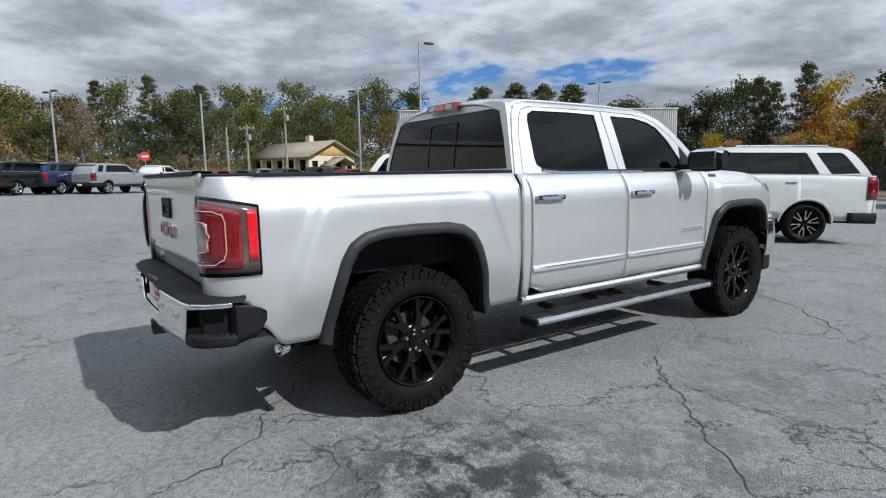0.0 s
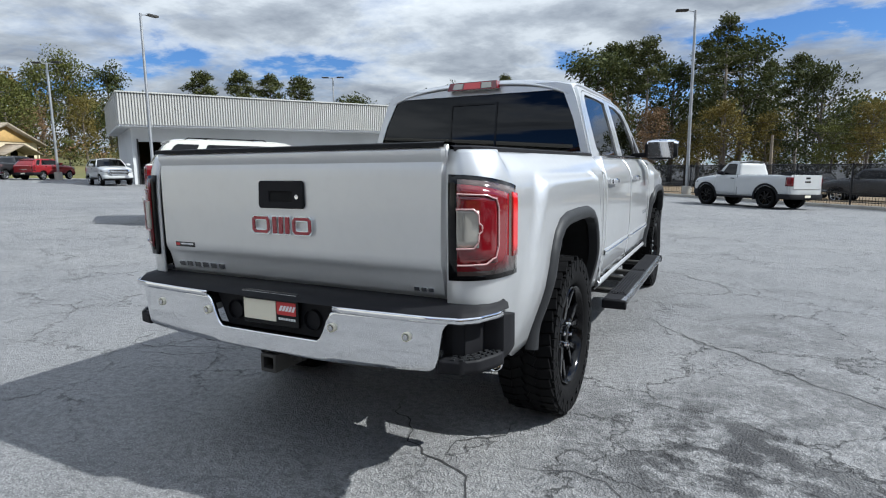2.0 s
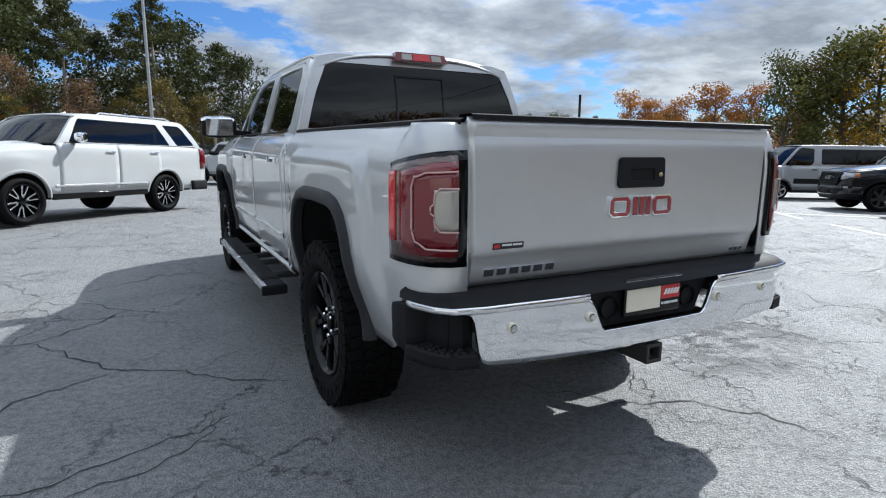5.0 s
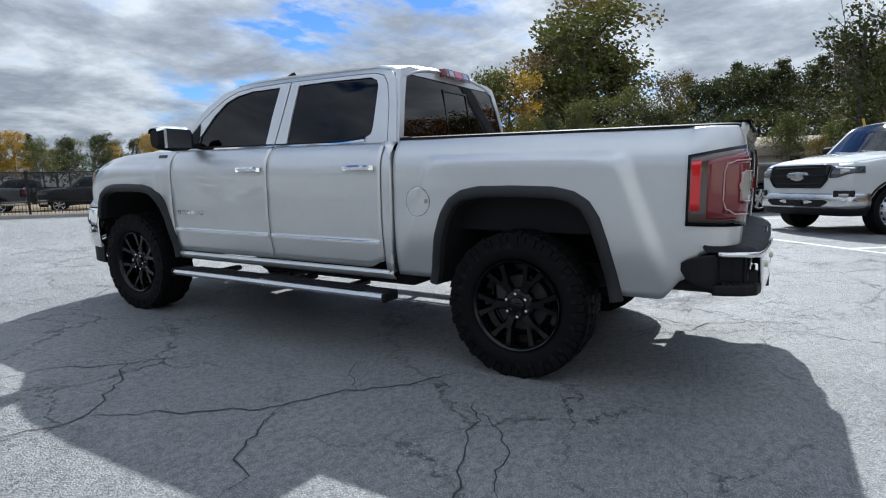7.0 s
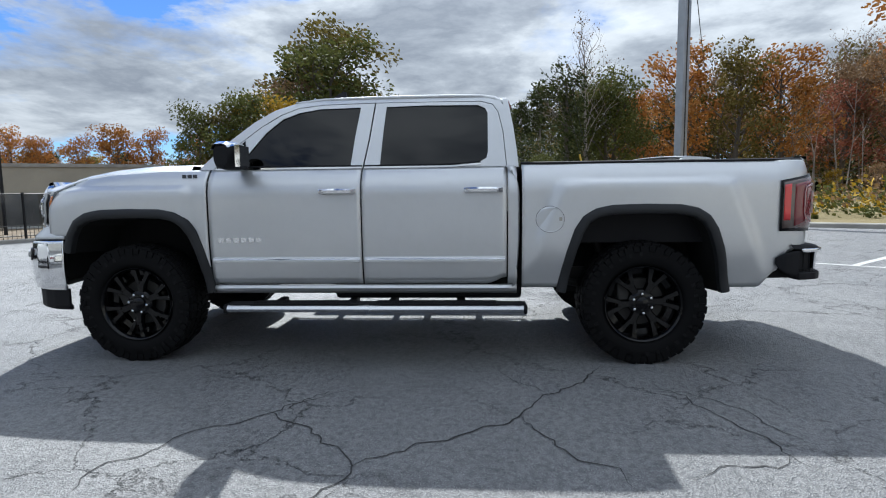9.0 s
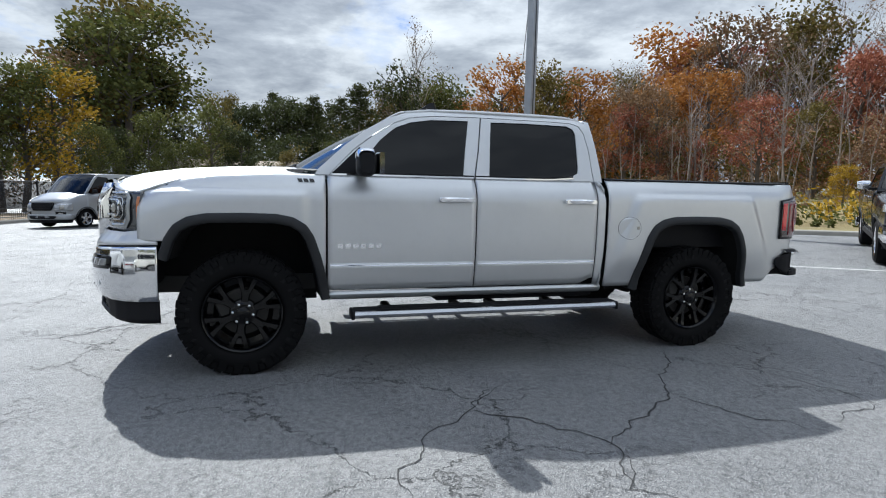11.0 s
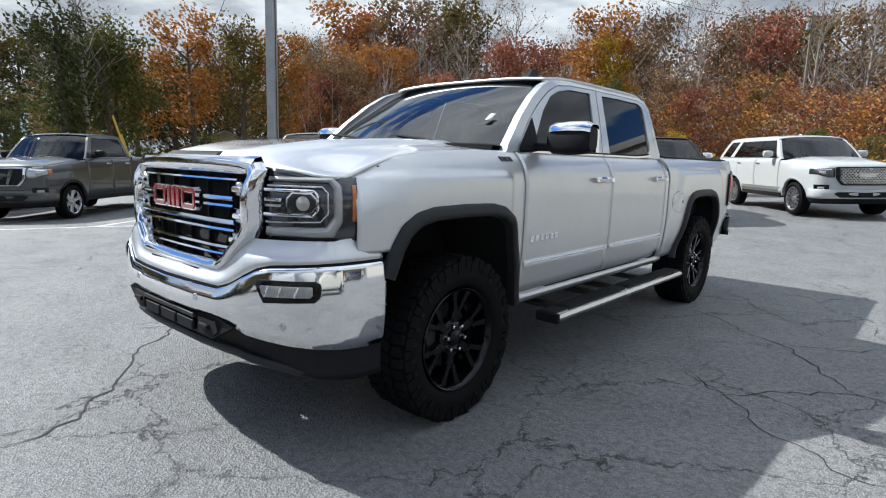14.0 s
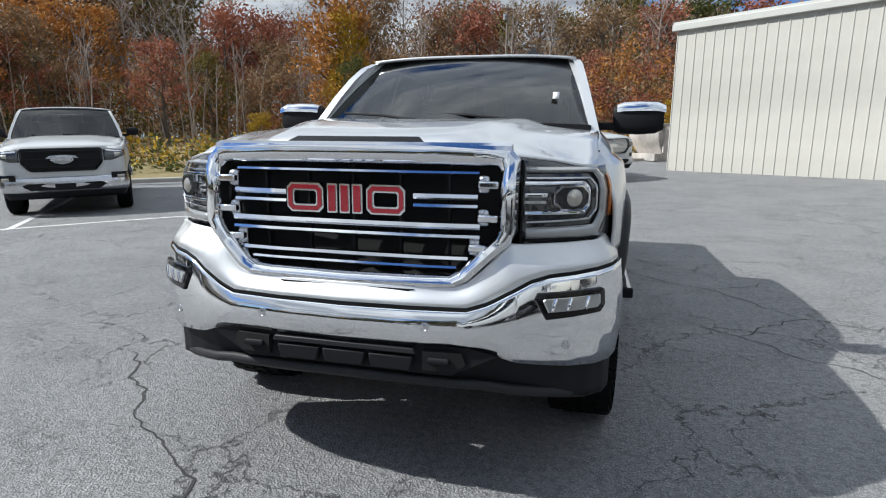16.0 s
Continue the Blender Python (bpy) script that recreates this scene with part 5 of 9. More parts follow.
    Shape().tube([(-0.75, AXLE, HUB_Z), (0.75, AXLE, HUB_Z)], 0.04, 10).put("front_axle", STEEL, T)
    Shape().tube([(0.0, AXLE, 0.50), (0.05, -AXLE + 0.15, 0.46)], 0.05, 12).put("driveshaft", STEEL, T)
    Shape().box(-0.75, -0.45, -1.0, 0.4, 0.42, 0.58).put("fuel_tank", PLASTIC, T, bevel=0.03)
    Shape().tube([(0.45, 1.0, 0.45), (0.5, 0.0, 0.45), (0.52, -1.2, 0.47), (0.52, -1.9, 0.5)], 0.05, 12).put("exhaust_pipe", STEEL, T)
    for k in (-1, 1):
        Shape().tube([(k * 0.62, -AXLE + 0.1, 0.36), (k * 0.55, -AXLE + 0.25, 0.85)], 0.03, 10).put("shock_absorber", STEEL, T)
        Shape().tube([(k * 0.52, -AXLE - 0.75, 0.60), (k * 0.52, -AXLE - 0.3, 0.5), (k * 0.52, -AXLE, 0.48), (k * 0.52, -AXLE + 0.4, 0.5), (k * 0.52, -AXLE + 0.75, 0.58)], 0.03, 8).put("leaf_spring", STEEL, T)
    return T


truck = silver_pickup()
# ---------- ground ----------
def ground_z(x, y):
    """The lot is level under the pickup and drains gently away from it."""
    r = math.hypot(x, y)
    k = smooth(4.0, 13.0, r) * min(1.0, 55.0 / max(r, 1.0))
    return (-0.021 * x - 0.022 * y) * k


def asphalt():
    n = Nodes("worn_asphalt")
    p = n.world_pos()
    broad = n.noise(p, 0.16, 5.0, 0.6, 0.2)
    mid = n.noise(p, 1.6, 7.0, 0.72)
    lump = n.noise(p, 26.0, 4.0, 0.7)
    grit = n.voronoi(p, 95.0)
    grit2 = n.noise(p, 190.0, 2.0, 0.6)
    c = n.mix(n.ramp(broad, [(0.36, 0.0), (0.62, 1.0)]), (0.235, 0.238, 0.244), (0.31, 0.309, 0.306))
    c = n.mix(n.math("MULTIPLY", n.ramp(mid, [(0.42, 0.0), (0.66, 1.0)]), 0.35), c, (0.148, 0.151, 0.158))
    c = n.mix(n.math("MULTIPLY", n.ramp(lump, [(0.40, 1.0), (0.56, 0.0)]), 0.55), c, (0.078, 0.080, 0.085))
    c = n.mix(n.math("MULTIPLY", n.ramp(grit, [(0.12, 1.0), (0.40, 0.0)]), 0.72), c, (0.52, 0.52, 0.51))
    c = n.mix(n.math("MULTIPLY", n.ramp(grit2, [(0.40, 1.0), (0.54, 0.0)]), 0.70), c, (0.038, 0.038, 0.042))
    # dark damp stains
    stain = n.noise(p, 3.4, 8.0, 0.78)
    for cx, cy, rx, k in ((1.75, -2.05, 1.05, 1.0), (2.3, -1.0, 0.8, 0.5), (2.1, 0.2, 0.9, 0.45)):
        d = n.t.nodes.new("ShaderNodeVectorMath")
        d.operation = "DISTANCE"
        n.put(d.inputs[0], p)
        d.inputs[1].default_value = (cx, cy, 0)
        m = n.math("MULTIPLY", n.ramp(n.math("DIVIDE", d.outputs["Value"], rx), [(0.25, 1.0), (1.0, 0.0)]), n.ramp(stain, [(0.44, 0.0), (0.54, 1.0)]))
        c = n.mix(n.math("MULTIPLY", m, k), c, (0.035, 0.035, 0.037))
    # fine crazing
    w = n.t.nodes.new("ShaderNodeVectorMath")
    w.operation = "ADD"
    nz = n.t.nodes.new("ShaderNodeTexNoise")
    n.put(nz.inputs["Vector"], p)
    nz.inputs["Scale"].default_value, nz.inputs["Detail"].default_value = 2.6, 8.0
    sc = n.t.nodes.new("ShaderNodeVectorMath")
    sc.operation = "SCALE"
    n.put(sc.inputs[0], nz.outputs["Color"])
    nz.inputs["Roughness"].default_value = 0.65
    sc.inputs["Scale"].default_value = 0.7
    n.put(w.inputs[0], p)
    n.put(w.inputs[1], sc.outputs[0])
    craze = n.voronoi(w.outputs[0], 0.9, "DISTANCE_TO_EDGE")
    craze2 = n.voronoi(w.outputs[0], 3.1, "DISTANCE_TO_EDGE")
    where = n.ramp(n.noise(p, 0.5, 3.0), [(0.40, 0.15), (0.55, 1.0)])
    where2 = n.ramp(n.noise(p, 0.8, 3.0), [(0.52, 0.0), (0.62, 1.0)])
    crack = n.math("MAXIMUM", n.math("MULTIPLY", n.ramp(craze, [(0.002, 1.0), (0.008, 0.0)]), where), n.math("MULTIPLY", n.ramp(craze2, [(0.003, 0.45), (0.014, 0.0)]), where2))
    c = n.mix(n.math("MULTIPLY", crack, 0.7), c, (0.03, 0.03, 0.032))
    h = n.math("ADD", n.math("MULTIPLY", grit, -0.7), n.math("MULTIPLY", grit2, 0.5))
    h = n.math("ADD", h, n.math("MULTIPLY", lump, 1.2))
    h = n.math("SUBTRACT", h, n.math("MULTIPLY", crack, 1.6))
    n.bump(h, 0.9, 0.010)
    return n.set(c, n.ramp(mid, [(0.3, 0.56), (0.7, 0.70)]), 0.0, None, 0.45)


ASPHALT = asphalt()


def build_ground():
    rings = [0.0, 1.5, 3, 4.5, 6, 7.5, 9, 11, 13, 16, 20, 25, 31, 38, 46, 55, 70, 95, 140, 240, 500, 1200]
    rows = []
    for r in rings[1:]:
        rows.append([(r * math.sin(a), r * math.cos(a), ground_z(r * math.sin(a), r * math.cos(a))) for a in spread(0, 2 * math.pi, 97)[:-1]])
    s = Shape().grid(rows, True)
    s.add([(0, 0, 0)] + rows[0], [(0, i + 1, (i + 1) % 96 + 1) for i in range(96)])
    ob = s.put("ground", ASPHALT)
    tagged(ob, "worn grey asphalt lot with cracks and stains", "asphalt", kind="structure")
    if ob.data.polygons[0].normal.z < 0:
        ob.data.flip_normals()


build_ground()
# ---------- parked vehicles ----------
RIM_SILVER = solid("silver_alloy", (0.55, 0.56, 0.58), 0.25, 0.9, vary=0.06)
HEAD_CLEAR = solid("head_lamp_lens", (0.42, 0.43, 0.44), 0.08, 0.3, 1.0, vary=0.3, fine=18.0)
CAR_GLASS = glass("parked_car_glass", (0.05, 0.06, 0.065), floor=0.05)
CAR_SCREEN = glass("parked_car_windscreen", (0.20, 0.25, 0.26), floor=0.07)


def road_wheel(r, w, rim_r, spokes, mat, tyre_lugs=0, style="multi"):
    """A road wheel, outer face towards +x, axle at the origin."""
    e = thing("wheel", "", "")
    fit_tyre(r, w, tyre_lugs, rim_r, e)
    h = w / 2
    dark_face = style == "split"
    s = Shape().lathe([(h * 0.2, rim_r * 0.9), (h * 0.75, rim_r * 0.95), (h * 0.86, rim_r), (h * 0.92, rim_r * 1.01), (h * 0.84, rim_r * 0.94), (h * 0.3, rim_r * 0.9)], 36)
    face = Shape()

    def spoke(to, a, f0, f1, half, deep, x0, x1):
        rows = []
        u, t = Vector((0, math.cos(a), math.sin(a))), Vector((0, -math.sin(a), math.cos(a)))
        for g in (0.0, 0.5, 1.0):
            f = f0 + (f1 - f0) * g
            c, wv = u * rim_r * f, t * half * (1.0 - 0.25 * math.sin(math.pi * g))
            x = x0 + (x1 - x0) * g
            rows.append([c + wv * 0.7 + Vector((x, 0, 0)), c - wv * 0.7 + Vector((x, 0, 0)), c - wv + Vector((x - deep, 0, 0)), c + wv + Vector((x - deep, 0, 0))])
        to.grid(rows, True)
        k = len(to.v)
        to.f.append([k - 4, k - 3, k - 2, k - 1])

    if style == "steel":
        s.lathe([(h * 0.55, rim_r * 0.93), (h * 0.35, rim_r * 0.80), (h * 0.5, rim_r * 0.55), (h * 0.72, rim_r * 0.40), (h * 0.66, rim_r * 0.28), (h * 0.80, rim_r * 0.26), (h * 0.82, 0.001)], 36)
        for k in range(spokes):
            a = 2 * math.pi * k / spokes
            face.lathe([(h * 0.50, rim_r * 0.10), (h * 0.52, rim_r * 0.085), (h * 0.52, 0.001)], 10, centre=(0, rim_r * 0.68 * math.cos(a), rim_r * 0.68 * math.sin(a)))
        face.put("vent_holes", DARK, e)
    else:
        for k in range(spokes):
            a = 2 * math.pi * k / spokes
            if style == "split":
                for q in (-1, 1):
                    spoke(s, a + q * 0.16, 0.2, 0.96, rim_r * 0.10, 0.03, h * 0.62, h * 0.78)
                    spoke(face, a + q * 0.20, 0.34, 0.93, rim_r * 0.045, 0.004, h * 0.655, h * 0.80)
                spoke(face, a, 0.24, 0.42, rim_r * 0.055, 0.004, h * 0.64, h * 0.69)
            elif style == "pair":
                for q in (-1, 1):
                    spoke(s, a + q * 0.30 / spokes * 3, 0.16, 0.96, rim_r * 0.42 / spokes, 0.03, h * 0.62, h * 0.78)
            else:
                spoke(s, a, 0.16, 0.95, 1.2 * rim_r / spokes, 0.03, h * 0.62, h * 0.78)
        if style == "split":
            face.put("spoke_faces", RIM_SILVER, e)
        s.lathe([(h * 0.5, rim_r * 0.24), (h * 0.74, rim_r * 0.22), (h * 0.78, 0.001)], 20)
    s.put("rim", GLOSS_BLACK if dark_face else mat, e)
    Shape().lathe([(0.0, rim_r * 0.93), (0.01, 0.001)], 28).put("brake", DARK, e)
    return e


def flowing(pts, n=4):
    """A smooth line through the points."""
    out = []
    for i in range(len(pts) - 1):
        p0, p1, p2, p3 = (Vector(pts[max(0, min(len(pts) - 1, i + k))]) for k in (-1, 0, 1, 2))
        for j in range(n):
            t = j / n
            out.append(tuple(0.5 * (2 * p1 + (p2 - p0) * t + (2 * p0 - 5 * p1 + 4 * p2 - p3) * t * t + (3 * p1 - p0 - 3 * p2 + p3) * t ** 3)))
    return out + [tuple(pts[-1])]


def rounded(poly, r):
    """The polygon with its corners rounded off."""
    out = []
    n = len(poly)
    for i in range(n):
        p, a, b = Vector(poly[i]), Vector(poly[i - 1]), Vector(poly[(i + 1) % n])
        da, db = a - p, b - p
        q = min(r, da.length * 0.45, db.length * 0.45)
        u, v = p + da.normalized() * q, p + db.normalized() * q
        for t in (0.0, 0.33, 0.67, 1.0):
            out.append(tuple(u * (1 - t) ** 2 + p * 2 * t * (1 - t) + v * t * t))
    return out


def spread_path(pts, n):
    """n points evenly along a line of points."""
    d = [0.0]
    for (xa, ya), (xb, yb) in zip(pts, pts[1:]):
        d.append(d[-1] + math.hypot(xb - xa, yb - ya))
    return [(lerp([(q, p[0]) for q, p in zip(d, pts)], t), lerp([(q, p[1]) for q, p in zip(d, pts)], t)) for t in spread(0, d[-1], n)]


def parked_vehicle(kind, name, label, category, paint, m, L, W, H, wb, fo, wr, grille="bars", rim=None, spokes=10, trim=None, fine=True, group="parked vehicles", lamps=None, lugs=0, bright=CHROME, flares=False, roof_rails=False, badge=None,
                   wheel_style="multi", bumper=None, strip=None, mirror=None, amber=False, sills=None):
    """One parked car, van or pickup, nose towards +y, standing on z = 0 at the pose m."""
    V = thing(name, label, category, group)
    V.matrix_world = m
    trim = trim or PLASTIC
    sills = sills or trim
    hw = W / 2
    yF, yR = L / 2, -L / 2
    ya = yF - fo
    yb = ya - wb
    truck_bed = kind in ("pickup", "single")
    k = H / 1.92
    belt = {"pickup": 1.335 * k, "single": 1.32 * k, "suv": 1.35 * k, "van": 1.30, "sedan": H * 0.655}[kind]
    hood_f = {"pickup": belt * 0.885, "single": belt * 0.885, "suv": belt * 0.88, "van": 1.02, "sedan": belt * 0.74}[kind]
    hood_r = belt * {"van": 1.02, "sedan": 0.97}.get(kind, 0.985)
    sill = 0.34 if kind in ("van", "sedan") else 0.46
    ch = {"pickup": 1.40, "single": 1.25, "suv": 1.45, "van": 0.80, "sedan": 1.10}[kind]          # nose to windscreen foot
    wl = {"pickup": 0.78, "single": 0.70, "suv": 0.82, "van": 0.98, "sedan": 1.00}[kind]          # length of the sloping windscreen
    y_ws = yF - ch
    y_rf = y_ws - wl
    y_rr = {"pickup": yF - L * 0.605, "single": yF - L * 0.49, "suv": yR + 0.50, "van": yR + 0.16, "sedan": yR + 1.55}[kind]   # roof end
    y_cb = {"pickup": y_rr - 0.10, "single": y_rr - 0.08, "suv": yR + 0.16, "van": yR + 0.05, "sedan": yR + 0.62}[kind]       # cab back at the belt
    ht = H - 0.035
    rail = belt + (0.03 if truck_bed else 0.0)

    def top(x, y):
        if y > y_ws - 0.22:
            return hood_f - 0.03 + (hood_r - hood_f) * smooth(yF + 0.1, y_ws - 0.1, y)
        if truck_bed and y < y_cb:
            return rail
        if kind == "sedan" and y < y_cb:
            return belt * (0.985 - 0.03 * smooth(y_cb, yR, y))
        return belt

    def bottom(x, y):
        z = sill
        for yc in (ya, yb):
            d = abs(y - yc)
            R = wr + 0.085
            if d < R and abs(x) > hw * 0.8:
                z = max(z, wr + math.sqrt(max(0, R * R - d * d)) * 0.98 - 0.02)
        return z

    def off(x, y, z, zt):
        d = zt - z
        o = lerp([(0, -0.055), (0.015, -0.036), (0.05, -0.016), (0.12, -0.004), (0.2, 0)], d) + lerp([(sill, -0.05), (sill + 0.10, -0.022), (sill + 0.3, -0.008), (sill + 0.5, 0)], z)
        for yc in (ya, yb):
            o += 0.018 * math.exp(-((y - yc) / 0.42) ** 2) * smooth(sill + 0.2, sill + 0.35, z) * (1 - smooth(belt - 0.28, belt - 0.16, z)) * (abs(x) > hw * 0.85)
        nose = smooth(yF - 0.4, yF - 0.12, y)
        o -= nose * 0.06 * smooth(hood_f - 0.22, hood_f, z)
        return o

    r = {"van": 0.32, "suv": 0.34, "sedan": 0.36}.get(kind, 0.26)
    n = 46 if fine else 24
    right = [(hw - 0.07 * smooth(yF - 1.0, yF - r, y) - 0.035 * smooth(yR + 0.9, yR + 0.1, y), y) for y in spread(yF - r, yR + 0.12, n)]
    side_at = sorted([(y, x) for x, y in right])
    fx, rx = right[0][0], right[-1][0]
    corner = [(fx - r * (1 - math.cos(a)) * 0.9, yF - r + r * math.sin(a) * 0.80) for a in spread(0.0, 1.25, 6)][1:]
    front_r = corner + [(corner[-1][0] * 0.66, yF - 0.022), (corner[-1][0] * 0.33, yF - 0.006)]
    front = [(-x, y) for x, y in front_r] + [(0, yF)] + front_r[::-1]
    back = [(rx - 0.02, yR + 0.05), (rx - 0.09, yR + 0.005), (rx * 0.5, yR), (0, yR), (-rx * 0.5, yR), (-rx + 0.09, yR + 0.005), (-rx + 0.02, yR + 0.05)]
    left = [(-x, y) for x, y in reversed(right)]
    loop = left + front + right + back + [left[0]]
    ribbon(loop, bottom, top, 12 if fine else 7, off).put("body", paint, V, thick=0.02, fix=False)
    s = Shape()
    s.box(-hw * 0.55, hw * 0.55, yR + 0.1, yF - 0.18, sill - 0.06, hood_f - 0.12)
    s.box(-hw + 0.08, hw - 0.08, yb + wr + 0.12, ya - wr - 0.12, sill - 0.04, belt - 0.14)
    s.put("underbody", DARK, V)
    # hood, with a raised middle
    rows = []
    for f in spread(0, 1, 12):
        y = yF - 0.05 + (y_ws + 0.02 - yF + 0.05) * f
        zt = top(0, y)
        xe = (lerp(side_at, y) if y < yF - r else fx - (fx - corner[-1][0]) * smooth(yF - r, yF, y) ** 1.5) - 0.05
        crown = 0.075 * smooth(0, 0.16, f)
        rows.append([(x * xe, y - 0.10 * abs(x) ** 3 * (1 - f), zt - 0.012 + crown * (1 - abs(x) ** 5) + 0.018 * smooth(0.62, 0.5, abs(x)) * smooth(0.1, 0.4, f) - 0.03 * (1 - smooth(0, 0.06, f))) for x in spread(-1, 1, 23)])
    Shape().grid(rows).put("hood", paint, V, thick=0.01, fix=False)

    # greenhouse
    wt_ = hw - 0.062
    xt = hw - {"van": 0.17, "sedan": 0.30}.get(kind, 0.25)

    def gx(z):
        return wt_ + (xt - wt_) * max(0.0, (z - belt) / (ht - belt)) ** 1.3

    def cab(u, v, d):
        return Vector((gx(v) - d, u, v))

    y_a = y_ws - 0.20
    hh = ht - belt
    front_line = flowing([(y_a, belt - 0.02), (y_a - (y_a - y_rf) * 0.50, belt + hh * 0.56), (y_rf + 0.10, ht - 0.065), (y_rf - 0.22, ht - 0.012), (y_rf - 0.6, ht)], 4)
    y_end = y_rr + (0.02 if truck_bed else 0.0)
    if kind == "sedan":
        rear_line = flowing([(y_rr + 0.7, ht), (y_rr + 0.25, ht - 0.03), (y_rr - 0.25, ht - hh * 0.38), (y_cb, belt - 0.02)], 4)
    else:
        rear_line = flowing([(y_end + 0.55, ht), (y_end + 0.16, ht - 0.015), (y_end, ht - 0.075), ((y_end + y_cb) / 2 + 0.012, (belt + ht) / 2), (y_cb, belt - 0.02)], 4)
    outer = front_line + rear_line
    y_front = sorted([(z, y) for y, z in front_line])
    y_rear = sorted([(z, y) for y, z in rear_line])
    zl, zu = belt + 0.022, ht - 0.085
    post = 0.075

    def a_edge(z):
        return lerp(y_front, z) - 0.105

    def c_edge(z):
        return lerp(y_rear, z) + {"pickup": 0.13, "single": 0.13, "suv": 0.16, "van": 0.20, "sedan": 0.30}[kind]

    zs = [zl + (zu - zl) * f for f in (0.0, 0.3, 0.6, 0.85, 1.0)]
    a_side = [(a_edge(z) - 0.10 * (1 - (z - zl) / (zu - zl)) * (kind != "van"), z) for z in zs]
    holes, posts = [], []
    y0 = a_edge(zl)
    if kind == "suv":
        y_c = y_cb + (0.98 if L > 5 else 0.80)
        lean = 0.16
        holes.append(rounded(a_side + [(y_c + 0.0 + lean, zu), (y_c - 0.05, zl)], 0.03))
        holes.append(rounded([(y_c + lean - 0.17, zu), (c_edge(zu) + 0.02, zu), (c_edge(zu - 0.06), zu - 0.06), (c_edge(zl + 0.02), zl + 0.02), (y_c - 0.26, zl)], 0.03))
        posts = [y0 - (y0 - y_c) * 0.44, y_c + 0.28]
    elif kind == "van":
        y_m = y_a - 1.25
        holes.append(rounded(a_side + [(y_m, zu - 0.03), (y_m, zl + 0.12), (y_m + 0.12, zl)], 0.06))
        holes.append(rounded([(y_m - 0.28, zu - 0.04), (y_cb + 0.30, zu - 0.04), (y_cb + 0.30, zl + 0.05), (y_m - 0.28, zl + 0.05)], 0.06))
        posts = [y_m - 0.28 + (y_cb + 0.3 - y_m + 0.28) * f for f in (0.36, 0.68)]
    else:
        holes.append(rounded(a_side + [(c_edge(zu), zu), (c_edge(zu - 0.1) - 0.02, zu - 0.1), (c_edge(zl) - 0.02 + (0.10 if kind == "sedan" else 0), zl)], 0.035))
        if kind != "single":
            posts = [y0 - (y0 - c_edge(zl)) * 0.52]
    for s_ in (1, -1):
        put = lambda g, nm, mt, **kw: (g if s_ > 0 else g.mirrored()).put(nm, mt, V, **kw)
        put(Shape().prism(outer, holes, cab, 0.05), "cab_side", paint)
        for poly in holes:
            put(Shape().prism(poly, [], lambda u, v, d: cab(u, v, d + 0.010), 0.005), "window", CAR_GLASS)
            if fine:
                cx = sum(p[0] for p in poly) / len(poly)
                inner = [(p[0] + 0.016 * (1 if p[0] < cx else -1), min(zu - 0.012, max(zl + 0.012, p[1]))) for p in poly]
                put(Shape().prism(poly, [inner], lambda u, v, d: cab(u, v, d + 0.004), 0.006), "window_seal", PLASTIC)
        for y in posts:
            put(Shape().prism([(y + post / 2 + 0.02, zl), (y + post / 2 - 0.01, zu), (y - post / 2 - 0.01, zu), (y - post / 2 + 0.02, zl)], [], lambda u, v, d: cab(u, v, d + 0.004), 0.03), "window_post", GLOSS_BLACK)
        if kind != "van":
            put(Shape().grid([[(wt_ - 0.006 + q, y, belt + z) for y in spread(y0 - 0.02, c_edge(zl), 6)] for q, z in ((0.0, 0.002), (0.010, 0.006), (0.008, 0.016), (0.0, 0.020))]), "window_trim", bright)
        # mirror
        mz, my = belt + 0.105, y0 - 0.20
        rows = []
        for f, sc in ((0.0, 0.72), (0.15, 0.95), (0.55, 1.0), (0.88, 0.9), (1.0, 0.6)):
            rows.append([(hw + 0.01 + 0.23 * f, my + 0.03 * f + 0.075 * sc * math.copysign(abs(math.cos(a)) ** 0.6, math.cos(a)), mz + 0.085 * sc * math.copysign(abs(math.sin(a)) ** 0.6, math.sin(a))) for a in spread(0, 2 * math.pi, 15)[:-1]])
        g = Shape().grid(rows, True)
        g.f.append(list(range(14)))
        g.f.append(list(range(56, 70))[::-1])
        put(g, "door_mirror", mirror or paint)
        put(Shape().cbox((hw - 0.02, my + 0.01, mz - 0.075), (0.16, 0.07, 0.05)), "mirror_arm", trim, bevel=0.012 if fine else 0)
        # doors: skins set a little proud, so that their gaps read as lines
        cuts = {"pickup": [y0 + 0.17] + posts + [y_cb + 0.07], "single": [y0 + 0.17, y_cb + 0.07], "suv": [y0 + 0.17, posts[0] if posts else 0, yb + wr * 0.35], "van": [y0 + 0.12, y_a - 1.40, y_a - 2.75], "sedan": [y0 + 0.17] + posts + [yb + wr * 0.6]}[kind]
        for a, b in zip(cuts, cuts[1:]):
            if fine:
                pl = [(lerp(side_at, y), y) for y in spread(a - 0.006, b + 0.006, 14)]
                put(ribbon(pl, lambda x, y: max(sill + 0.07, bottom(x, y) + 0.01), lambda x, y: belt - 0.004, 10, lambda x, y, z, zt: off(x, y, z, belt) + 0.0045), "door", paint, thick=0.006, fix=False)
            hx = hw + off(hw, b + 0.2, belt - 0.15, belt)
            put(Shape().cbox((hx + 0.014, b + 0.17, belt - 0.135), (0.032, 0.20, 0.034)), "door_handle", bright if kind != "van" else PLASTIC, bevel=0.012 if fine else 0)
        put(Shape().box(hw - 0.08, hw - 0.03, yb + wr + 0.1, ya - wr - 0.1, sill - 0.07, sill + 0.035), "sill", sills, bevel=0.015 if fine else 0)
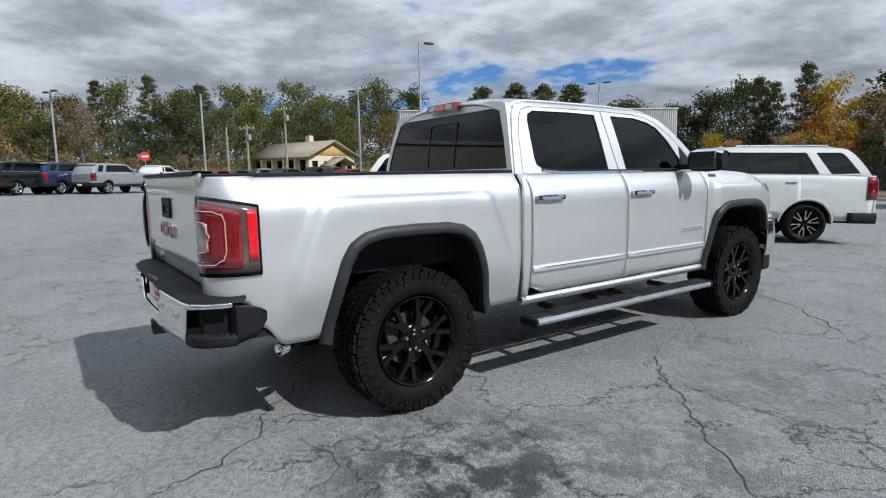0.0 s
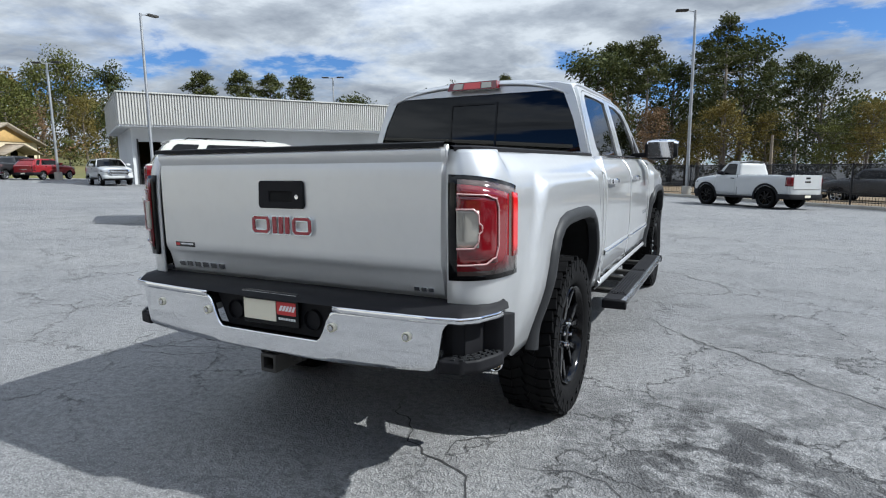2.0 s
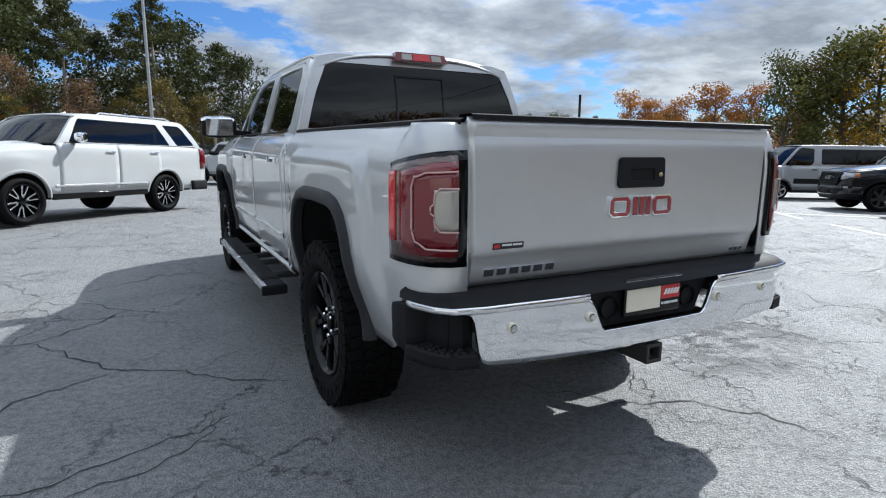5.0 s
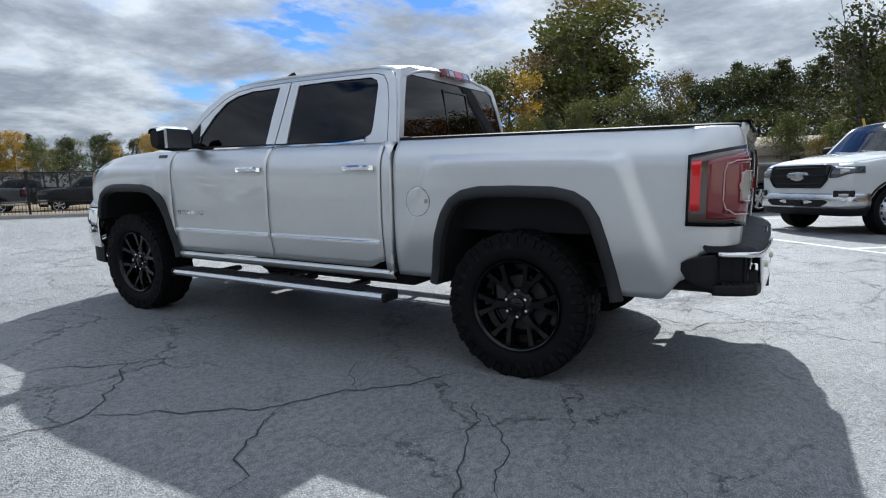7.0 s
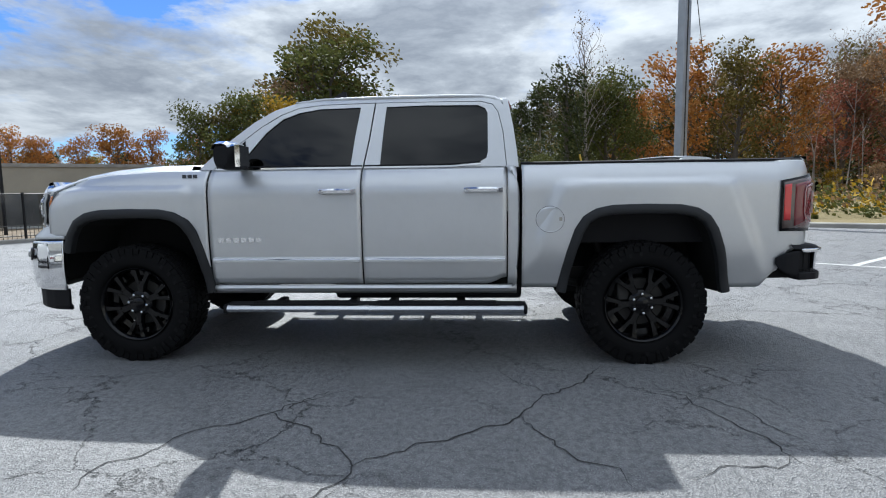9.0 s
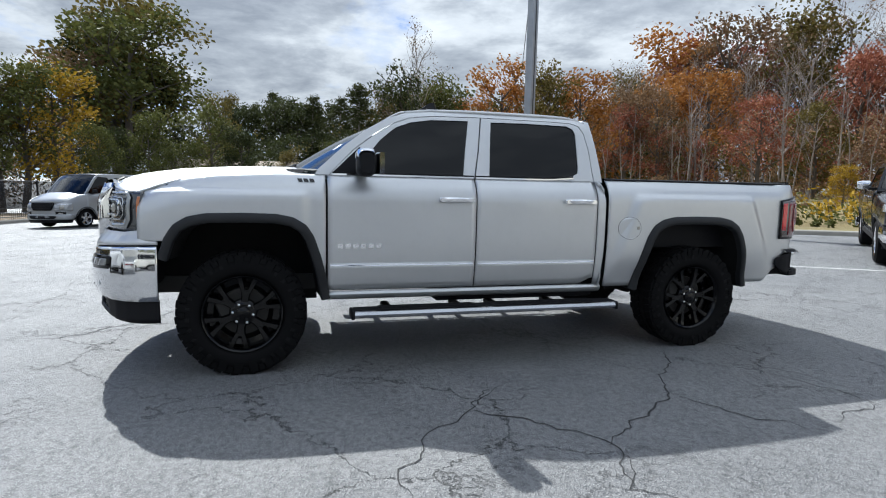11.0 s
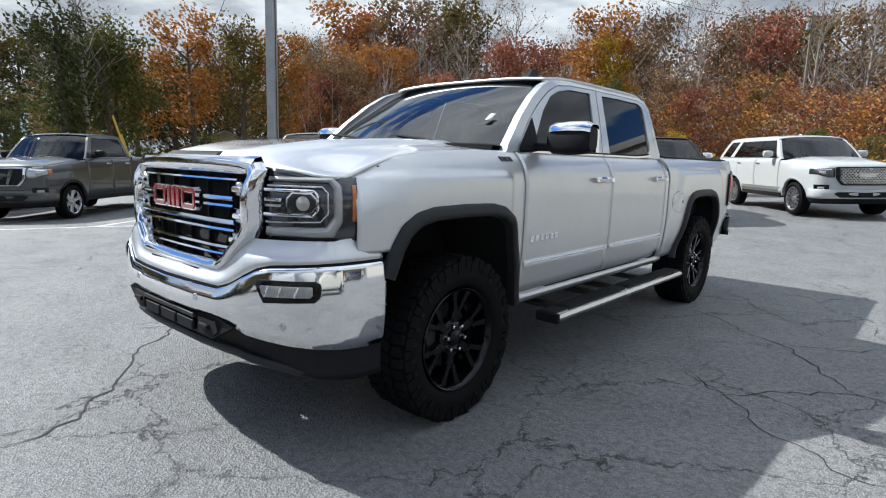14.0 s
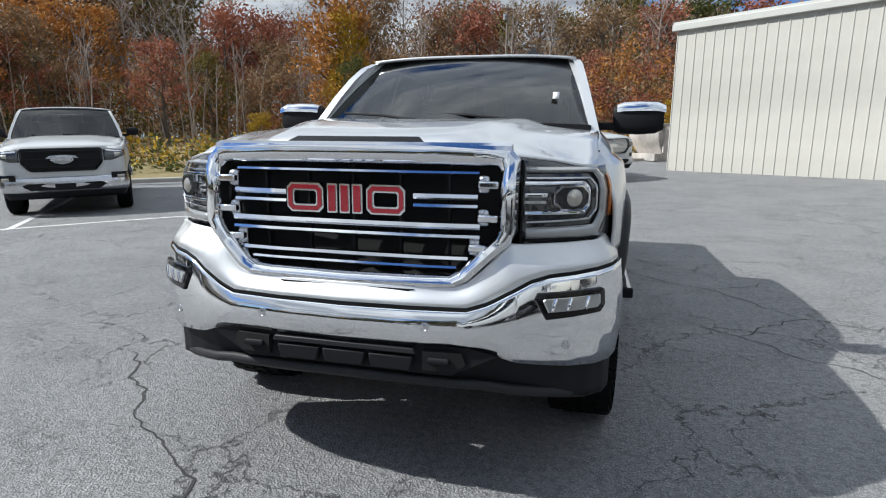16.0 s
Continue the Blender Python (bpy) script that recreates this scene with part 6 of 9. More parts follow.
        if strip is not None and fine:
            zs_ = sill + 0.15
            put(Shape().grid([[(hw + off(hw, y, z, belt) + o, y, z) for y in spread(yb + wr + 0.14, ya - wr - 0.16, 10)] for o, z in ((0.003, zs_), (0.014, zs_ + 0.006), (0.013, zs_ + 0.03), (0.003, zs_ + 0.036))]), "door_strip", strip)
        if kind == "van":
            put(Shape().box(hw - 0.012, hw + 0.012, yb - 0.6, ya - wr - 0.12, 0.62, 0.82), "side_moulding", trim, bevel=0.008 if fine else 0)
        if truck_bed and fine:
            put(Shape().box(hw - 0.02, hw - 0.004, y_cb - 0.012, y_cb + 0.004, sill + 0.05, rail), "bed_gap", DARK)
        if amber:
            pl = [(lerp(side_at, y), y) for y in spread(ya + wr + 0.17, ya + wr + 0.09, 3)]
            put(ribbon(pl, lambda x, y: wr + 0.20, lambda x, y: wr + 0.28, 3, lambda x, y, z, zt: off(x, y, z, top(x, y)) + 0.006), "side_marker", AMBER, thick=0.006, fix=False)
        trim_arch = flares or kind in ("van", "pickup")
        for yc in (ya, yb):
            rows = []
            R = wr + 0.085
            for a in (spread(radians(-10), radians(190), 25) if trim_arch else spread(radians(4), radians(176), 25)):
                c_, s2 = math.cos(a), math.sin(a)
                x = lerp(side_at, yc + c_ * R) + off(hw, yc + c_ * R, max(sill, wr + s2 * R), belt)
                wd, pr = (0.075, 0.045) if flares else (0.022, 0.010)
                rows.append([(x - 0.06, yc + c_ * (R - 0.012), wr + s2 * (R - 0.012)), (x + pr, yc + c_ * (R - 0.006), wr + s2 * (R - 0.006)), (x + pr * 0.9, yc + c_ * (R + wd), wr + s2 * (R + wd)), (x - 0.02, yc + c_ * (R + wd + 0.012), wr + s2 * (R + wd + 0.012))])
            put(Shape().grid(rows), "wheel_arch", trim if trim_arch else paint)
            arc = spread(0, math.pi, 13)
            g = Shape().grid([[(hw - 0.06, yc + math.cos(a) * R, wr + math.sin(a) * R), (hw * 0.5, yc + math.cos(a) * R, wr + math.sin(a) * R)] for a in arc])
            g.prism([(yc + math.cos(a) * R, wr + math.sin(a) * R) for a in arc], [], lambda u, v, d: Vector((hw * 0.5 - d, u, v)), 0.02)
            put(g, "wheel_housing", DARK)
    # roof, cambered
    rows = []
    top_line = [p for p in front_line if p[0] <= y_rf + 0.10] + [p for p in rear_line if p[1] > ht - (0.08 if kind != "sedan" else 0.05)]
    for y, z in top_line:
        rows.append([(u * (gx(z) - 0.004), y, z - 0.006 + 0.045 * (1 - abs(u) ** 2.6)) for u in spread(-1, 1, 15)])
    Shape().grid(rows).put("roof", paint, V, thick=0.02, fix=False)
    # windscreen, with its black edge
    rows = []
    zt = ht - 0.06
    for f in spread(0, 1, 8):
        z = belt - 0.015 + (zt - belt + 0.015) * f
        y = lerp(y_front, z)
        rows.append([(u * (gx(z) - 0.045), y + (0.235 - 0.13 * f) * (1 - u * u) - 0.012, z + 0.03 * (1 - u * u) * (f > 0.5) * (f - 0.5) * 2) for u in spread(-1, 1, 13)])
    Shape().grid(rows[::-1]).put("windscreen", CAR_SCREEN, V, fix=False)
    Shape().grid([[tuple(Vector(p) + Vector((0, 0.006, 0.003))) for p in rows[0]], [tuple(Vector(p) * 0.85 + Vector(q) * 0.15 + Vector((0, 0.008, 0.004))) for p, q in zip(rows[0], rows[1])]]).put("cowl", PLASTIC, V)
    Shape().box(-wt_ + 0.08, wt_ - 0.08, y_ws - 0.75, y_ws - 0.12, belt - 0.2, belt - 0.05).put("dashboard", SEAT, V, bevel=0.03 if fine else 0)
    if fine:
        for x in (-0.4, 0.4):
            g = Shape().cbox((x, y_a - 1.0, belt + 0.02), (0.50, 0.16, 0.62))
            g.cbox((x, y_a - 1.03, belt + 0.40), (0.28, 0.11, 0.20))
            g.put("seat", SEAT, V, bevel=0.05)
        Shape().cbox((0, y_rf + 0.12, ht - 0.16), (0.22, 0.03, 0.06)).put("interior_mirror", PLASTIC, V, bevel=0.01)
        for x0, x1 in ((-0.50, 0.05), (0.08, 0.60)):
            Shape().tube([(x0, y_ws + 0.0, belt + 0.015), (x1, y_ws - 0.06, belt + 0.055)], 0.009, 5).put("wiper", PLASTIC, V)
    Shape().box(-wt_ + 0.1, wt_ - 0.1, y_cb + 0.1, y_ws - 0.1, belt - 0.5, belt - 0.45).put("cabin_floor", SEAT, V)
    # rear of the cab and its glass
    rows, win = [], []
    zb = belt - 0.03
    zt_r = ht - (0.06 if kind != "sedan" else 0.02)
    for f in spread(0, 1, 8):
        z = zb + (zt_r - zb) * f
        y = lerp(y_rear, z)
        rows.append([(u * (gx(z) - 0.02), y - 0.05 * (1 - u * u) - 0.004, z) for u in spread(1, -1, 11)])
        if 0.1 < f < 0.95:
            win.append([(u * (gx(z) - (0.09 if truck_bed else 0.06)), y - 0.05 * (1 - u * u * 0.9) - 0.012, z) for u in spread(1, -1, 11)])
    Shape().grid(rows).put("back_panel", paint, V, thick=0.015, fix=False)
    Shape().grid(win[::-1]).put("back_window", CAR_GLASS, V, thick=0.004, fix=False)
    Shape().box(-wt_ + 0.15, wt_ - 0.15, lerp(y_rear, belt) + 0.08, lerp(y_rear, belt) + 0.12, belt - 0.4, belt + 0.1).put("parcel_shelf", SEAT, V)
    if truck_bed:
        s = Shape()
        s.box(-hw + 0.16, hw - 0.16, yR + 0.06, y_cb - 0.02, belt - 0.45, belt - 0.43)
        for q in (-1, 1):
            s.box(q * (hw - 0.16), q * (hw - 0.07), yR + 0.06, y_cb - 0.02, belt - 0.45, rail + 0.006)
        s.box(-hw + 0.1, hw - 0.1, y_cb - 0.06, y_cb - 0.02, belt - 0.45, rail)
        s.put("bed_liner", PLASTIC, V)
        Shape().box(-hw + 0.17, hw - 0.17, yR - 0.014, yR + 0.05, belt - 0.53, rail + 0.01).put("tailgate", paint, V, bevel=0.012)
        Shape().box(-0.12, 0.12, yR - 0.022, yR - 0.01, belt - 0.12, belt - 0.05).put("tailgate_handle", PLASTIC, V)
        Shape().box(-0.17, 0.17, yR - 0.019, yR - 0.012, belt - 0.27, belt - 0.20).put("tailgate_badge", badge or SATIN, V)
    elif kind == "sedan":
        rows = []
        for f in spread(0, 1, 6):
            y = y_cb + 0.04 + (yR + 0.03 - y_cb) * f
            z = top(0, min(y, y_cb - 0.01))
            rows.append([(u * (hw - 0.10), y, z - 0.004 + 0.035 * (1 - f * f * 0.6) * (1 - u * u)) for u in spread(1, -1, 11)])
        Shape().grid(rows[::-1]).put("boot_lid", paint, V, fix=False, thick=0.01)
        Shape().box(-0.36, 0.36, yR - 0.012, yR + 0.0, belt * 0.72, belt * 0.76).put("boot_trim", bright, V)
    else:
        Shape().box(-hw + 0.22, hw - 0.22, yR - 0.008, yR + 0.02, sill + 0.22, belt - 0.06).put("tailgate", paint, V, bevel=0.02)
        Shape().box(-0.35, 0.35, yR - 0.014, yR - 0.004, belt - 0.36, belt - 0.33).put("tailgate_trim", bright, V)
    # grille
    gz1, gz0 = hood_f - 0.035, hood_f - {"sedan": 0.20, "van": 0.34}.get(kind, 0.44)
    gw = hw * {"van": 0.50, "sedan": 0.5}.get(kind, 0.60)
    gp = rounded([(-gw * 0.80, gz0), (gw * 0.80, gz0), (gw, gz0 + 0.15), (gw, gz1), (-gw, gz1), (-gw, gz0 + 0.15)], 0.05)
    gi = [(x * 0.93, gz0 + 0.03 + (z - gz0) * (gz1 - gz0 - 0.055) / (gz1 - gz0)) for x, z in gp]
    gy = lambda u, v: yF + 0.030 - 0.07 * (u / hw) ** 2 - 0.05 * smooth(hood_f - 0.2, hood_f, v)
    gpl = lambda u, v, d: Vector((u, gy(u, v) - d, v))
    Shape().prism(gp, [gi], gpl, 0.06).put("grille_frame", bright if grille not in ("black", "dark_mesh") else GLOSS_BLACK, V, bevel=0.008 if fine else 0)
    Shape().prism(gi, [], lambda u, v, d: gpl(u, v, d + 0.012), 0.05).put("grille", DARK, V)
    if grille in ("mesh", "dark_mesh") and fine:
        a = Shape()
        nx_, nz_ = 16, 9
        for i in range(nx_):
            for j in range(nz_):
                x, z = (i + 0.5 * (j % 2) - nx_ / 2 + 0.25) * (1.84 * gw / nx_), gz0 + 0.045 + j * (gz1 - gz0 - 0.07) / nz_ + 0.012
                if abs(x) < gw * 0.88 - max(0, (gz0 + 0.13 - z)) * 0.9:
                    for q in (-1, 1):
                        a.box(-0.044, 0.044, -0.008, 0.004, -0.0045, 0.0045, Matrix.Translation((x, gy(x, z) - 0.006, z)) @ pose(0, 0, 0, 0, q * 36, 0))
        a.put("grille_mesh", CHROME if grille == "mesh" else SATIN, V)
    elif grille == "vee":
        for q in (-1, 1):
            Shape().prism([(q * gw * 0.34, gz0 + 0.03), (q * gw * 0.44, gz0 + 0.03), (q * gw * 0.62, gz1 - 0.02), (q * gw * 0.46, gz1 - 0.02)], [], gpl, 0.03).put("grille_bar", bright, V)
        Shape().lathe([(-0.01, 0.075), (0.012, 0.072), (0.012, 0.052), (-0.01, 0.050)], 20, "y").moved(pose(0, gy(0, 1.0), (gz0 + gz1) / 2)).put("emblem", bright, V)
    else:
        nb = {"bars": 4, "black": 3}.get(grille, 3)
        for i in range(nb):
            z = gz0 + 0.075 + i * (gz1 - gz0 - 0.13) / (nb - 1)
            g = Shape().grid([[(x, gy(x, z) + o, z + v) for x in spread(-gw * 0.9 + (0.07 if i == 0 else 0), gw * 0.9 - (0.07 if i == 0 else 0), 9)] for o, v in ((-0.03, -0.016), (-0.004, -0.014), (0.0, 0.004), (-0.006, 0.015), (-0.03, 0.016))])
            g.put("grille_bar", bright if grille == "bars" else PLASTIC, V)
    if badge and grille != "vee":
        c = (gz0 + gz1) / 2 + 0.02
        Shape().prism(rounded([(-0.17, c - 0.04), (0.17, c - 0.04), (0.17, c + 0.04), (-0.17, c + 0.04)], 0.012), [], lambda u, v, d: gpl(u, v, d) + Vector((0, 0.012, 0)), 0.03).put("emblem", badge, V)
    # lamps
    hlm = lamps or HEAD_CLEAR
    fr = sorted([(x, y) for x, y in front if x > 0] + [(x, y) for x, y in right[:3]])
    lamp_line = [(gw + 0.015, lerp(fr, gw + 0.015))] + [p for p in reversed(front_r) if p[0] > gw + 0.05] + [right[0], (right[1][0], right[1][1])]
    dz = {"sedan": 0.14, "van": 0.30}.get(kind, 0.21)
    for s_ in (1, -1):
        put = lambda g, nm, mt, **kw: (g if s_ > 0 else g.mirrored()).put(nm, mt, V, **kw)
        pts = spread_path(lamp_line, 14)
        xa, xb = pts[0][0], pts[-1][0]
        z1 = lambda x, y: hood_f - 0.055 - 0.02 * smooth(xa, xb, x)
        z0 = lambda x, y: hood_f - 0.055 - dz + 0.07 * smooth(xa + 0.1, xb, x) * (kind != "van")
        so = lambda o: (lambda x, y, z, zt: off(x, y, z, top(x, y)) + o)
        put(ribbon(pts, z0, z1, 6, so(0.010)), "head_lamp", hlm, thick=0.03, fix=False)
        if fine:
            put(ribbon(pts[1:10], lambda x, y: z1(x, y) - 0.045, lambda x, y: z1(x, y) - 0.022, 3, so(0.015)), "lamp_strip", CHROME, thick=0.01, fix=False)
            put(ribbon(pts[4:8], lambda x, y: z0(x, y) + 0.04, lambda x, y: z1(x, y) - 0.06, 3, so(0.015)), "lamp_projector", CLEAR_LENS, thick=0.012, fix=False)
            if amber and truck_bed:
                put(ribbon(pts[10:14], lambda x, y: z0(x, y) + 0.01, lambda x, y: z1(x, y) - 0.01, 4, so(0.014)), "turn_lens", AMBER, thick=0.01, fix=False)
            fp_ = [p for p in pts if p[0] > gw + 0.06][:8]
            put(ribbon(fp_, lambda x, y: sill + 0.14, lambda x, y: sill + 0.30, 4, so(0.032 if truck_bed else 0.012)), "fog_pocket", GLOSS_BLACK, thick=0.02, fix=False)
            put(ribbon(fp_[2:6], lambda x, y: sill + 0.19, lambda x, y: sill + 0.25, 3, so(0.040 if truck_bed else 0.02)), "fog_lamp", CLEAR_LENS, thick=0.012, fix=False)
        tz0, tz1 = {"pickup": (belt - 0.44, belt - 0.05), "single": (belt - 0.42, belt - 0.05), "van": (belt - 0.45, belt - 0.02), "sedan": (belt * 0.74, belt * 0.92)}.get(kind, (belt - 0.46, belt - 0.03))
        pts = [(rx + 0.006, yR + 0.24), (rx, yR + 0.14), (rx - 0.02, yR + 0.05), (rx - 0.09, yR + 0.005), (rx - (0.15 if kind != "sedan" else 0.42), yR)]
        put(ribbon(pts, lambda x, y: tz0, lambda x, y: tz1, 6, lambda x, y, z, zt: off(x, y, z, top(x, y)) + 0.010), "tail_lamp", RED_LENS, thick=0.02, fix=False)
    # bumpers
    bl = [p for p in loop if p[1] > yF - 0.52]
    bmat = bumper or (bright if truck_bed else paint)
    b0, b1 = sill - 0.01, sill + (0.25 if truck_bed else 0.20)
    ribbon(bl, lambda x, y: b0, lambda x, y: b1, 7, lambda x, y, z, zt: off(x, y, max(z, sill + 0.3), 9.0) + 0.012 + 0.02 * math.sin((z - b0) / (b1 - b0) * math.pi)).put("front_bumper", bmat, V, thick=0.03, fix=False)
    ribbon(bl, lambda x, y: sill - 0.13, lambda x, y: sill + 0.0, 4, lambda x, y, z, zt: -0.06 * smooth(sill + 0.0, sill - 0.13, z)).put("lower_valance", trim, V, thick=0.02, fix=False)
    if fine:
        iy = lambda u, v, d: Vector((u, yF + 0.045 - 0.09 * (u / hw) ** 2 - d, v))
        Shape().prism(rounded([(-hw * 0.62, sill + 0.10), (-hw * 0.5, sill + 0.02), (hw * 0.5, sill + 0.02), (hw * 0.62, sill + 0.10), (hw * 0.56, sill + 0.14), (-hw * 0.56, sill + 0.14)], 0.02), [], iy, 0.03).put("lower_intake", DARK, V)
        Shape().prism([(-0.155, sill + 0.04), (0.155, sill + 0.04), (0.155, sill + 0.13), (-0.155, sill + 0.13)], [], lambda u, v, d: iy(u, v, d) + Vector((0, 0.012, 0)), 0.01).put("plate_holder", trim, V)
    br = right[-5:] + back + left[:5]
    ribbon(br, lambda x, y: sill - 0.04, lambda x, y: sill + 0.17, 6, lambda x, y, z, zt: (0.05 if truck_bed else 0.012) + 0.012 * math.sin((z - sill + 0.04) / 0.21 * math.pi)).put("rear_bumper", bright if truck_bed else (paint if kind != "suv" else trim), V, thick=0.04, fix=False)
    Shape().box(-0.16, 0.16, yR - 0.075, yR - 0.06, sill + 0.03, sill + 0.13).put("number_plate", PALE, V)
    if roof_rails:
        for q in (-1, 1):
            Shape().tube([(q * (xt - 0.06), y_rf - 0.45, ht + 0.0), (q * (xt - 0.06), y_rf - 0.52, ht + 0.05), (q * (xt - 0.06), y_end + 0.40, ht + 0.055), (q * (xt - 0.06), y_end + 0.3, ht)], 0.016, 6).put("roof_rail", bright, V)
        for yy in (y_rf - 0.75, y_end + 0.8):
            Shape().box(-xt + 0.05, xt - 0.05, yy - 0.03, yy + 0.03, ht + 0.052, ht + 0.075).put("roof_bar", PLASTIC, V, bevel=0.008)
    if kind == "suv":
        g = Shape().grid([[(x, y_end + dy, ht + z - 0.03 * (x / xt) ** 2) for x in spread(-xt + 0.05, xt - 0.05, 9)] for dy, z in ((0.20, 0.032), (0.02, 0.012), (-0.13, -0.030), (-0.12, -0.055), (0.02, -0.06))])
        g.put("roof_spoiler", paint, V)
    if fine and kind != "van":
        g = Shape().add([(-0.04, y_rf - 0.28, ht + 0.035), (0.04, y_rf - 0.28, ht + 0.035), (0.03, y_rf - 0.46, ht + 0.04), (-0.03, y_rf - 0.46, ht + 0.04), (0, y_rf - 0.44, ht + 0.095)], [(0, 1, 4), (1, 2, 4), (2, 3, 4), (3, 0, 4)])
        g.put("roof_antenna", paint if kind == "suv" else trim, V)
    # wheels
    wheel = road_wheel(wr, 0.26 if wr > 0.36 else 0.22, wr * 0.68, spokes, rim or RIM_SILVER, lugs, wheel_style)
    wheel.parent = V
    xw = hw - 0.15
    wheel.matrix_basis = pose(xw, ya, wr)
    for x, y, t in ((xw, yb, 0), (-xw, ya, 180), (-xw, yb, 180)):
        copy_thing(wheel, pose(x, y, wr, 0, 0, t) @ pose(0, 0, 0, 17))
    return V


def stand(x, y, hx, hy, side, L, W, fo):
    """Pose for a vehicle whose front wheel on that side stands at (x, y), nose along (hx, hy)."""
    k = math.hypot(hx, hy)
    hx, hy = hx / k, hy / k
    rx, ry = hy, -hx
    ya = L / 2 - fo
    cx, cy = x - hx * ya - rx * side * (W / 2 - 0.03), y - hy * ya - ry * side * (W / 2 - 0.03)
    nx = (ground_z(cx + 1, cy) - ground_z(cx - 1, cy)) / 2
    ny = (ground_z(cx, cy + 1) - ground_z(cx, cy - 1)) / 2
    up = Vector((-nx, -ny, 1)).normalized()
    f = Vector((hx, hy, 0))
    f = (f - up * f.dot(up)).normalized()
    r = f.cross(up)
    m = Matrix((r, f, up)).transposed().to_4x4()
    m.translation = (cx, cy, ground_z(cx, cy))
    return m


def place_vehicles():
    SUV = dict(L=5.35, W=2.06, H=1.92, wb=3.07, fo=0.98, wr=0.40)
    PU = dict(L=5.85, W=2.04, H=1.90, wb=3.70, fo=0.98, wr=0.405)
    q = lambda d, *a: stand(*a, d["L"], d["W"], d["fo"])
    parked_vehicle("suv", "suv", "white full-size suv with black and silver split-spoke wheels", "suv", WHITE, q(SUV, -3.44, 6.55, -.70, -.715, -1), grille="mesh", spokes=6, wheel_style="split", roof_rails=True, badge=SATIN, lamps=LAMP_DARK, strip=CHROME, mirror=CHROME, amber=True, sills=GLOSS_BLACK, **SUV)
    parked_vehicle("suv", "suv", "cream-white full-size suv with multi-spoke silver wheels", "suv", CREAM, q(SUV, -7.05, 6.8, .58, .81, 1), grille="bars", spokes=11, wheel_style="pair", roof_rails=True, bright=GLOSS_BLACK, sills=GLOSS_BLACK, **SUV)
    REG = dict(L=6.1, W=2.06, H=2.02, wb=3.85, fo=1.0, wr=0.425)
    parked_vehicle("pickup", "pickup_truck", "white crew-cab pickup truck with a black grille and steel wheels", "pickup truck", WHITE, q(REG, 8.1, -4.9, -.68, .73, -1), grille="black", spokes=10, wheel_style="steel", badge=SATIN, lamps=LAMP_DARK, bumper=SATIN, mirror=PLASTIC, **REG)
    parked_vehicle("pickup", "pickup_truck", "black crew-cab pickup truck with a chrome grille, bumper and wheels", "pickup truck", BLACK_PAINT, q(PU, 2.75, -8.86, -.66, .75, 1), grille="bars", spokes=6, rim=CHROME, badge=EMBLEM_RED, mirror=CHROME, **PU)
    parked_vehicle("suv", "suv", "white luxury suv with a dark mesh grille and slim lamps", "suv", WHITE, q(SUV, 0.0, -11.75, -.63, .78, 1), grille="dark_mesh", spokes=12, wheel_style="pair", badge=SATIN, lamps=LAMP_DARK, strip=CHROME, sills=GLOSS_BLACK, amber=False, **SUV)
    TI = dict(L=5.75, W=2.03, H=2.0, wb=3.55, fo=0.98, wr=0.40)
    parked_vehicle("pickup", "pickup_truck", "charcoal grey crew-cab pickup truck with silver wheels", "pickup truck", TITAN_GREY, q(TI, 12.3, -0.2, -.67, .74, -1), grille="vee", spokes=6, badge=SATIN, bumper=TITAN_GREY, amber=True, mirror=PLASTIC, **TI)
    parked_vehicle("pickup", "pickup_truck", "black pickup truck with a black grille", "pickup truck", BLACK_PAINT, q(PU, 16.8, 3.85, -.78, .62, -1), grille="black", spokes=6, rim=STEEL, bright=PLASTIC, badge=SATIN, bumper=BLACK_PAINT, amber=True, **PU)
    SED = dict(L=4.8, W=1.84, H=1.47, wb=2.8, fo=0.92, wr=0.33)
    parked_vehicle("sedan", "sedan", "dark grey sedan parked between pickup trucks", "sedan", CHARCOAL, q(SED, 17.0, -0.8, .72, -.69, 1), spokes=8, bright=SATIN, **SED)
    VAN = dict(L=6.6, W=2.06, H=2.12, wb=3.75, fo=1.02, wr=0.35)
    parked_vehicle("van", "passenger_van", "silver-grey passenger van with dark windows and black mouldings", "van", VAN_SILVER, q(VAN, 20.2, 8.9, -.86, .50, -1), grille="black", spokes=5, bright=PLASTIC, mirror=PLASTIC, **VAN)
    LIFT = dict(L=5.1, W=1.95, H=1.98, wb=3.1, fo=0.9, wr=0.44)
    parked_vehicle("single", "pickup_truck", "lifted white single-cab pickup truck with black flares", "pickup truck", WHITE, q(LIFT, .6, 24.4, -.75, .66, -1), grille="black", spokes=8, rim=GLOSS_BLACK, bright=PLASTIC, flares=True, lugs=36, mirror=PLASTIC, **LIFT)
    parked_vehicle("pickup", "pickup_truck", "white pickup truck seen from behind", "pickup truck", WHITE, q(PU, -4.9, 33.0, -.35, .93, 1), grille="bars", fine=False, **PU)
    # beyond the cream suv: a blue-grey pickup, a white sedan, a dark one
    parked_vehicle("pickup", "pickup_truck", "blue-grey crew-cab pickup truck", "pickup truck", BLUE_GREY, q(PU, -7.7, 11.4, -.55, -.83, -1), grille="bars", badge=SATIN, amber=True, **PU)
    parked_vehicle("pickup", "pickup_truck", "dark blue-grey pickup truck", "pickup truck", CHARCOAL, q(PU, -9.6, 14.2, -.55, -.83, -1), grille="bars", badge=SATIN, **PU)
    parked_vehicle("sedan", "sedan", "white sedan with red tail lamps", "sedan", WHITE, q(SED, -4.2, 10.85, .6, .80, 1), spokes=8, **SED)
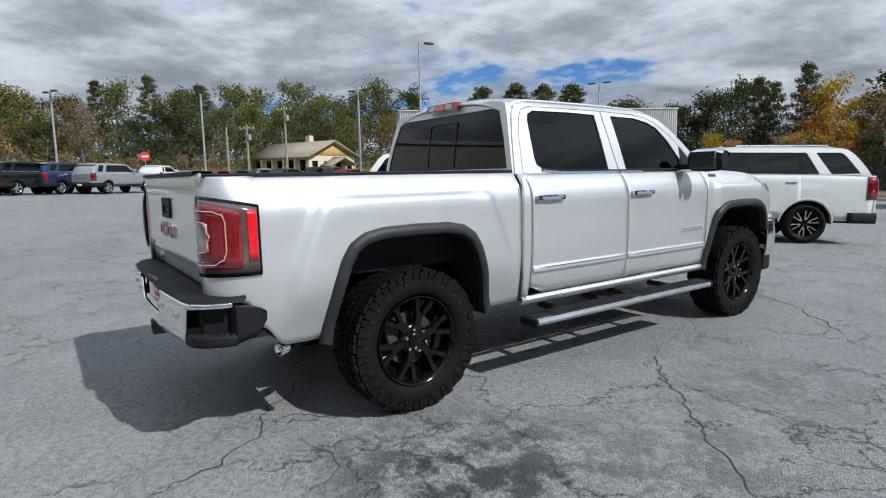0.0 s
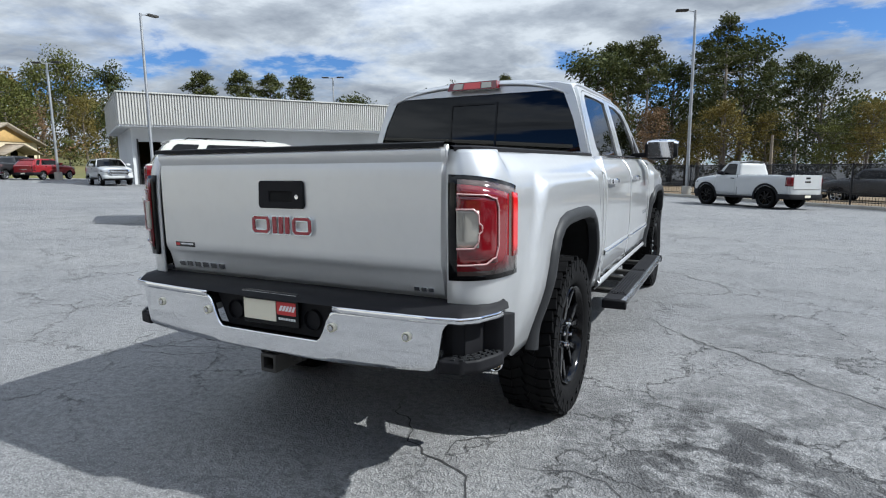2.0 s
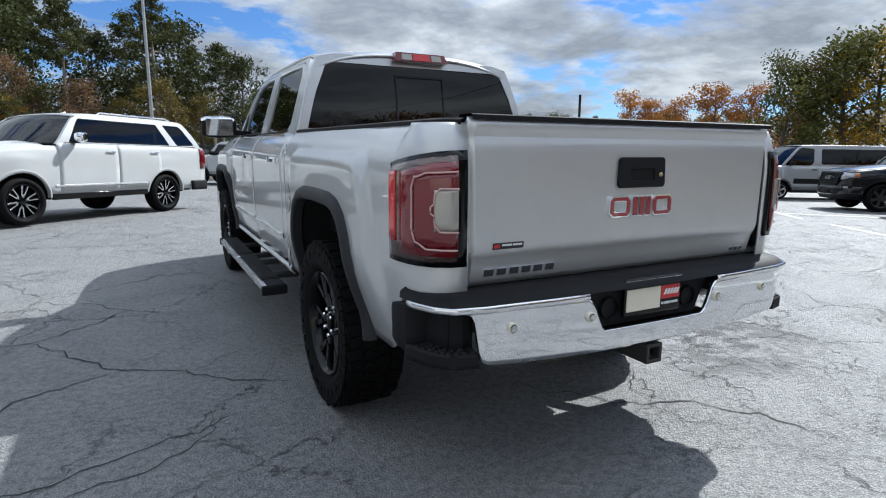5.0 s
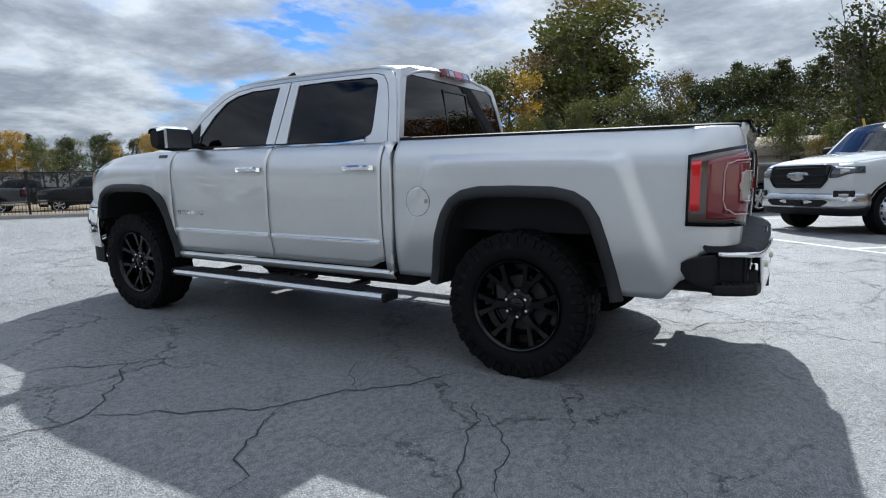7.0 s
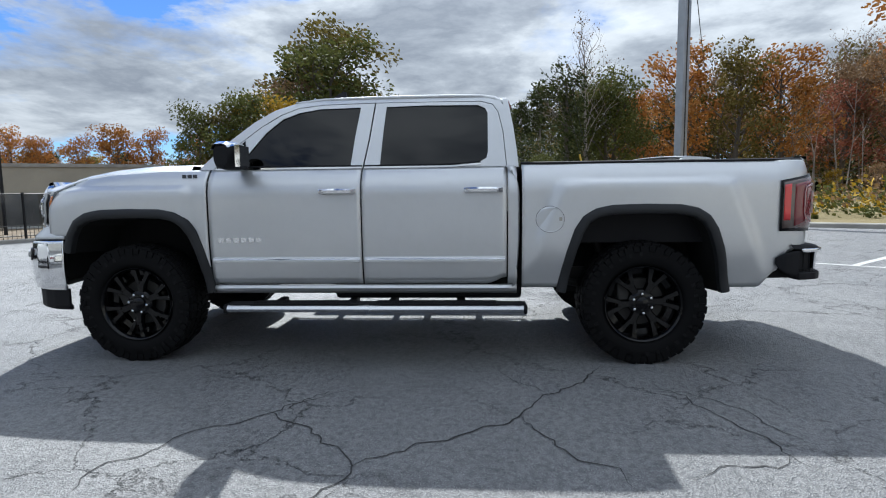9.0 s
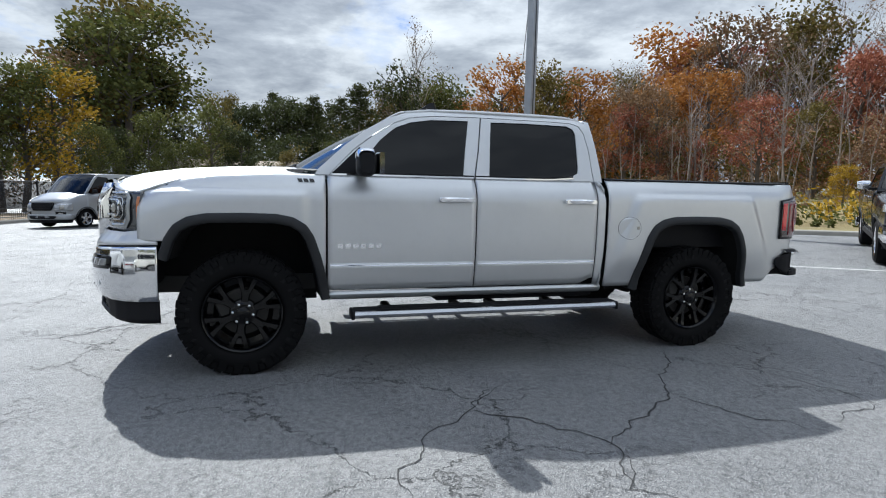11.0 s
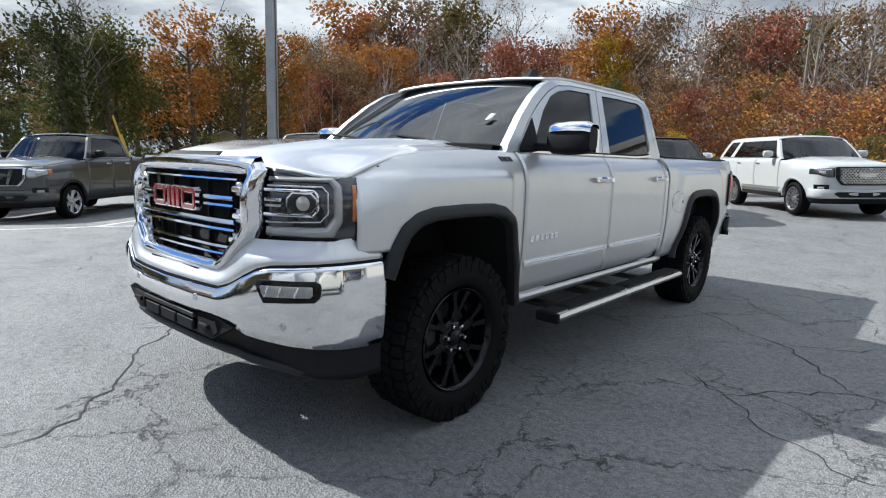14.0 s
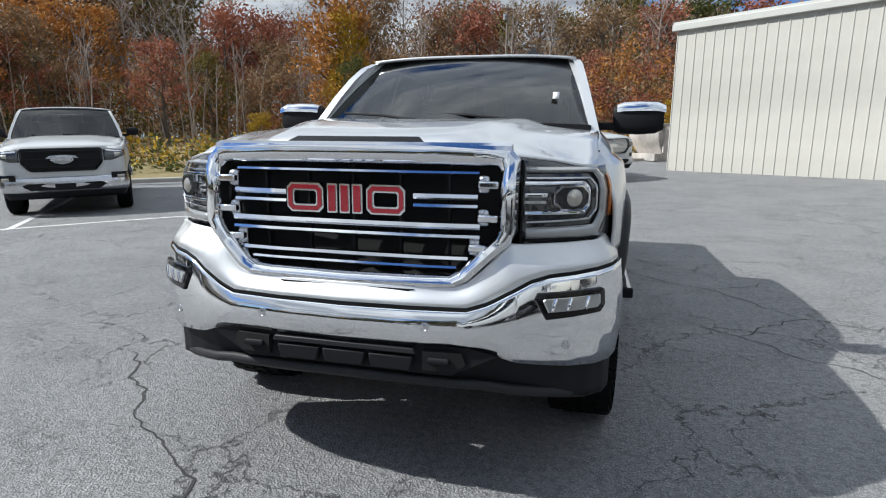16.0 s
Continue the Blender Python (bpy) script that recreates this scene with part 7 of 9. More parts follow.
    # far rows on the open side
    C = dict(L=4.7, W=1.88, H=1.72, wb=2.8, fo=0.92, wr=0.36)
    far = [("suv", WHITE, -93.5, 37, 40, "white suv"), ("suv", BLACK_PAINT, -89.3, 37, 35, "black suv"), ("suv", NAVY, -86.6, 38, 40, "navy blue suv"), ("suv", GREY_PAINT, -83.2, 38, 38, "silver-grey suv"),
           ("suv", WHITE, -79.8, 50, 60, "white suv"), ("sedan", CHARCOAL, -77.6, 52, 60, "dark grey sedan"), ("sedan", RED_PAINT, -75.2, 62, 200, "red sedan"), ("sedan", BLACK_PAINT, -73.5, 62, 200, "black sedan"),
           ("suv", GREY_PAINT, -71.8, 64, 200, "silver-grey suv"), ("suv", GREY_PAINT, -70.2, 64, 200, "silver-grey suv"), ("suv", CHARCOAL, -68.4, 62, 20, "charcoal suv"), ("pickup", BLACK_PAINT, -66.2, 61, 20, "black pickup truck"),
           ("pickup", CHARCOAL, -64.6, 60, 20, "charcoal pickup truck"), ("suv", RED_PAINT, -62.4, 59, 20, "dark red suv"), ("suv", WHITE, -58.3, 44, 250, "white suv")]
    for kind, paint, brg, d, rot, lab in far:
        b = radians(brg)
        x, y = 2.6 + d * math.sin(b), -4.3 + d * math.cos(b)
        dim = dict(SED) if kind == "sedan" else dict(PU) if kind == "pickup" else dict(C)
        parked_vehicle(kind, {"pickup": "pickup_truck"}.get(kind, kind), lab + " parked far across the lot", kind if kind != "pickup" else "pickup truck", paint, pose(x, y, ground_z(x, y), 0, 0, rot), fine=False, spokes=6, group="vehicles across the lot", **dim)
    # behind the fence
    for kind, paint, x, y, rot, lab in (("pickup", GREY_PAINT, 9.0, 33.0, 60, "silver-grey pickup truck"), ("pickup", CHARCOAL, 14.5, 30.0, 60, "charcoal pickup truck"), ("suv", BLACK_PAINT, 5.0, 37.0, 55, "black suv"),
                                        ("pickup", CHARCOAL, 19.5, 29.0, 55, "dark pickup truck"), ("suv", GREY_PAINT, 1.5, 41.5, 60, "silver-grey suv"), ("suv", WHITE, 38.0, 48.0, 80, "white suv"), ("pickup", BLACK_PAINT, 13.5, 27.0 + 9, 60, "black pickup truck")):
        dim = dict(PU) if kind == "pickup" else dict(C)
        parked_vehicle(kind, {"pickup": "pickup_truck"}.get(kind, kind), lab + " behind the black fence", kind if kind != "pickup" else "pickup truck", paint, pose(x, y, ground_z(x, y), 0, 0, rot), fine=False, spokes=6, group="vehicles behind the fence", **dim)


place_vehicles()
# ---------- kerbs, verges, painted lines, cracks ----------
def grass_mat(name, a, b, dry):
    n = Nodes(name)
    p = n.world_pos()
    c = n.mix(n.ramp(n.noise(p, 0.12, 5.0, 0.6), [(0.35, 0.0), (0.65, 1.0)]), a, b)
    c = n.mix(n.ramp(n.noise(p, 3.0, 6.0, 0.7), [(0.4, 0.0), (0.7, 0.8)]), c, dry)
    f = n.noise(p, 45.0, 3.0, 0.7)
    c = n.mix(n.math("MULTIPLY", f, 0.5), c, dull(a, 0.4))
    n.bump(f, 0.8, 0.03)
    return n.set(c, 0.9)


GRASS = grass_mat("dry_grass", (0.20, 0.17, 0.06), (0.27, 0.20, 0.08), (0.30, 0.24, 0.13))
FIELD = grass_mat("dry_brown_field", (0.15, 0.105, 0.06), (0.20, 0.14, 0.08), (0.22, 0.17, 0.10))
LAWN = grass_mat("green_grass", (0.09, 0.11, 0.03), (0.16, 0.15, 0.05), (0.20, 0.15, 0.07))
CONCRETE = solid("kerb_concrete", (0.38, 0.36, 0.32), 0.85, vary=0.25, fine=60.0, broad=1.3, bump=0.4, dist=0.004)
LINE_PAINT = solid("worn_white_paint", (0.62, 0.62, 0.60), 0.7, vary=0.3, fine=50.0, broad=4.0, bump=0.3)
CRACK = solid("crack_dark", (0.045, 0.044, 0.045), 0.9, vary=0.4, fine=60.0)


def walk_line(pts, step):
    out = []
    for (xa, ya), (xb, yb) in zip(pts, pts[1:]):
        n = max(1, int(math.hypot(xb - xa, yb - ya) / step))
        out += [(xa + (xb - xa) * i / n, ya + (yb - ya) * i / n) for i in range(n)]
    return out + [pts[-1]]


def side_of(line, i):
    (xa, ya), (xb, yb) = line[max(i - 1, 0)], line[min(i + 1, len(line) - 1)]
    k = math.hypot(xb - xa, yb - ya) or 1
    return (yb - ya) / k, -(xb - xa) / k


def kerb_and_verge(pts, mat, name, label, out, rise=0.0):
    """A concrete kerb along the line, and the verge behind it, on the right-hand side of the line."""
    line = walk_line(pts, 1.5)
    k, v = Shape(), Shape()
    rows, vrows = [], []
    for i, (x, y) in enumerate(line):
        nx, ny = side_of(line, i)
        z = ground_z(x, y)
        rows.append([(x + nx * o, y + ny * o, z + h) for o, h in ((0.0, -0.05), (0.01, 0.11), (0.04, 0.14), (0.15, 0.145), (0.16, 0.02))])
        vrows.append([(x + nx * o, y + ny * o, ground_z(x + nx * o, y + ny * o) + 0.11 + rise * smooth(6, 60, o) + 0.05 * noise.noise((x * 0.3 + o, y * 0.3, 0))) for o in out])
    tagged(k.grid(rows).put("kerb", CONCRETE, bevel=0.01), "pale concrete kerb along the lot", "kerb", kind="structure")
    tagged(v.grid(vrows).put(name, mat), label, "verge", kind="structure")


SOUTH_EAST = [(40, 9.0), (28, 2.0), (21, -3.6), (16.0, -7.6), (11, -11.0), (6.5, -14.6), (1, -18.8), (-6, -24), (-12, -28)]
NORTH_EAST = [(-22, 47), (-1.2, 34.0), (4, 27.8), (14, 18.8), (22, 14.0), (36, 11.0)]
kerb_and_verge(SOUTH_EAST[::-1], GRASS, "verge", "dry yellow-green grass verge", (0.15, 1, 2.5, 6, 14, 30, 60, 120), 1.0)
kerb_and_verge(NORTH_EAST[::-1], FIELD, "field", "dry brown field behind the fence", (0.15, 1, 3, 8, 20, 60, 160), -0.5)


def verge_west():
    """A grassy bank far across the lot."""
    rows = []
    for b in spread(-125, -14, 60):
        a = radians(b)
        rows.append([(2 + r * math.sin(a), -4 + r * math.cos(a), ground_z(2 + r * math.sin(a), -4 + r * math.cos(a)) + h) for r, h in ((68, 0.0), (68.2, 0.12), (78, 0.5), (92, 2.2), (110, 3.5), (170, 5.0))])
    tagged(Shape().grid(rows).put("grass_bank", LAWN), "grassy bank below the far trees", "bank", kind="structure")


verge_west()


def painted_line(name, x0, y0, x1, y1, w=0.10):
    line = walk_line([(x0, y0), (x1, y1)], 0.5)
    rows = []
    rnd = random.Random(int(x0 * 31 + y1 * 7))
    for i, (x, y) in enumerate(line):
        nx, ny = side_of(line, i)
        j = rnd.uniform(-0.012, 0.012)
        rows.append([(x + nx * o, y + ny * o, ground_z(x, y) + 0.004) for o in (-w / 2 + j, w / 2 + j * 0.5)])
    tagged(Shape().grid(rows).put(name, LINE_PAINT), "worn white painted parking line", "painted line", "parking lines", kind="structure")


def parking_lines():
    ux, uy = 0.66, 0.75           # along the stalls' open ends
    vx, vy = 0.62, -0.78          # into the stalls
    ox, oy = 7.6, -1.9
    painted_line("parking_line", ox - ux * 9.5, oy - uy * 9.5, ox + ux * 9, oy + uy * 9)
    for k in range(-3, 4):
        x, y = ox + ux * 2.9 * k, oy + uy * 2.9 * k
        painted_line("parking_line", x, y, x + vx * 5.6, y + vy * 5.6)
    painted_line("parking_line", -9.9, 3.6, -5.6, 7.5)
    painted_line("parking_line", -8.2, 8.8, -5.9, 8.4)
    painted_line("parking_line", -5.6, 7.5, -7.4, 9.6)


parking_lines()


def crack(pts, seed, width=0.014, wander=0.035):
    """A jagged open crack through the points."""
    rnd = random.Random(seed)
    line = walk_line(pts, 0.045)
    rows = []
    o, w, width = 0.0, width * 0.5, width * 0.55
    for i, (x, y) in enumerate(line):
        nx, ny = side_of(line, i)
        o = o * 0.9 + rnd.uniform(-wander, wander) * 0.8
        w = max(0.003, w * 0.8 + width * 0.2 * rnd.uniform(0.2, 2.0))
        end = min(1.0, i / 6 + 0.15, (len(line) - 1 - i) / 6 + 0.15)
        rows.append([(x + nx * (o + q * w * end), y + ny * (o + q * w * end), 0.0035 + ground_z(x, y)) for q in (-0.5, 0.5)])
    tagged(Shape().grid(rows).put("crack", CRACK), "jagged dark crack in the asphalt", "crack", "asphalt cracks", kind="structure")


for i, (w, pts) in enumerate((
        (0.014, [(-2.82, 1.04), (-2.62, 1.07), (-2.41, 0.90), (-2.2, 0.78), (-2.0, 0.55), (-1.77, 0.44), (-1.5, 0.2)]),
        (0.016, [(-1.86, 0.57), (-2.06, 0.38), (-2.29, 0.16), (-2.44, -0.02), (-2.58, -0.07), (-2.72, -0.02), (-2.94, 0.06)]),
        (0.018, [(-2.55, -0.06), (-2.4, -0.29), (-2.26, -0.47), (-2.08, -0.71), (-1.94, -0.89), (-1.77, -1.02), (-1.54, -1.22), (-1.3, -1.40), (-1.09, -1.54)]),
        (0.015, [(-1.96, -0.89), (-2.29, -1.03), (-2.44, -1.12), (-2.54, -1.25), (-2.66, -1.32)]),
        (0.013, [(-1.28, -1.77), (-1.58, -1.95), (-1.85, -2.01), (-2.01, -2.08), (-2.21, -2.11), (-2.41, -2.11), (-2.51, -2.18)]),
        (0.014, [(-2.59, -1.58), (-2.52, -1.75), (-2.48, -1.89), (-2.48, -2.04), (-2.36, -2.15)]), (0.011, [(-1.72, -2.81), (-1.77, -2.89), (-1.9, -2.94)]),
        (0.012, [(-2.63, -0.1), (-2.94, 0.06), (-3.04, -0.09), (-3.13, -0.19)]), (0.010, [(-1.12, -0.82), (-1.44, -0.88), (-1.67, -1.13)]), (0.012, [(-1.7, 3.2), (-1.58, 3.12), (-1.48, 3.01), (-1.4, 2.83)]),
        (0.016, [(0.06, -2.13), (0.12, -2.29), (0.24, -2.36), (0.38, -2.53), (0.58, -2.66), (0.69, -2.71), (0.80, -2.82), (0.96, -2.95), (1.08, -3.3)]),
        (0.015, [(1.1, 0.32), (1.27, 0.14), (1.55, -0.09), (1.83, -0.44), (2.05, -0.69), (2.26, -0.87), (2.4, -0.97), (2.53, -1.07), (2.75, -1.22)]), (0.012, [(0.88, -2.5), (1.12, -2.49), (1.3, -2.51), (1.43, -2.6), (1.49, -2.73)]),
        (0.011, [(0.59, -2.65), (0.63, -2.47), (0.77, -2.28), (0.79, -2.12)]), (0.011, [(-2.27, -2.24), (-1.93, -2.18), (-1.69, -2.06), (-1.5, -1.89), (-1.5, -1.68)]), (0.012, [(1.62, -2.71), (1.71, -2.65), (1.92, -2.62)]),
        (0.020, [(1.95, 1.8), (1.73, 1.98), (1.43, 2.26), (1.16, 2.52), (0.97, 2.68), (0.81, 2.85), (0.63, 2.95), (0.55, 3.11), (0.41, 3.23), (0.2, 3.6)]), (0.011, [(-1.49, 0.06), (-1.68, 0.42), (-1.85, 0.5), (-2.04, 0.33)]))):
    crack(pts, 11 + i, w)


# ---------- trees ----------
def leaf_mat(name, a, b):
    n = Nodes(name)
    g = n.t.nodes.new("ShaderNodeNewGeometry")
    oi = n.t.nodes.new("ShaderNodeObjectInfo")
    c = n.mix(g.outputs["Random Per Island"], a, b)
    c = n.mix(n.math("MULTIPLY", oi.outputs["Random"], 0.45), c, dull(a, 0.55))
    m = n.set(c, 0.75, spec=0.2)
    n.b.inputs["Subsurface Weight"].default_value = 0.0
    tr = n.t.nodes.new("ShaderNodeBsdfTranslucent")
    n.put(tr.inputs[0], c)
    mx = n.t.nodes.new("ShaderNodeMixShader")
    mx.inputs[0].default_value = 0.22
    n.t.links.new(n.b.outputs[0], mx.inputs[1])
    n.t.links.new(tr.outputs[0], mx.inputs[2])
    n.t.links.new(mx.outputs[0], n.t.nodes["Material Output"].inputs[0])
    return m


TWIG = solid("pale_grey_twig", (0.33, 0.285, 0.25), 0.9, vary=0.35, fine=9.0, broad=0.6)
BARK = solid("grey_bark", (0.13, 0.11, 0.09), 0.9, vary=0.35, fine=12.0, broad=1.0, bump=0.6, dist=0.03)
PALE_BARK = solid("pale_bark", (0.30, 0.26, 0.22), 0.9, vary=0.3, fine=12.0, broad=1.0, bump=0.5, dist=0.02)
LEAF = {
    "green": leaf_mat("green_leaf", (0.072, 0.086, 0.022), (0.160, 0.162, 0.045)),
    "dark": leaf_mat("dark_green_leaf", (0.036, 0.047, 0.018), (0.090, 0.100, 0.033)),
    "olive": leaf_mat("olive_leaf", (0.120, 0.100, 0.026), (0.215, 0.165, 0.046)),
    "yellow": leaf_mat("yellow_leaf", (0.36, 0.23, 0.02), (0.52, 0.33, 0.035)),
    "orange": leaf_mat("orange_leaf", (0.34, 0.14, 0.035), (0.50, 0.24, 0.06)),
    "red": leaf_mat("red_leaf", (0.26, 0.085, 0.055), (0.36, 0.15, 0.085)),
    "brown": leaf_mat("brown_leaf", (0.19, 0.12, 0.065), (0.30, 0.19, 0.10)),
    "pine": leaf_mat("pine_needle", (0.052, 0.063, 0.023), (0.120, 0.126, 0.042)),
}


def limb(s, tips, rnd, p, d, length, r, depth, sides, droop=0.0):
    """A tapering, forking branch; collects its tips."""
    pts, rad = [p], [r]
    n = 3
    for i in range(n):
        d = (d + Vector((rnd.uniform(-1, 1), rnd.uniform(-1, 1), rnd.uniform(-0.5, 0.9) - droop)) * 0.2).normalized()
        p = p + d * length / n
        pts.append(p)
        rad.append(r * (1 - 0.55 * (i + 1) / n))
    s.tube(pts, rad, sides, cap=False)
    tips.append((p, depth))
    if depth > 0:
        for k in range(rnd.choice((2, 3, 3))):
            a = rnd.uniform(0, 2 * math.pi)
            side = Vector((math.cos(a), math.sin(a), rnd.uniform(-0.1, 0.6)))
            q = pts[rnd.choice((1, 2, 3, 3))]
            limb(s, tips, rnd, q, (d * 0.75 + side * 0.75).normalized(), length * rnd.uniform(0.6, 0.82), r * 0.52, depth - 1, max(3, sides - 1), droop)


def leaves(s, rnd, centre, radius, count, size, flat=0.75):
    for _ in range(count):
        v = Vector((rnd.gauss(0, 1), rnd.gauss(0, 1), rnd.gauss(0, 1) * flat))
        v = v.normalized() * radius * rnd.random() ** 0.45
        c = centre + v
        n = Vector((rnd.gauss(0, 1), rnd.gauss(0, 1), rnd.gauss(0.4, 1))).normalized()
        a = n.orthogonal().normalized()
        b = n.cross(a)
        w, h = size * rnd.uniform(0.6, 1.3), size * rnd.uniform(0.35, 0.8)
        s.add([c - a * w * 0.5, c - b * h * 0.5 + a * w * 0.1, c + a * w * 0.5, c + b * h * 0.5], [(0, 1, 2, 3)])


def quick(shape, name, mat, parent):
    me = bpy.data.meshes.new(name)
    me.from_pydata([tuple(v) for v in shape.v], [], [tuple(f) for f in shape.f])
    me.materials.append(mat)
    me.shade_smooth()
    ob = new(name, me)
    ob.parent = parent
    return ob


def broadleaf(seed, height, spread_r, leaf, density=1.0, base=0.28, bark=None):
    """A leafy tree of given height at the origin."""
    rnd = random.Random(seed)
    t = thing("tree", "", "tree", "trees round the lot")
    s, c, tips = Shape(), Shape(), []
    top = Vector((rnd.uniform(-0.4, 0.4), rnd.uniform(-0.4, 0.4), height * 0.8))
    trunk = [Vector((0, 0, -0.2)), Vector((rnd.uniform(-0.2, 0.2), rnd.uniform(-0.2, 0.2), height * 0.3)), top * 0.72, top]
    s.tube(trunk, [height * 0.022, height * 0.017, height * 0.010, height * 0.004], 7, cap=False)
    for k in range(13):
        f = base + (1 - base) * k / 12 * 0.92
        z = f * height * 0.8
        p = Vector((trunk[1].x * f, trunk[1].y * f, z)) if f < 0.5 else top * f
        a = k * 2.4 + rnd.uniform(-0.5, 0.5)
        out = spread_r * (0.85 - 0.55 * abs(f - 0.5)) * rnd.uniform(0.75, 1.1)
        limb(s, tips, rnd, p, Vector((math.cos(a), math.sin(a), 0.45 + 0.6 * f)), out * 0.75, height * 0.0075, 1, 4)
    for p, depth in tips:
        leaves(c, rnd, p, spread_r * 0.27 * rnd.uniform(0.7, 1.25), int((112 if depth == 0 else 70) * density), 0.036 * height ** 0.95 * 0.75)
    leaves(c, rnd, top + Vector((0, 0, height * 0.08)), spread_r * 0.35, int(220 * density), 0.025 * height)
    quick(s, "trunk", bark or BARK, t)
    quick(c, "crown", LEAF[leaf], t)
    return t


def pine(seed, height, first=0.5, leaf="pine"):
    rnd = random.Random(seed)
    t = thing("tree", "", "tree", "trees round the lot")
    s, c = Shape(), Shape()
    lean = rnd.uniform(-0.03, 0.03)
    s.tube([(0, 0, -0.2), (lean * height * 0.5, 0, height * 0.5), (lean * height, 0, height * 0.98)], [height * 0.014, height * 0.010, height * 0.002], 7, cap=False)
    n = 30
    for k in range(n):
        f = first + (1 - first) * (k / (n - 1)) ** 0.9
        z = f * height
        g = (f - first) / (1 - first)
        ln = height * (0.17 * (1 - g) ** 0.7 + 0.025) * rnd.uniform(0.6, 1.15) * (0.6 + 0.4 * smooth(0, 0.25, g))
        a = k * 2.4 + rnd.uniform(-0.4, 0.4)
        d = Vector((math.cos(a), math.sin(a), rnd.uniform(-0.1, 0.35)))
        p = Vector((lean * z, 0, z))
        s.tube([p, p + d * ln * 0.55, p + d * ln + Vector((0, 0, 0.06 * ln))], [height * 0.004, height * 0.0025, height * 0.001], 4, cap=False)
        for q in (0.5, 0.78, 1.0):
            leaves(c, rnd, p + d * ln * q, height * 0.044 * rnd.uniform(0.7, 1.2), 64, height * 0.017, 0.55)
    leaves(c, rnd, Vector((lean * height, 0, height * 0.98)), height * 0.03, 40, height * 0.018, 1.2)
    quick(s, "trunk", PALE_BARK, t)
    quick(c, "crown", LEAF[leaf], t)
    return t


def bare_tree(seed, height):
    rnd = random.Random(seed)
    t = thing("tree", "", "tree", "trees round the lot")
    s, tips = Shape(), []
    top = Vector((rnd.uniform(-0.5, 0.5), rnd.uniform(-0.5, 0.5), height * 0.9))
    s.tube([Vector((0, 0, -0.2)), top * 0.35, top * 0.7, top], [height * 0.013, height * 0.010, height * 0.006, height * 0.002], 6, cap=False)
    for k in range(14):
        f = 0.3 + 0.68 * k / 13
        a = k * 2.4 + rnd.uniform(-0.5, 0.5)
        limb(s, tips, rnd, top * f, Vector((math.cos(a) * 0.7, math.sin(a) * 0.7, 1.0)).normalized(), height * 0.19 * (1.25 - f * 0.7), height * 0.0042, 3, 4)
    c = Shape()
    for p, depth in tips[::3]:
        leaves(c, rnd, p, height * 0.03, 3, height * 0.013)
    quick(s, "trunk", TWIG, t)
    quick(c, "crown", LEAF["brown"], t)
    return t


def ivy_tree(seed, height):
    """A narrow dead tree grown over with ivy, bare twigs above it."""
    rnd = random.Random(seed)
    t = thing("tree", "", "tree", "trees round the lot")
    s, c, tips = Shape(), Shape(), []
    s.tube([(0, 0, -0.2), (0.2, 0, height * 0.5), (0.1, 0.1, height * 0.86)], [0.28, 0.2, 0.08], 7, cap=False)
    for k in range(6):
        limb(s, tips, rnd, Vector((0.15, 0, height * rnd.uniform(0.45, 0.82))), Vector((rnd.uniform(-1, 1), rnd.uniform(-1, 1), 1.1)).normalized(), height * 0.2, 0.06, 1, 4)
    for k in range(26):
        z = height * (0.05 + 0.85 * k / 26)
        leaves(c, rnd, Vector((rnd.uniform(-0.5, 0.5), rnd.uniform(-0.5, 0.5), z)), 1.0 + 0.7 * rnd.random(), 130, 0.27)
    for p, _ in tips[:10]:
        leaves(c, rnd, p, 0.8, 40, 0.26)
    quick(s, "trunk", BARK, t)
    quick(c, "crown", LEAF["dark"], t)
    return t


PROTO = {}
for key, fn in (("green", lambda s: broadleaf(s, 10, 3.6, "green")), ("dark", lambda s: broadleaf(s, 10, 3.4, "dark", 1.15, 0.2)), ("olive", lambda s: broadleaf(s, 10, 3.2, "olive", 0.85)), ("yellow", lambda s: broadleaf(s, 10, 3.2, "yellow", 0.9, 0.2)),
                ("orange", lambda s: broadleaf(s, 10, 3.2, "orange", 0.8)), ("red", lambda s: broadleaf(s, 10, 3.3, "red", 0.6)), ("brown", lambda s: broadleaf(s, 10, 3.3, "brown", 0.65)), ("pine", lambda s: pine(s, 10, 0.42)), ("tallpine", lambda s: pine(s, 10, 0.62)), ("bare", lambda s: bare_tree(s, 10))):
    PROTO[key] = [fn(101 + 17 * i + len(key)) for i in range(2)]
PROTO["ivy"] = [ivy_tree(5, 11)]
TREE_LABEL = {"green": "broad green leafy tree", "dark": "dense dark green tree", "olive": "thin olive-green autumn tree", "yellow": "bright yellow autumn tree", "orange": "orange autumn maple tree", "red": "thin reddish autumn tree", "brown": "half-bare brown autumn tree",
              "pine": "dark green pine with a long crown", "tallpine": "tall pine with a bare trunk and high crown", "bare": "bare grey leafless tree", "ivy": "narrow dead tree overgrown with ivy"}
used = set()
tree_rnd = random.Random(42)


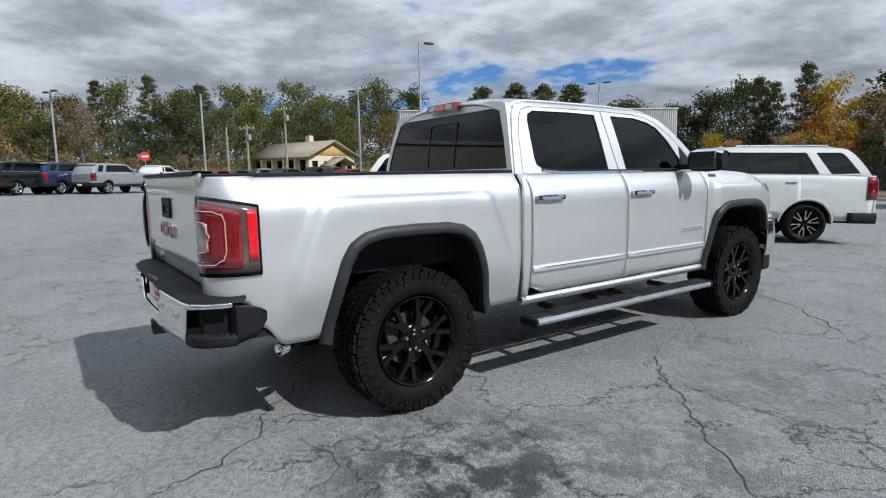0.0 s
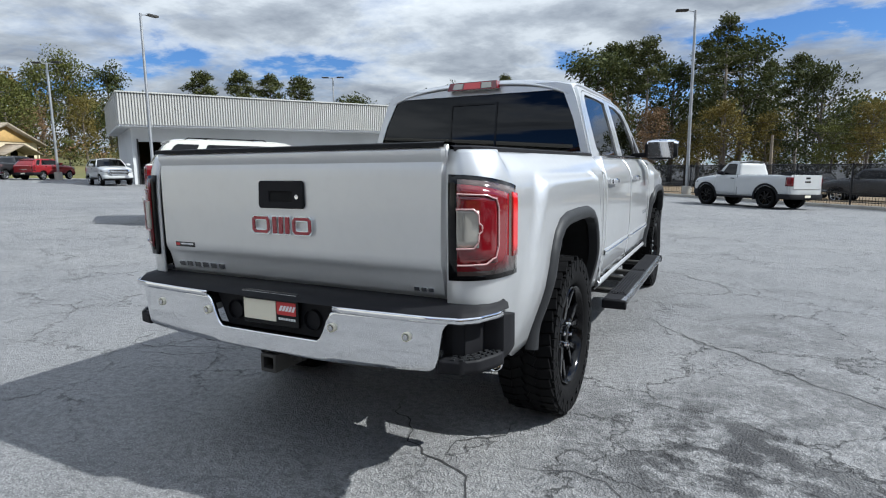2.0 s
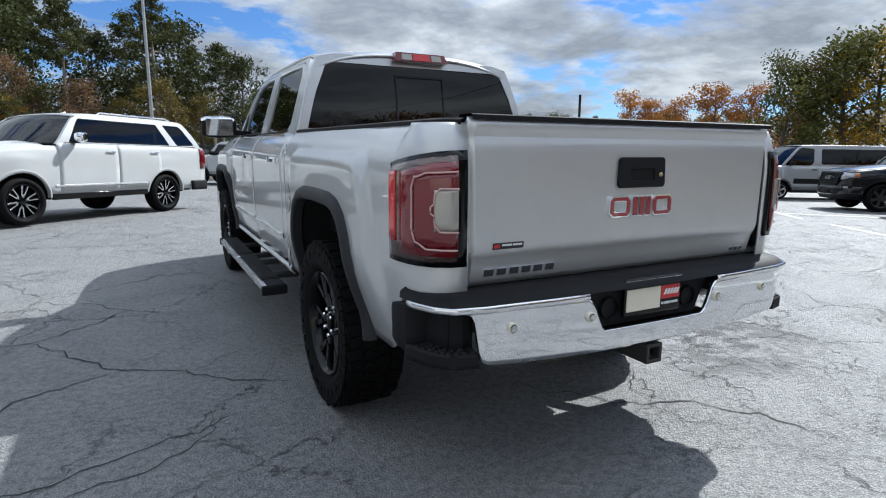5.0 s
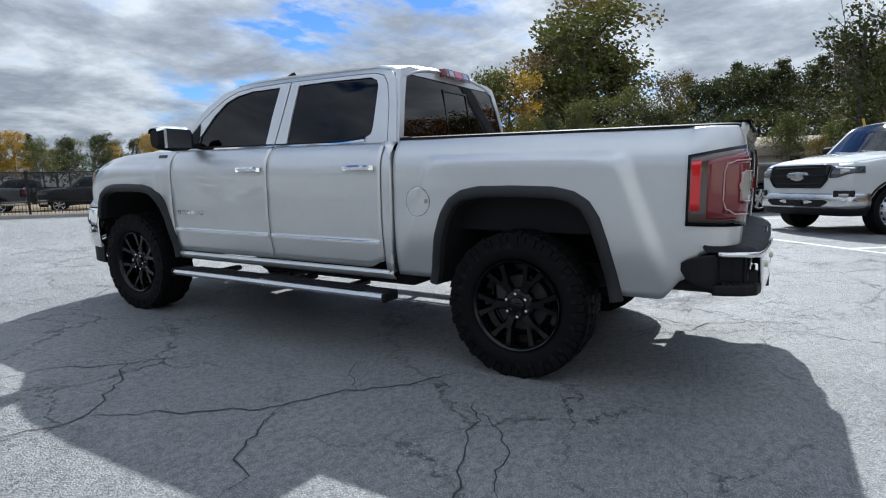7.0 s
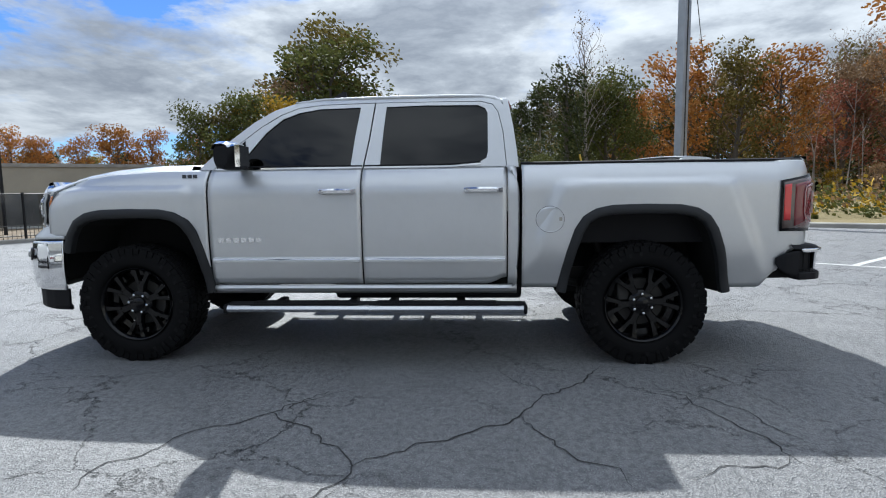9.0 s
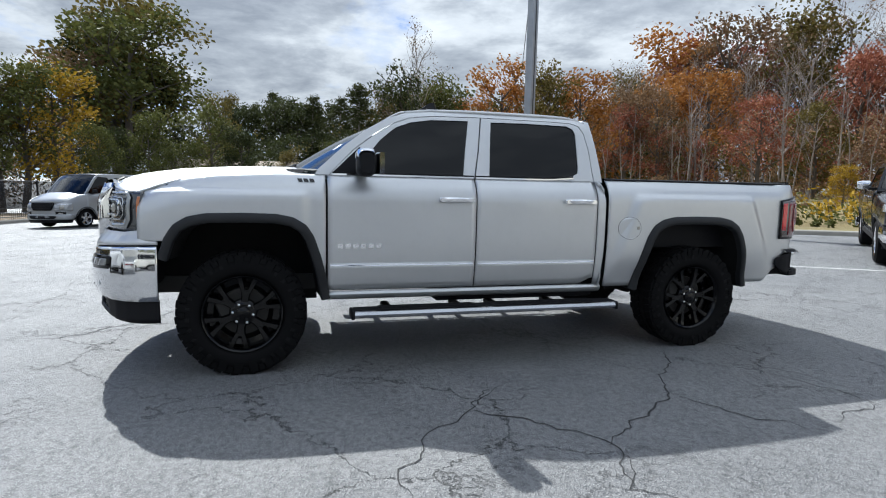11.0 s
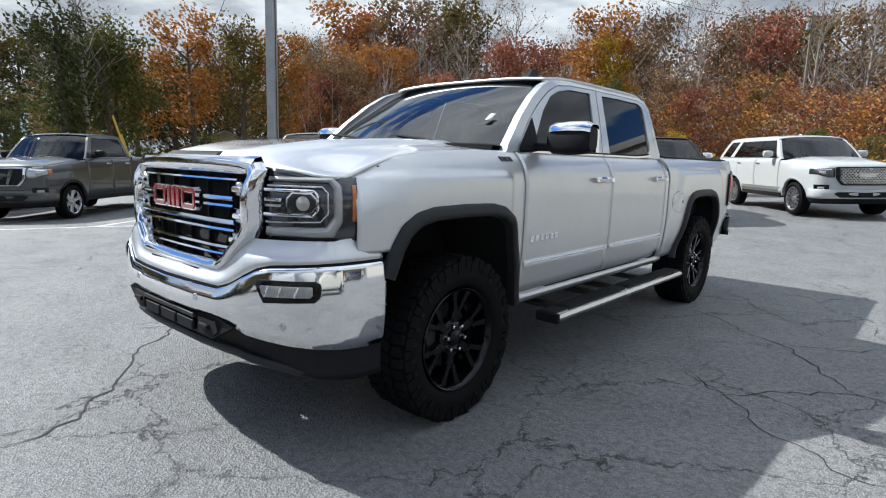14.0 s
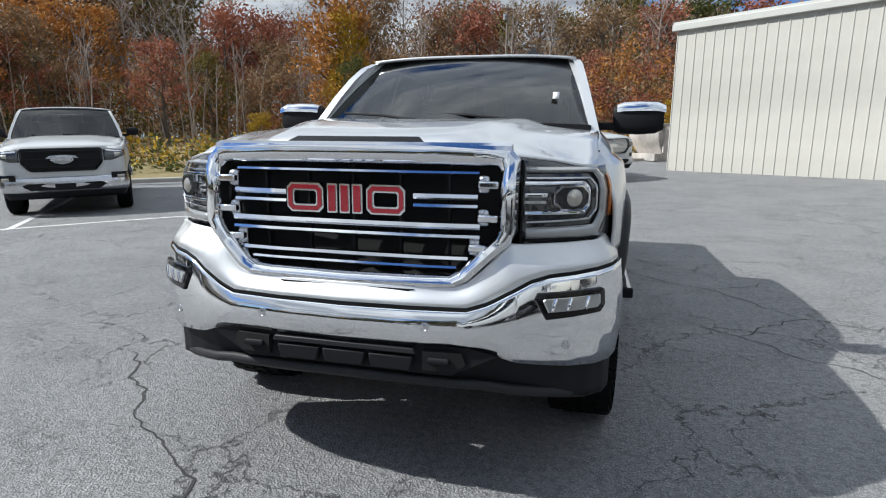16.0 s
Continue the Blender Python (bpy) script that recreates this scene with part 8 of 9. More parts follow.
def plant(kind, x, y, h, sx=1.0, z=None):
    src = tree_rnd.choice(PROTO[kind])
    k = h / (11.0 if kind == "ivy" else 10.0)
    z = ground_z(x, y) if z is None else z
    m = Matrix.Translation((x, y, z - 0.1)) @ Matrix.Rotation(tree_rnd.uniform(0, 6.28), 4, "Z") @ Matrix.Diagonal((k * sx, k * sx, k, 1))
    if src not in used:
        used.add(src)
        src.matrix_basis = m
        ob = src
    else:
        keep = src.matrix_basis.copy()
        src.matrix_basis = Matrix.Identity(4)
        ob = copy_thing(src, m)
        src.matrix_basis = keep
    ob["label"] = TREE_LABEL[kind]
    return ob


def belt(b0, b1, n, d0, d1, h0, h1, kinds, cx=0.0, cy=0.0, z=None, fall=0.0):
    for i in range(n):
        b = radians(b0 + (b1 - b0) * (i + tree_rnd.uniform(0.1, 0.9)) / n)
        d = tree_rnd.uniform(d0, d1)
        plant(tree_rnd.choice(kinds), cx + d * math.sin(b), cy + d * math.cos(b), tree_rnd.uniform(h0, h1) * (1 - fall * smooth(0.45, 1.0, i / n)), tree_rnd.uniform(0.85, 1.25), z)


W0 = dict(cx=2.5, cy=-4.2)
belt(-112, -56, 26, 100, 120, 13.0, 15.5, ["green", "pine", "olive", "pine", "green", "dark"], z=3.0, **W0)
belt(-112, -56, 22, 88, 98, 8.0, 12.0, ["green", "olive", "green", "dark", "brown"], z=2.0, **W0)
belt(-100, -60, 17, 82, 88, 2.5, 4.5, ["olive", "brown", "green"], z=1.4, **W0)
for b, h in ((-49.8, 14.2), (-46.6, 14.6), (-43.8, 14.3), (-41.2, 14.2)):
    plant("tallpine", 2.5 + 88 * math.sin(radians(b)), -4.2 + 88 * math.cos(radians(b)), h, 1.25)
belt(-56, -38, 6, 85, 95, 7.5, 9.5, ["green", "olive", "dark", "brown"], **W0)
belt(-38, -29, 6, 80, 95, 10, 12.5, ["pine", "dark", "olive"], **W0)
belt(-29, -21, 5, 72, 82, 11.5, 13.2, ["dark", "dark", "pine"], **W0)
belt(-22, -15, 5, 72, 80, 9.5, 12.0, ["orange", "olive", "brown", "yellow"], **W0)
belt(-30, -12, 7, 66, 70, 4.0, 6.5, ["dark", "brown", "orange", "yellow"], **W0)
belt(-14, -9, 4, 70, 84, 9.0, 11.5, ["bare", "olive", "brown"], cx=0, cy=-4.8)
belt(-12, 8, 11, 70, 88, 16.5, 19.0, ["tallpine", "pine", "tallpine", "dark"], cx=0, cy=-4.8, fall=0.3)
belt(-12, 12, 9, 66, 72, 5.0, 9.5, ["dark", "olive", "green", "brown"], cx=0, cy=-4.8)
belt(8, 18, 5, 80, 95, 8.5, 12.0, ["pine", "olive", "green", "brown"], cx=0, cy=-4.8)
belt(16, 54, 34, 96, 125, 6.5, 10.0, ["green", "olive", "dark", "dark", "green", "yellow"], cx=0, cy=-4.8)
belt(20, 50, 9, 130, 150, 9.0, 11.0, ["pine", "green", "olive"], cx=0, cy=-4.8)
E0 = dict(cx=-4.8, cy=0.5)
belt(48, 66, 6, 62, 72, 8.0, 10.5, ["orange", "brown", "orange", "olive"], **E0)
belt(64, 71, 4, 52, 60, 10, 11.8, ["olive", "yellow", "green"], **E0)
plant("olive", 76.0, 21.5, 27.0, 1.2)
plant("green", 72.0, 19.6, 22.0, 1.3)
plant("dark", 82.5, 25.0, 24.0, 1.25)
plant("dark", 79.0, 17.2, 18.0, 1.2)
plant("brown", 73.0, 26.0, 18.0, 1.0)
belt(72, 86, 6, 47, 52, 5.0, 8.5, ["dark", "brown", "green"], **E0)
belt(83, 102, 18, 95, 120, 14.0, 19.5, ["pine", "tallpine", "dark", "olive", "pine"], **E0)
belt(83, 100, 8, 70, 80, 5.0, 8.0, ["dark", "olive", "green"], **E0)
plant("ivy", 39.5, -7.6, 11.6)
plant("bare", 41.0, -9.4, 14.0, 0.9)
belt(101, 106, 3, 46, 52, 10.0, 11.5, ["olive", "green"], **E0)
belt(106, 127, 6, 48, 60, 11.0, 13.0, ["olive", "brown", "green", "orange", "brown"], **E0)
belt(104, 128, 7, 62, 80, 12.0, 15.0, ["olive", "brown", "orange", "olive"], **E0)
S0 = dict(cx=-2.5, cy=3.5)
belt(124, 190, 26, 84, 104, 21.0, 26.5, ["bare", "orange", "red", "brown", "red", "bare", "brown", "olive"], **S0)
belt(124, 190, 26, 66, 80, 14.5, 19.5, ["bare", "brown", "bare", "brown", "red", "bare", "orange", "bare"], **S0)
belt(124, 192, 17, 52, 62, 6.0, 11.0, ["brown", "red", "bare", "olive", "red", "brown"], **S0)
plant("orange", 19.4, -39.8, 13.8, 0.9)
plant("yellow", 18.0, -38.1, 10.5, 0.8)
plant("green", 16.5, -36.5, 7.0, 0.7)
belt(182, 196, 5, 80, 95, 17.0, 20.0, ["green", "olive", "orange", "red"], **S0)
belt(100, 188, 22, 36, 46, 1.6, 3.4, ["brown", "olive", "green", "yellow"], **S0)
for key, group in PROTO.items():
    for src in group:
        if src not in used:
            for o in list(src.children_recursive) + [src]:
                bpy.data.objects.remove(o)


def woods_mass():
    """The dense undergrowth and back rows of the far woods, which nobody could count."""
    rnd = random.Random(77)
    mass = {}
    for cx, cy, b0, b1, d0, d1, z, h, n, size, kinds in (
            (2.5, -4.2, -114, -54, 98, 118, 2.8, 11.0, 2600, 1.0, ("green", "dark", "dark", "olive", "green")), (2.5, -4.2, -114, -54, 84, 94, 1.8, 3.5, 700, 0.7, ("dark", "olive", "brown", "green")),
            (2.5, -4.2, -56, -14, 82, 96, 0.0, 6.0, 900, 0.8, ("dark", "green", "olive", "dark")), (2.5, -4.2, -30, -12, 76, 84, 0.0, 7.0, 420, 0.8, ("dark", "dark", "brown")),
            (0.0, -4.8, -14, 14, 82, 94, -0.6, 12.0, 1300, 0.9, ("dark", "dark", "green", "olive")), (0.0, -4.8, 12, 54, 112, 130, -1.2, 6.5, 900, 0.9, ("green", "dark", "olive")),
            (-4.8, 0.5, 48, 74, 68, 80, -1.0, 6.0, 500, 0.8, ("brown", "dark", "olive")), (-4.8, 0.5, 72, 104, 84, 104, -0.6, 11.0, 1400, 0.9, ("dark", "dark", "dark", "olive")),
            (-4.8, 0.5, 100, 128, 66, 84, 0.3, 12.0, 1700, 0.9, ("dark", "olive", "dark", "brown")), (-2.5, 3.5, 122, 196, 90, 108, 1.2, 19.0, 4200, 1.0, ("brown", "brown", "dark", "orange", "red", "brown")),
            (-2.5, 3.5, 158, 190, 46, 66, 0.6, 9.5, 2100, 0.6, ("olive", "brown", "orange", "red", "red")), (-2.5, 3.5, 136, 160, 54, 70, 0.8, 8.0, 700, 0.6, ("orange", "brown", "brown", "red")),
            (-2.5, 3.5, 122, 196, 56, 76, 0.8, 4.5, 1300, 0.7, ("brown", "dark", "olive", "brown", "orange"))):
        for _ in range(n):
            b = radians(rnd.uniform(b0, b1))
            d = rnd.uniform(d0, d1)
            x, y = cx + d * math.sin(b), cy + d * math.cos(b)
            top = h * (0.75 + 0.5 * noise.noise((x * 0.09, y * 0.09, 5.0)))
            c = Vector((x, y, z + max(0.3, top * rnd.random() ** 0.8)))
            patch = noise.noise((x * 0.05, y * 0.05, 9.0)) * 0.5 + 0.5 + rnd.uniform(-0.3, 0.3)
            kind = kinds[min(len(kinds) - 1, max(0, int(patch * len(kinds))))]
            leaves(mass.setdefault(kind, Shape()), rnd, c, size * rnd.uniform(0.9, 1.7), 19, size * 0.46, 0.8)
    for kind, s in mass.items():
        ob = quick(s, "far_woods", LEAF[kind], None)
        tagged(ob, "dense undergrowth and back rows of the woods, %s" % {"pine": "dark green"}.get(kind, kind), "woods", kind="stuff")


woods_mass()


def thicket():
    """Bare grey saplings and trunks standing close in the woods, which nobody could count."""
    rnd = random.Random(31)
    s = Shape()
    for _ in range(480):
        b = radians(rnd.uniform(122, 192))
        d = rnd.uniform(50, 92) if b < 2.75 else rnd.uniform(72, 92)
        x, y = -2.5 + d * math.sin(b), 3.5 + d * math.cos(b)
        z = 0.3 + 0.012 * (d - 50)
        h = rnd.uniform(0.10, 0.19) * d
        lean = Vector((rnd.uniform(-0.10, 0.10), rnd.uniform(-0.10, 0.10), 1.0))
        p = Vector((x, y, z))
        r = rnd.uniform(0.03, 0.085)
        mid = p + lean * h * 0.5 + Vector((rnd.uniform(-0.3, 0.3), rnd.uniform(-0.3, 0.3), 0))
        top = p + lean * h
        s.tube([p, mid, top], [r, r * 0.65, 0.012], 4, cap=False)
        for k in range(8):
            f = rnd.uniform(0.35, 0.95)
            q = p + (mid - p) * (f * 2) if f < 0.5 else mid + (top - mid) * (f * 2 - 1)
            a = rnd.uniform(0, 2 * math.pi)
            ln = h * rnd.uniform(0.10, 0.24)
            s.tube([q, q + Vector((math.cos(a) * 0.6, math.sin(a) * 0.6, 0.9)) * ln], [r * 0.4, 0.008], 3, cap=False)
    tagged(quick(s, "thicket", TWIG, None), "bare grey saplings and twigs crowded in the woods", "woods", kind="stuff")


thicket()


def weeds():
    """Tall goldenrod and brown weeds behind the kerb."""
    rnd = random.Random(8)
    spots = {"yellow": Shape(), "green": Shape(), "brown": Shape()}
    line = walk_line(SOUTH_EAST, 0.5)
    for i, (x, y) in enumerate(line):
        nx, ny = side_of(line, i)
        nx, ny = -nx, -ny
        for k in range(7):
            o = rnd.uniform(2.2, 11)
            px, py = x + nx * o + rnd.uniform(-0.4, 0.4), y + ny * o + rnd.uniform(-0.4, 0.4)
            h = rnd.uniform(0.7, 1.5) * smooth(1.5, 5, o)
            kind = rnd.choice(("green", "yellow", "brown", "yellow" if noise.noise((px * 0.15, py * 0.15, 3)) > 0.0 else "green"))
            z = ground_z(px, py) + 0.1
            leaves(spots[kind], rnd, Vector((px, py, z + h * 0.6)), h * 0.5, 16, 0.20, 1.0)
            leaves(spots["green"], rnd, Vector((px, py, z + h * 0.3)), h * 0.45, 8, 0.22, 1.0)
    for _ in range(620):
        b, d = radians(rnd.uniform(156, 186)), rnd.uniform(30, 46)
        px, py = -2.5 + d * math.sin(b), 3.5 + d * math.cos(b)
        h = rnd.uniform(0.5, 1.2)
        z = ground_z(px, py) + 0.05
        leaves(spots[rnd.choice(("green", "yellow", "yellow", "brown"))], rnd, Vector((px, py, z + h * 0.5)), h * 0.6, 14, 0.20, 1.0)
    for kind, s in spots.items():
        ob = quick(s, "weeds", LEAF[kind], None)
        tagged(ob, {"yellow": "yellow goldenrod flowers in tall weeds", "green": "green undergrowth behind the kerb", "brown": "dry brown weeds behind the kerb"}[kind], "weeds", kind="stuff")


weeds()

# ---------- buildings ----------
METAL_WHITE = solid("white_sheet_metal", (0.50, 0.495, 0.465), 0.5, 0.0, 0.1, vary=0.12, fine=20.0, broad=0.5, bump=0.1)
HALL_WHITE = solid("warm_white_sheet_metal", (0.52, 0.50, 0.45), 0.5, 0.0, 0.1, vary=0.14, fine=16.0, broad=0.6, bump=0.1)
METAL_GROOVE = solid("grey_groove", (0.50, 0.50, 0.48), 0.6, vary=0.2)
STUCCO_CREAM = solid("cream_stucco", (0.58, 0.50, 0.34), 0.9, vary=0.15, fine=25.0, broad=0.4, bump=0.3)
WALL_WHITE = solid("white_wall", (0.62, 0.63, 0.63), 0.8, vary=0.1, fine=25.0, broad=0.4)
SHINGLE = solid("tan_shingle", (0.27, 0.225, 0.17), 0.9, vary=0.3, fine=15.0, bump=0.4, dist=0.01)
BEIGE = solid("beige_block", (0.42, 0.38, 0.30), 0.9, vary=0.15, fine=14.0, broad=0.4, bump=0.3)
WOOD_TRIM = solid("tan_timber", (0.42, 0.27, 0.10), 0.8, vary=0.2, fine=20.0)
GALV = solid("galvanised_steel", (0.42, 0.43, 0.44), 0.45, 0.7, vary=0.15, fine=30.0)
WOOD_POLE = solid("weathered_pole", (0.26, 0.22, 0.17), 0.9, vary=0.3, fine=18.0, bump=0.4)
BLACK_METAL = solid("black_painted_steel", (0.015, 0.015, 0.016), 0.5, 0.2, vary=0.2)
YELLOW_GUARD = solid("yellow_plastic", (0.55, 0.38, 0.05), 0.5, vary=0.15)
RUSTY = solid("rusted_grey_steel", (0.50, 0.46, 0.43), 0.75, 0.1, vary=0.45, fine=9.0, broad=1.6, bump=0.3)


def metal_hall():
    """Ribbed white sheet-metal hall by the lot."""
    T = thing("metal_building", "white ribbed sheet-metal building with a plain eave", "building")
    ax, ay, bx, by = -3.35, -16.1, -15.6, -6.9
    L = math.hypot(bx - ax, by - ay)
    ux, uy = (bx - ax) / L, (by - ay) / L
    wx, wy = uy, -ux
    if wx * 1 + wy * 1 > 0:
        wx, wy = -wx, -wy
    z0, z1 = ground_z(ax, ay) - 0.2, 5.05
    m = Matrix(((ux, wx, 0, ax), (uy, wy, 0, ay), (0, 0, 1, 0), (0, 0, 0, 1)))
    Shape().box(0.02, L, 0.06, 11, z0, z1 - 0.05).moved(m).put("wall", METAL_GROOVE, T)
    n = int(L / 0.305)
    first = None
    for i in range(n):
        a = i * L / n
        w = L / n
        if first is None:
            s = Shape()
            prof = [(0.0, 0.02), (0.007, 0.0), (0.034, -0.002), (0.05, 0.018), (w * 0.5, 0.022), (w, 0.02)]
            s.grid([[(x, y, z0) for x, y in prof], [(x, y, z1 - 0.12) for x, y in prof]])
            first = s.moved(m).put("panel", HALL_WHITE, T)
        else:
            ob = new("panel", first.data)
            ob.parent = T
            ob.matrix_basis = Matrix.Translation((ux * a, uy * a, 0))
    s = Shape()
    s.grid([[(0.05, y, z) for y in spread(0, 11, 2)] for z in (z0, z1 - 0.1)])
    Shape().box(-0.01, 0.04, 0.05, 11, z0, z1 - 0.12).moved(m).put("end_wall", METAL_WHITE, T)
    Shape().box(-0.12, L, -0.12, 0.14, z1 - 0.15, z1 + 0.06).moved(m).put("eave_trim", METAL_WHITE, T, bevel=0.02)
    Shape().box(-0.12, L, -0.05, 11.2, z1 + 0.06, z1 + 0.14).moved(m).put("roof", METAL_WHITE, T)
    Shape().tube([(-0.25, 2.5, z0), (-0.25, 2.5, z1 + 0.5)], 0.05, 8).moved(m).put("downpipe", GALV, T)
    return T


metal_hall()


def showroom():
    """Low white building with a ribbed metal parapet across the lot."""
    T = thing("showroom", "low white building with a ribbed white metal parapet", "building")
    ax, ay, bx, by = -34.3, 19.4, -23.2, 38.6
    L = math.hypot(bx - ax, by - ay)
    ux, uy = (bx - ax) / L, (by - ay) / L
    wx, wy = -uy, ux
    m = Matrix(((ux, wx, 0, ax), (uy, wy, 0, ay), (0, 0, 1, 0), (0, 0, 0, 1)))
    Shape().box(0.8, L - 0.8, 1.6, 14, -0.9, 4.3).moved(m).put("wall", WALL_WHITE, T)
    Shape().box(0, L, 0.1, 14, 4.15, 4.3).moved(m).put("canopy_soffit", WALL_WHITE, T)
    Shape().box(0.1, L, 0.1, 14, 4.3, 6.25).moved(m).put("parapet_core", METAL_GROOVE, T)
    n = 128
    first = None
    for i in range(n):
        w = L / n
        if first is None:
            s = Shape().grid([[(0.02, 0.05, z), (0.04, -0.01, z), (w * 0.70, -0.01, z), (w * 0.80, 0.05, z)] for z in (4.28, 6.32)])
            first = s.moved(m).put("parapet_rib", METAL_WHITE, T)
        else:
            ob = new("parapet_rib", first.data)
            ob.parent = T
            ob.matrix_basis = Matrix.Translation((ux * w * i, uy * w * i, 0))
    s = Shape()
    for i in range(22):
        y = 0.1 + i * 0.6
        s.box(-0.05, 0.05, y, y + 0.38, 4.28, 6.32)
    s.moved(m).put("side_ribs", METAL_WHITE, T)
    Shape().box(-0.08, L + 0.05, -0.08, 14.1, 6.32, 6.4).moved(m).put("parapet_cap", METAL_WHITE, T)
    for i in range(3):
        Shape().box(1.2 + i * 2.2, 3.2 + i * 2.2, 1.55, 1.62, 0.1, 3.2).moved(m).put("shop_window", TINT, T)
        Shape().box(1.1 + i * 2.2, 1.2 + i * 2.2, 1.5, 1.62, -0.4, 3.4).moved(m).put("window_post", BLACK_METAL, T)
    Shape().box(1.0, 8.0, 1.63, 1.66, 0.0, 3.3).moved(m).put("window_backing", DARK, T)
    for x in (10.5, 15.5):
        Shape().box(x, x + 1.0, 1.54, 1.62, -0.5, 1.9).moved(m).put("door", WALL_WHITE, T)
    return T


showroom()


def house(x, y, rot, L, D, H, wall, roof, name, label, porch=False, z=None):
    T = thing(name, label, "house")
    T.matrix_world = pose(x, y, ground_z(x, y) if z is None else z, 0, 0, rot)
    Shape().box(-L / 2, L / 2, -D / 2, D / 2, -1.5, H).put("wall", wall, T)
    r = D * 0.22
    for s_ in (-1, 1):
        Shape().add([(s_ * L / 2, -D / 2, H), (s_ * L / 2, D / 2, H), (s_ * L / 2, 0, H + r)], [(0, 1, 2)]).put("gable", WOOD_TRIM if porch else wall, T, thick=0.1)
        Shape().add([(-L / 2 - 0.7, s_ * (D / 2 + 0.7), H - 0.25), (L / 2 + 0.7, s_ * (D / 2 + 0.7), H - 0.25), (L / 2 + 0.7, 0, H + r + 0.06), (-L / 2 - 0.7, 0, H + r + 0.06)], [(0, 1, 2, 3)]).put("roof_slope", roof, T, thick=0.2)
    for i in range(4):
        yy = -D / 2 + D * (i + 0.5) / 4
        for s_ in (-1, 1):
            Shape().box(s_ * (L / 2 - 0.02), s_ * (L / 2 + 0.03), yy - 0.5, yy + 0.5, H * 0.35, H * 0.75).put("window", TINT, T)
    for i in range(5):
        xx = -L / 2 + L * (i + 0.5) / 5
        for s_ in (-1, 1):
            Shape().box(xx - 0.5, xx + 0.5, s_ * (D / 2 - 0.02), s_ * (D / 2 + 0.03), H * 0.35, H * 0.8).put("window", TINT, T)
    if porch:
        w = 2.6
        Shape().add([(L / 2 + 2.2, -w, H * 0.55), (L / 2 + 2.2, 0, H * 0.55 + 1.1), (L / 2 - 0.1, 0, H * 0.55 + 1.1), (L / 2 - 0.1, -w, H * 0.55)], [(0, 1, 2, 3)]).put("porch_roof", roof, T, thick=0.15)
        Shape().add([(L / 2 + 2.2, w, H * 0.55), (L / 2 + 2.2, 0, H * 0.55 + 1.1), (L / 2 - 0.1, 0, H * 0.55 + 1.1), (L / 2 - 0.1, w, H * 0.55)], [(0, 1, 2, 3)]).put("porch_roof", roof, T, thick=0.15)
        for q in (-1, 1):
            Shape().box(L / 2 + 1.9, L / 2 + 2.1, q * (w - 0.4) - 0.1, q * (w - 0.4) + 0.1, -1.5, H * 0.55).put("porch_post", wall, T)
        Shape().cbox((0, 1.2, H + r), (0.8, 0.8, 2.0)).put("chimney", wall, T)
        for i in range(5):
            Shape().box(-L / 2 + L * i / 5, -L / 2 + L * i / 5 + 0.25, -D / 2 - 0.6, -D / 2 - 0.35, -1.0, H - 0.2).put("veranda_post", wall, T)
    return T


b = radians(-67.5)
house(2.5 + 84 * math.sin(b), -4.2 + 84 * math.cos(b), 22, 11, 9.0, 3.3, STUCCO_CREAM, SHINGLE, "house", "cream stucco house with a low brown gable roof", True, 1.2)
b = radians(88)
house(-4.8 + 78 * math.sin(b), 0.5 + 78 * math.cos(b), 85, 22, 8, 2.4, BEIGE, SHINGLE, "house", "long low house with a brown roof", False, -0.3)
for bb, d, w in ((114.0, 66, 9), (118.5, 72, 10)):
    b = radians(bb)
    house(-4.8 + d * math.sin(b), 0.5 + d * math.cos(b), -25, w, 7, 2.4, WALL_WHITE, SHINGLE, "house", "small pale house with a grey roof among trees", False, -0.4)


def beige_block():
    T = thing("storage_building", "plain beige flat-roofed block building", "building")
    T.matrix_world = pose(37.5, 30.5, ground_z(37, 30), 0, 0, -56)
    Shape().box(-6.5, 6.5, 0, 8, -0.6, 4.6).put("wall", BEIGE, T)
    Shape().box(-6.6, 6.6, -0.1, 8.1, 4.6, 4.85).put("roof_edge", CONCRETE, T)
    for x in (-4.5, -1.5, 1.5):
        Shape().box(x, x + 2.2, -0.04, 0.02, -0.3, 2.6).put("shutter_door", METAL_WHITE, T)


beige_block()


# ---------- poles, wires, fence ----------
def light_pole(x, y, h, r, heads, label, yaw=0.0, base=True, square=False):
    T = thing("light_pole", label, "light pole", "lot light poles")
    z = ground_z(x, y)
    T.matrix_world = pose(x, y, z, 0, 0, yaw)
    if base:
        Shape().lathe([(-0.3, 0.30), (0.62, 0.29), (0.66, 0.26), (0.66, 0.001)], 20, "z").put("concrete_base", CONCRETE, T)
    if square:
        Shape().box(-r, r, -r, r, 0.0, h).put("pole", GALV, T, bevel=0.02)
        Shape().box(-r - 0.004, -r + 0.02, -0.03, 0.03, 0.5, h).put("pole_seam", STEEL, T)
    else:
        Shape().tube([(0, 0, 0.0), (0, 0, h)], [r, r * 0.7], 12).put("pole", GALV, T)
    for k in range(heads):
        s = 1 if k == 0 else -1
        Shape().tube([(0, 0, h - 0.1), (s * 0.5, 0, h + 0.02)], 0.035, 6).put("arm", GALV, T)
        Shape().box(s * 0.45 if s > 0 else s * 1.15, s * 1.15 if s > 0 else s * 0.45, -0.17, 0.17, h - 0.04, h + 0.08).put("lamp_head", STEEL, T, bevel=0.02)
    return T


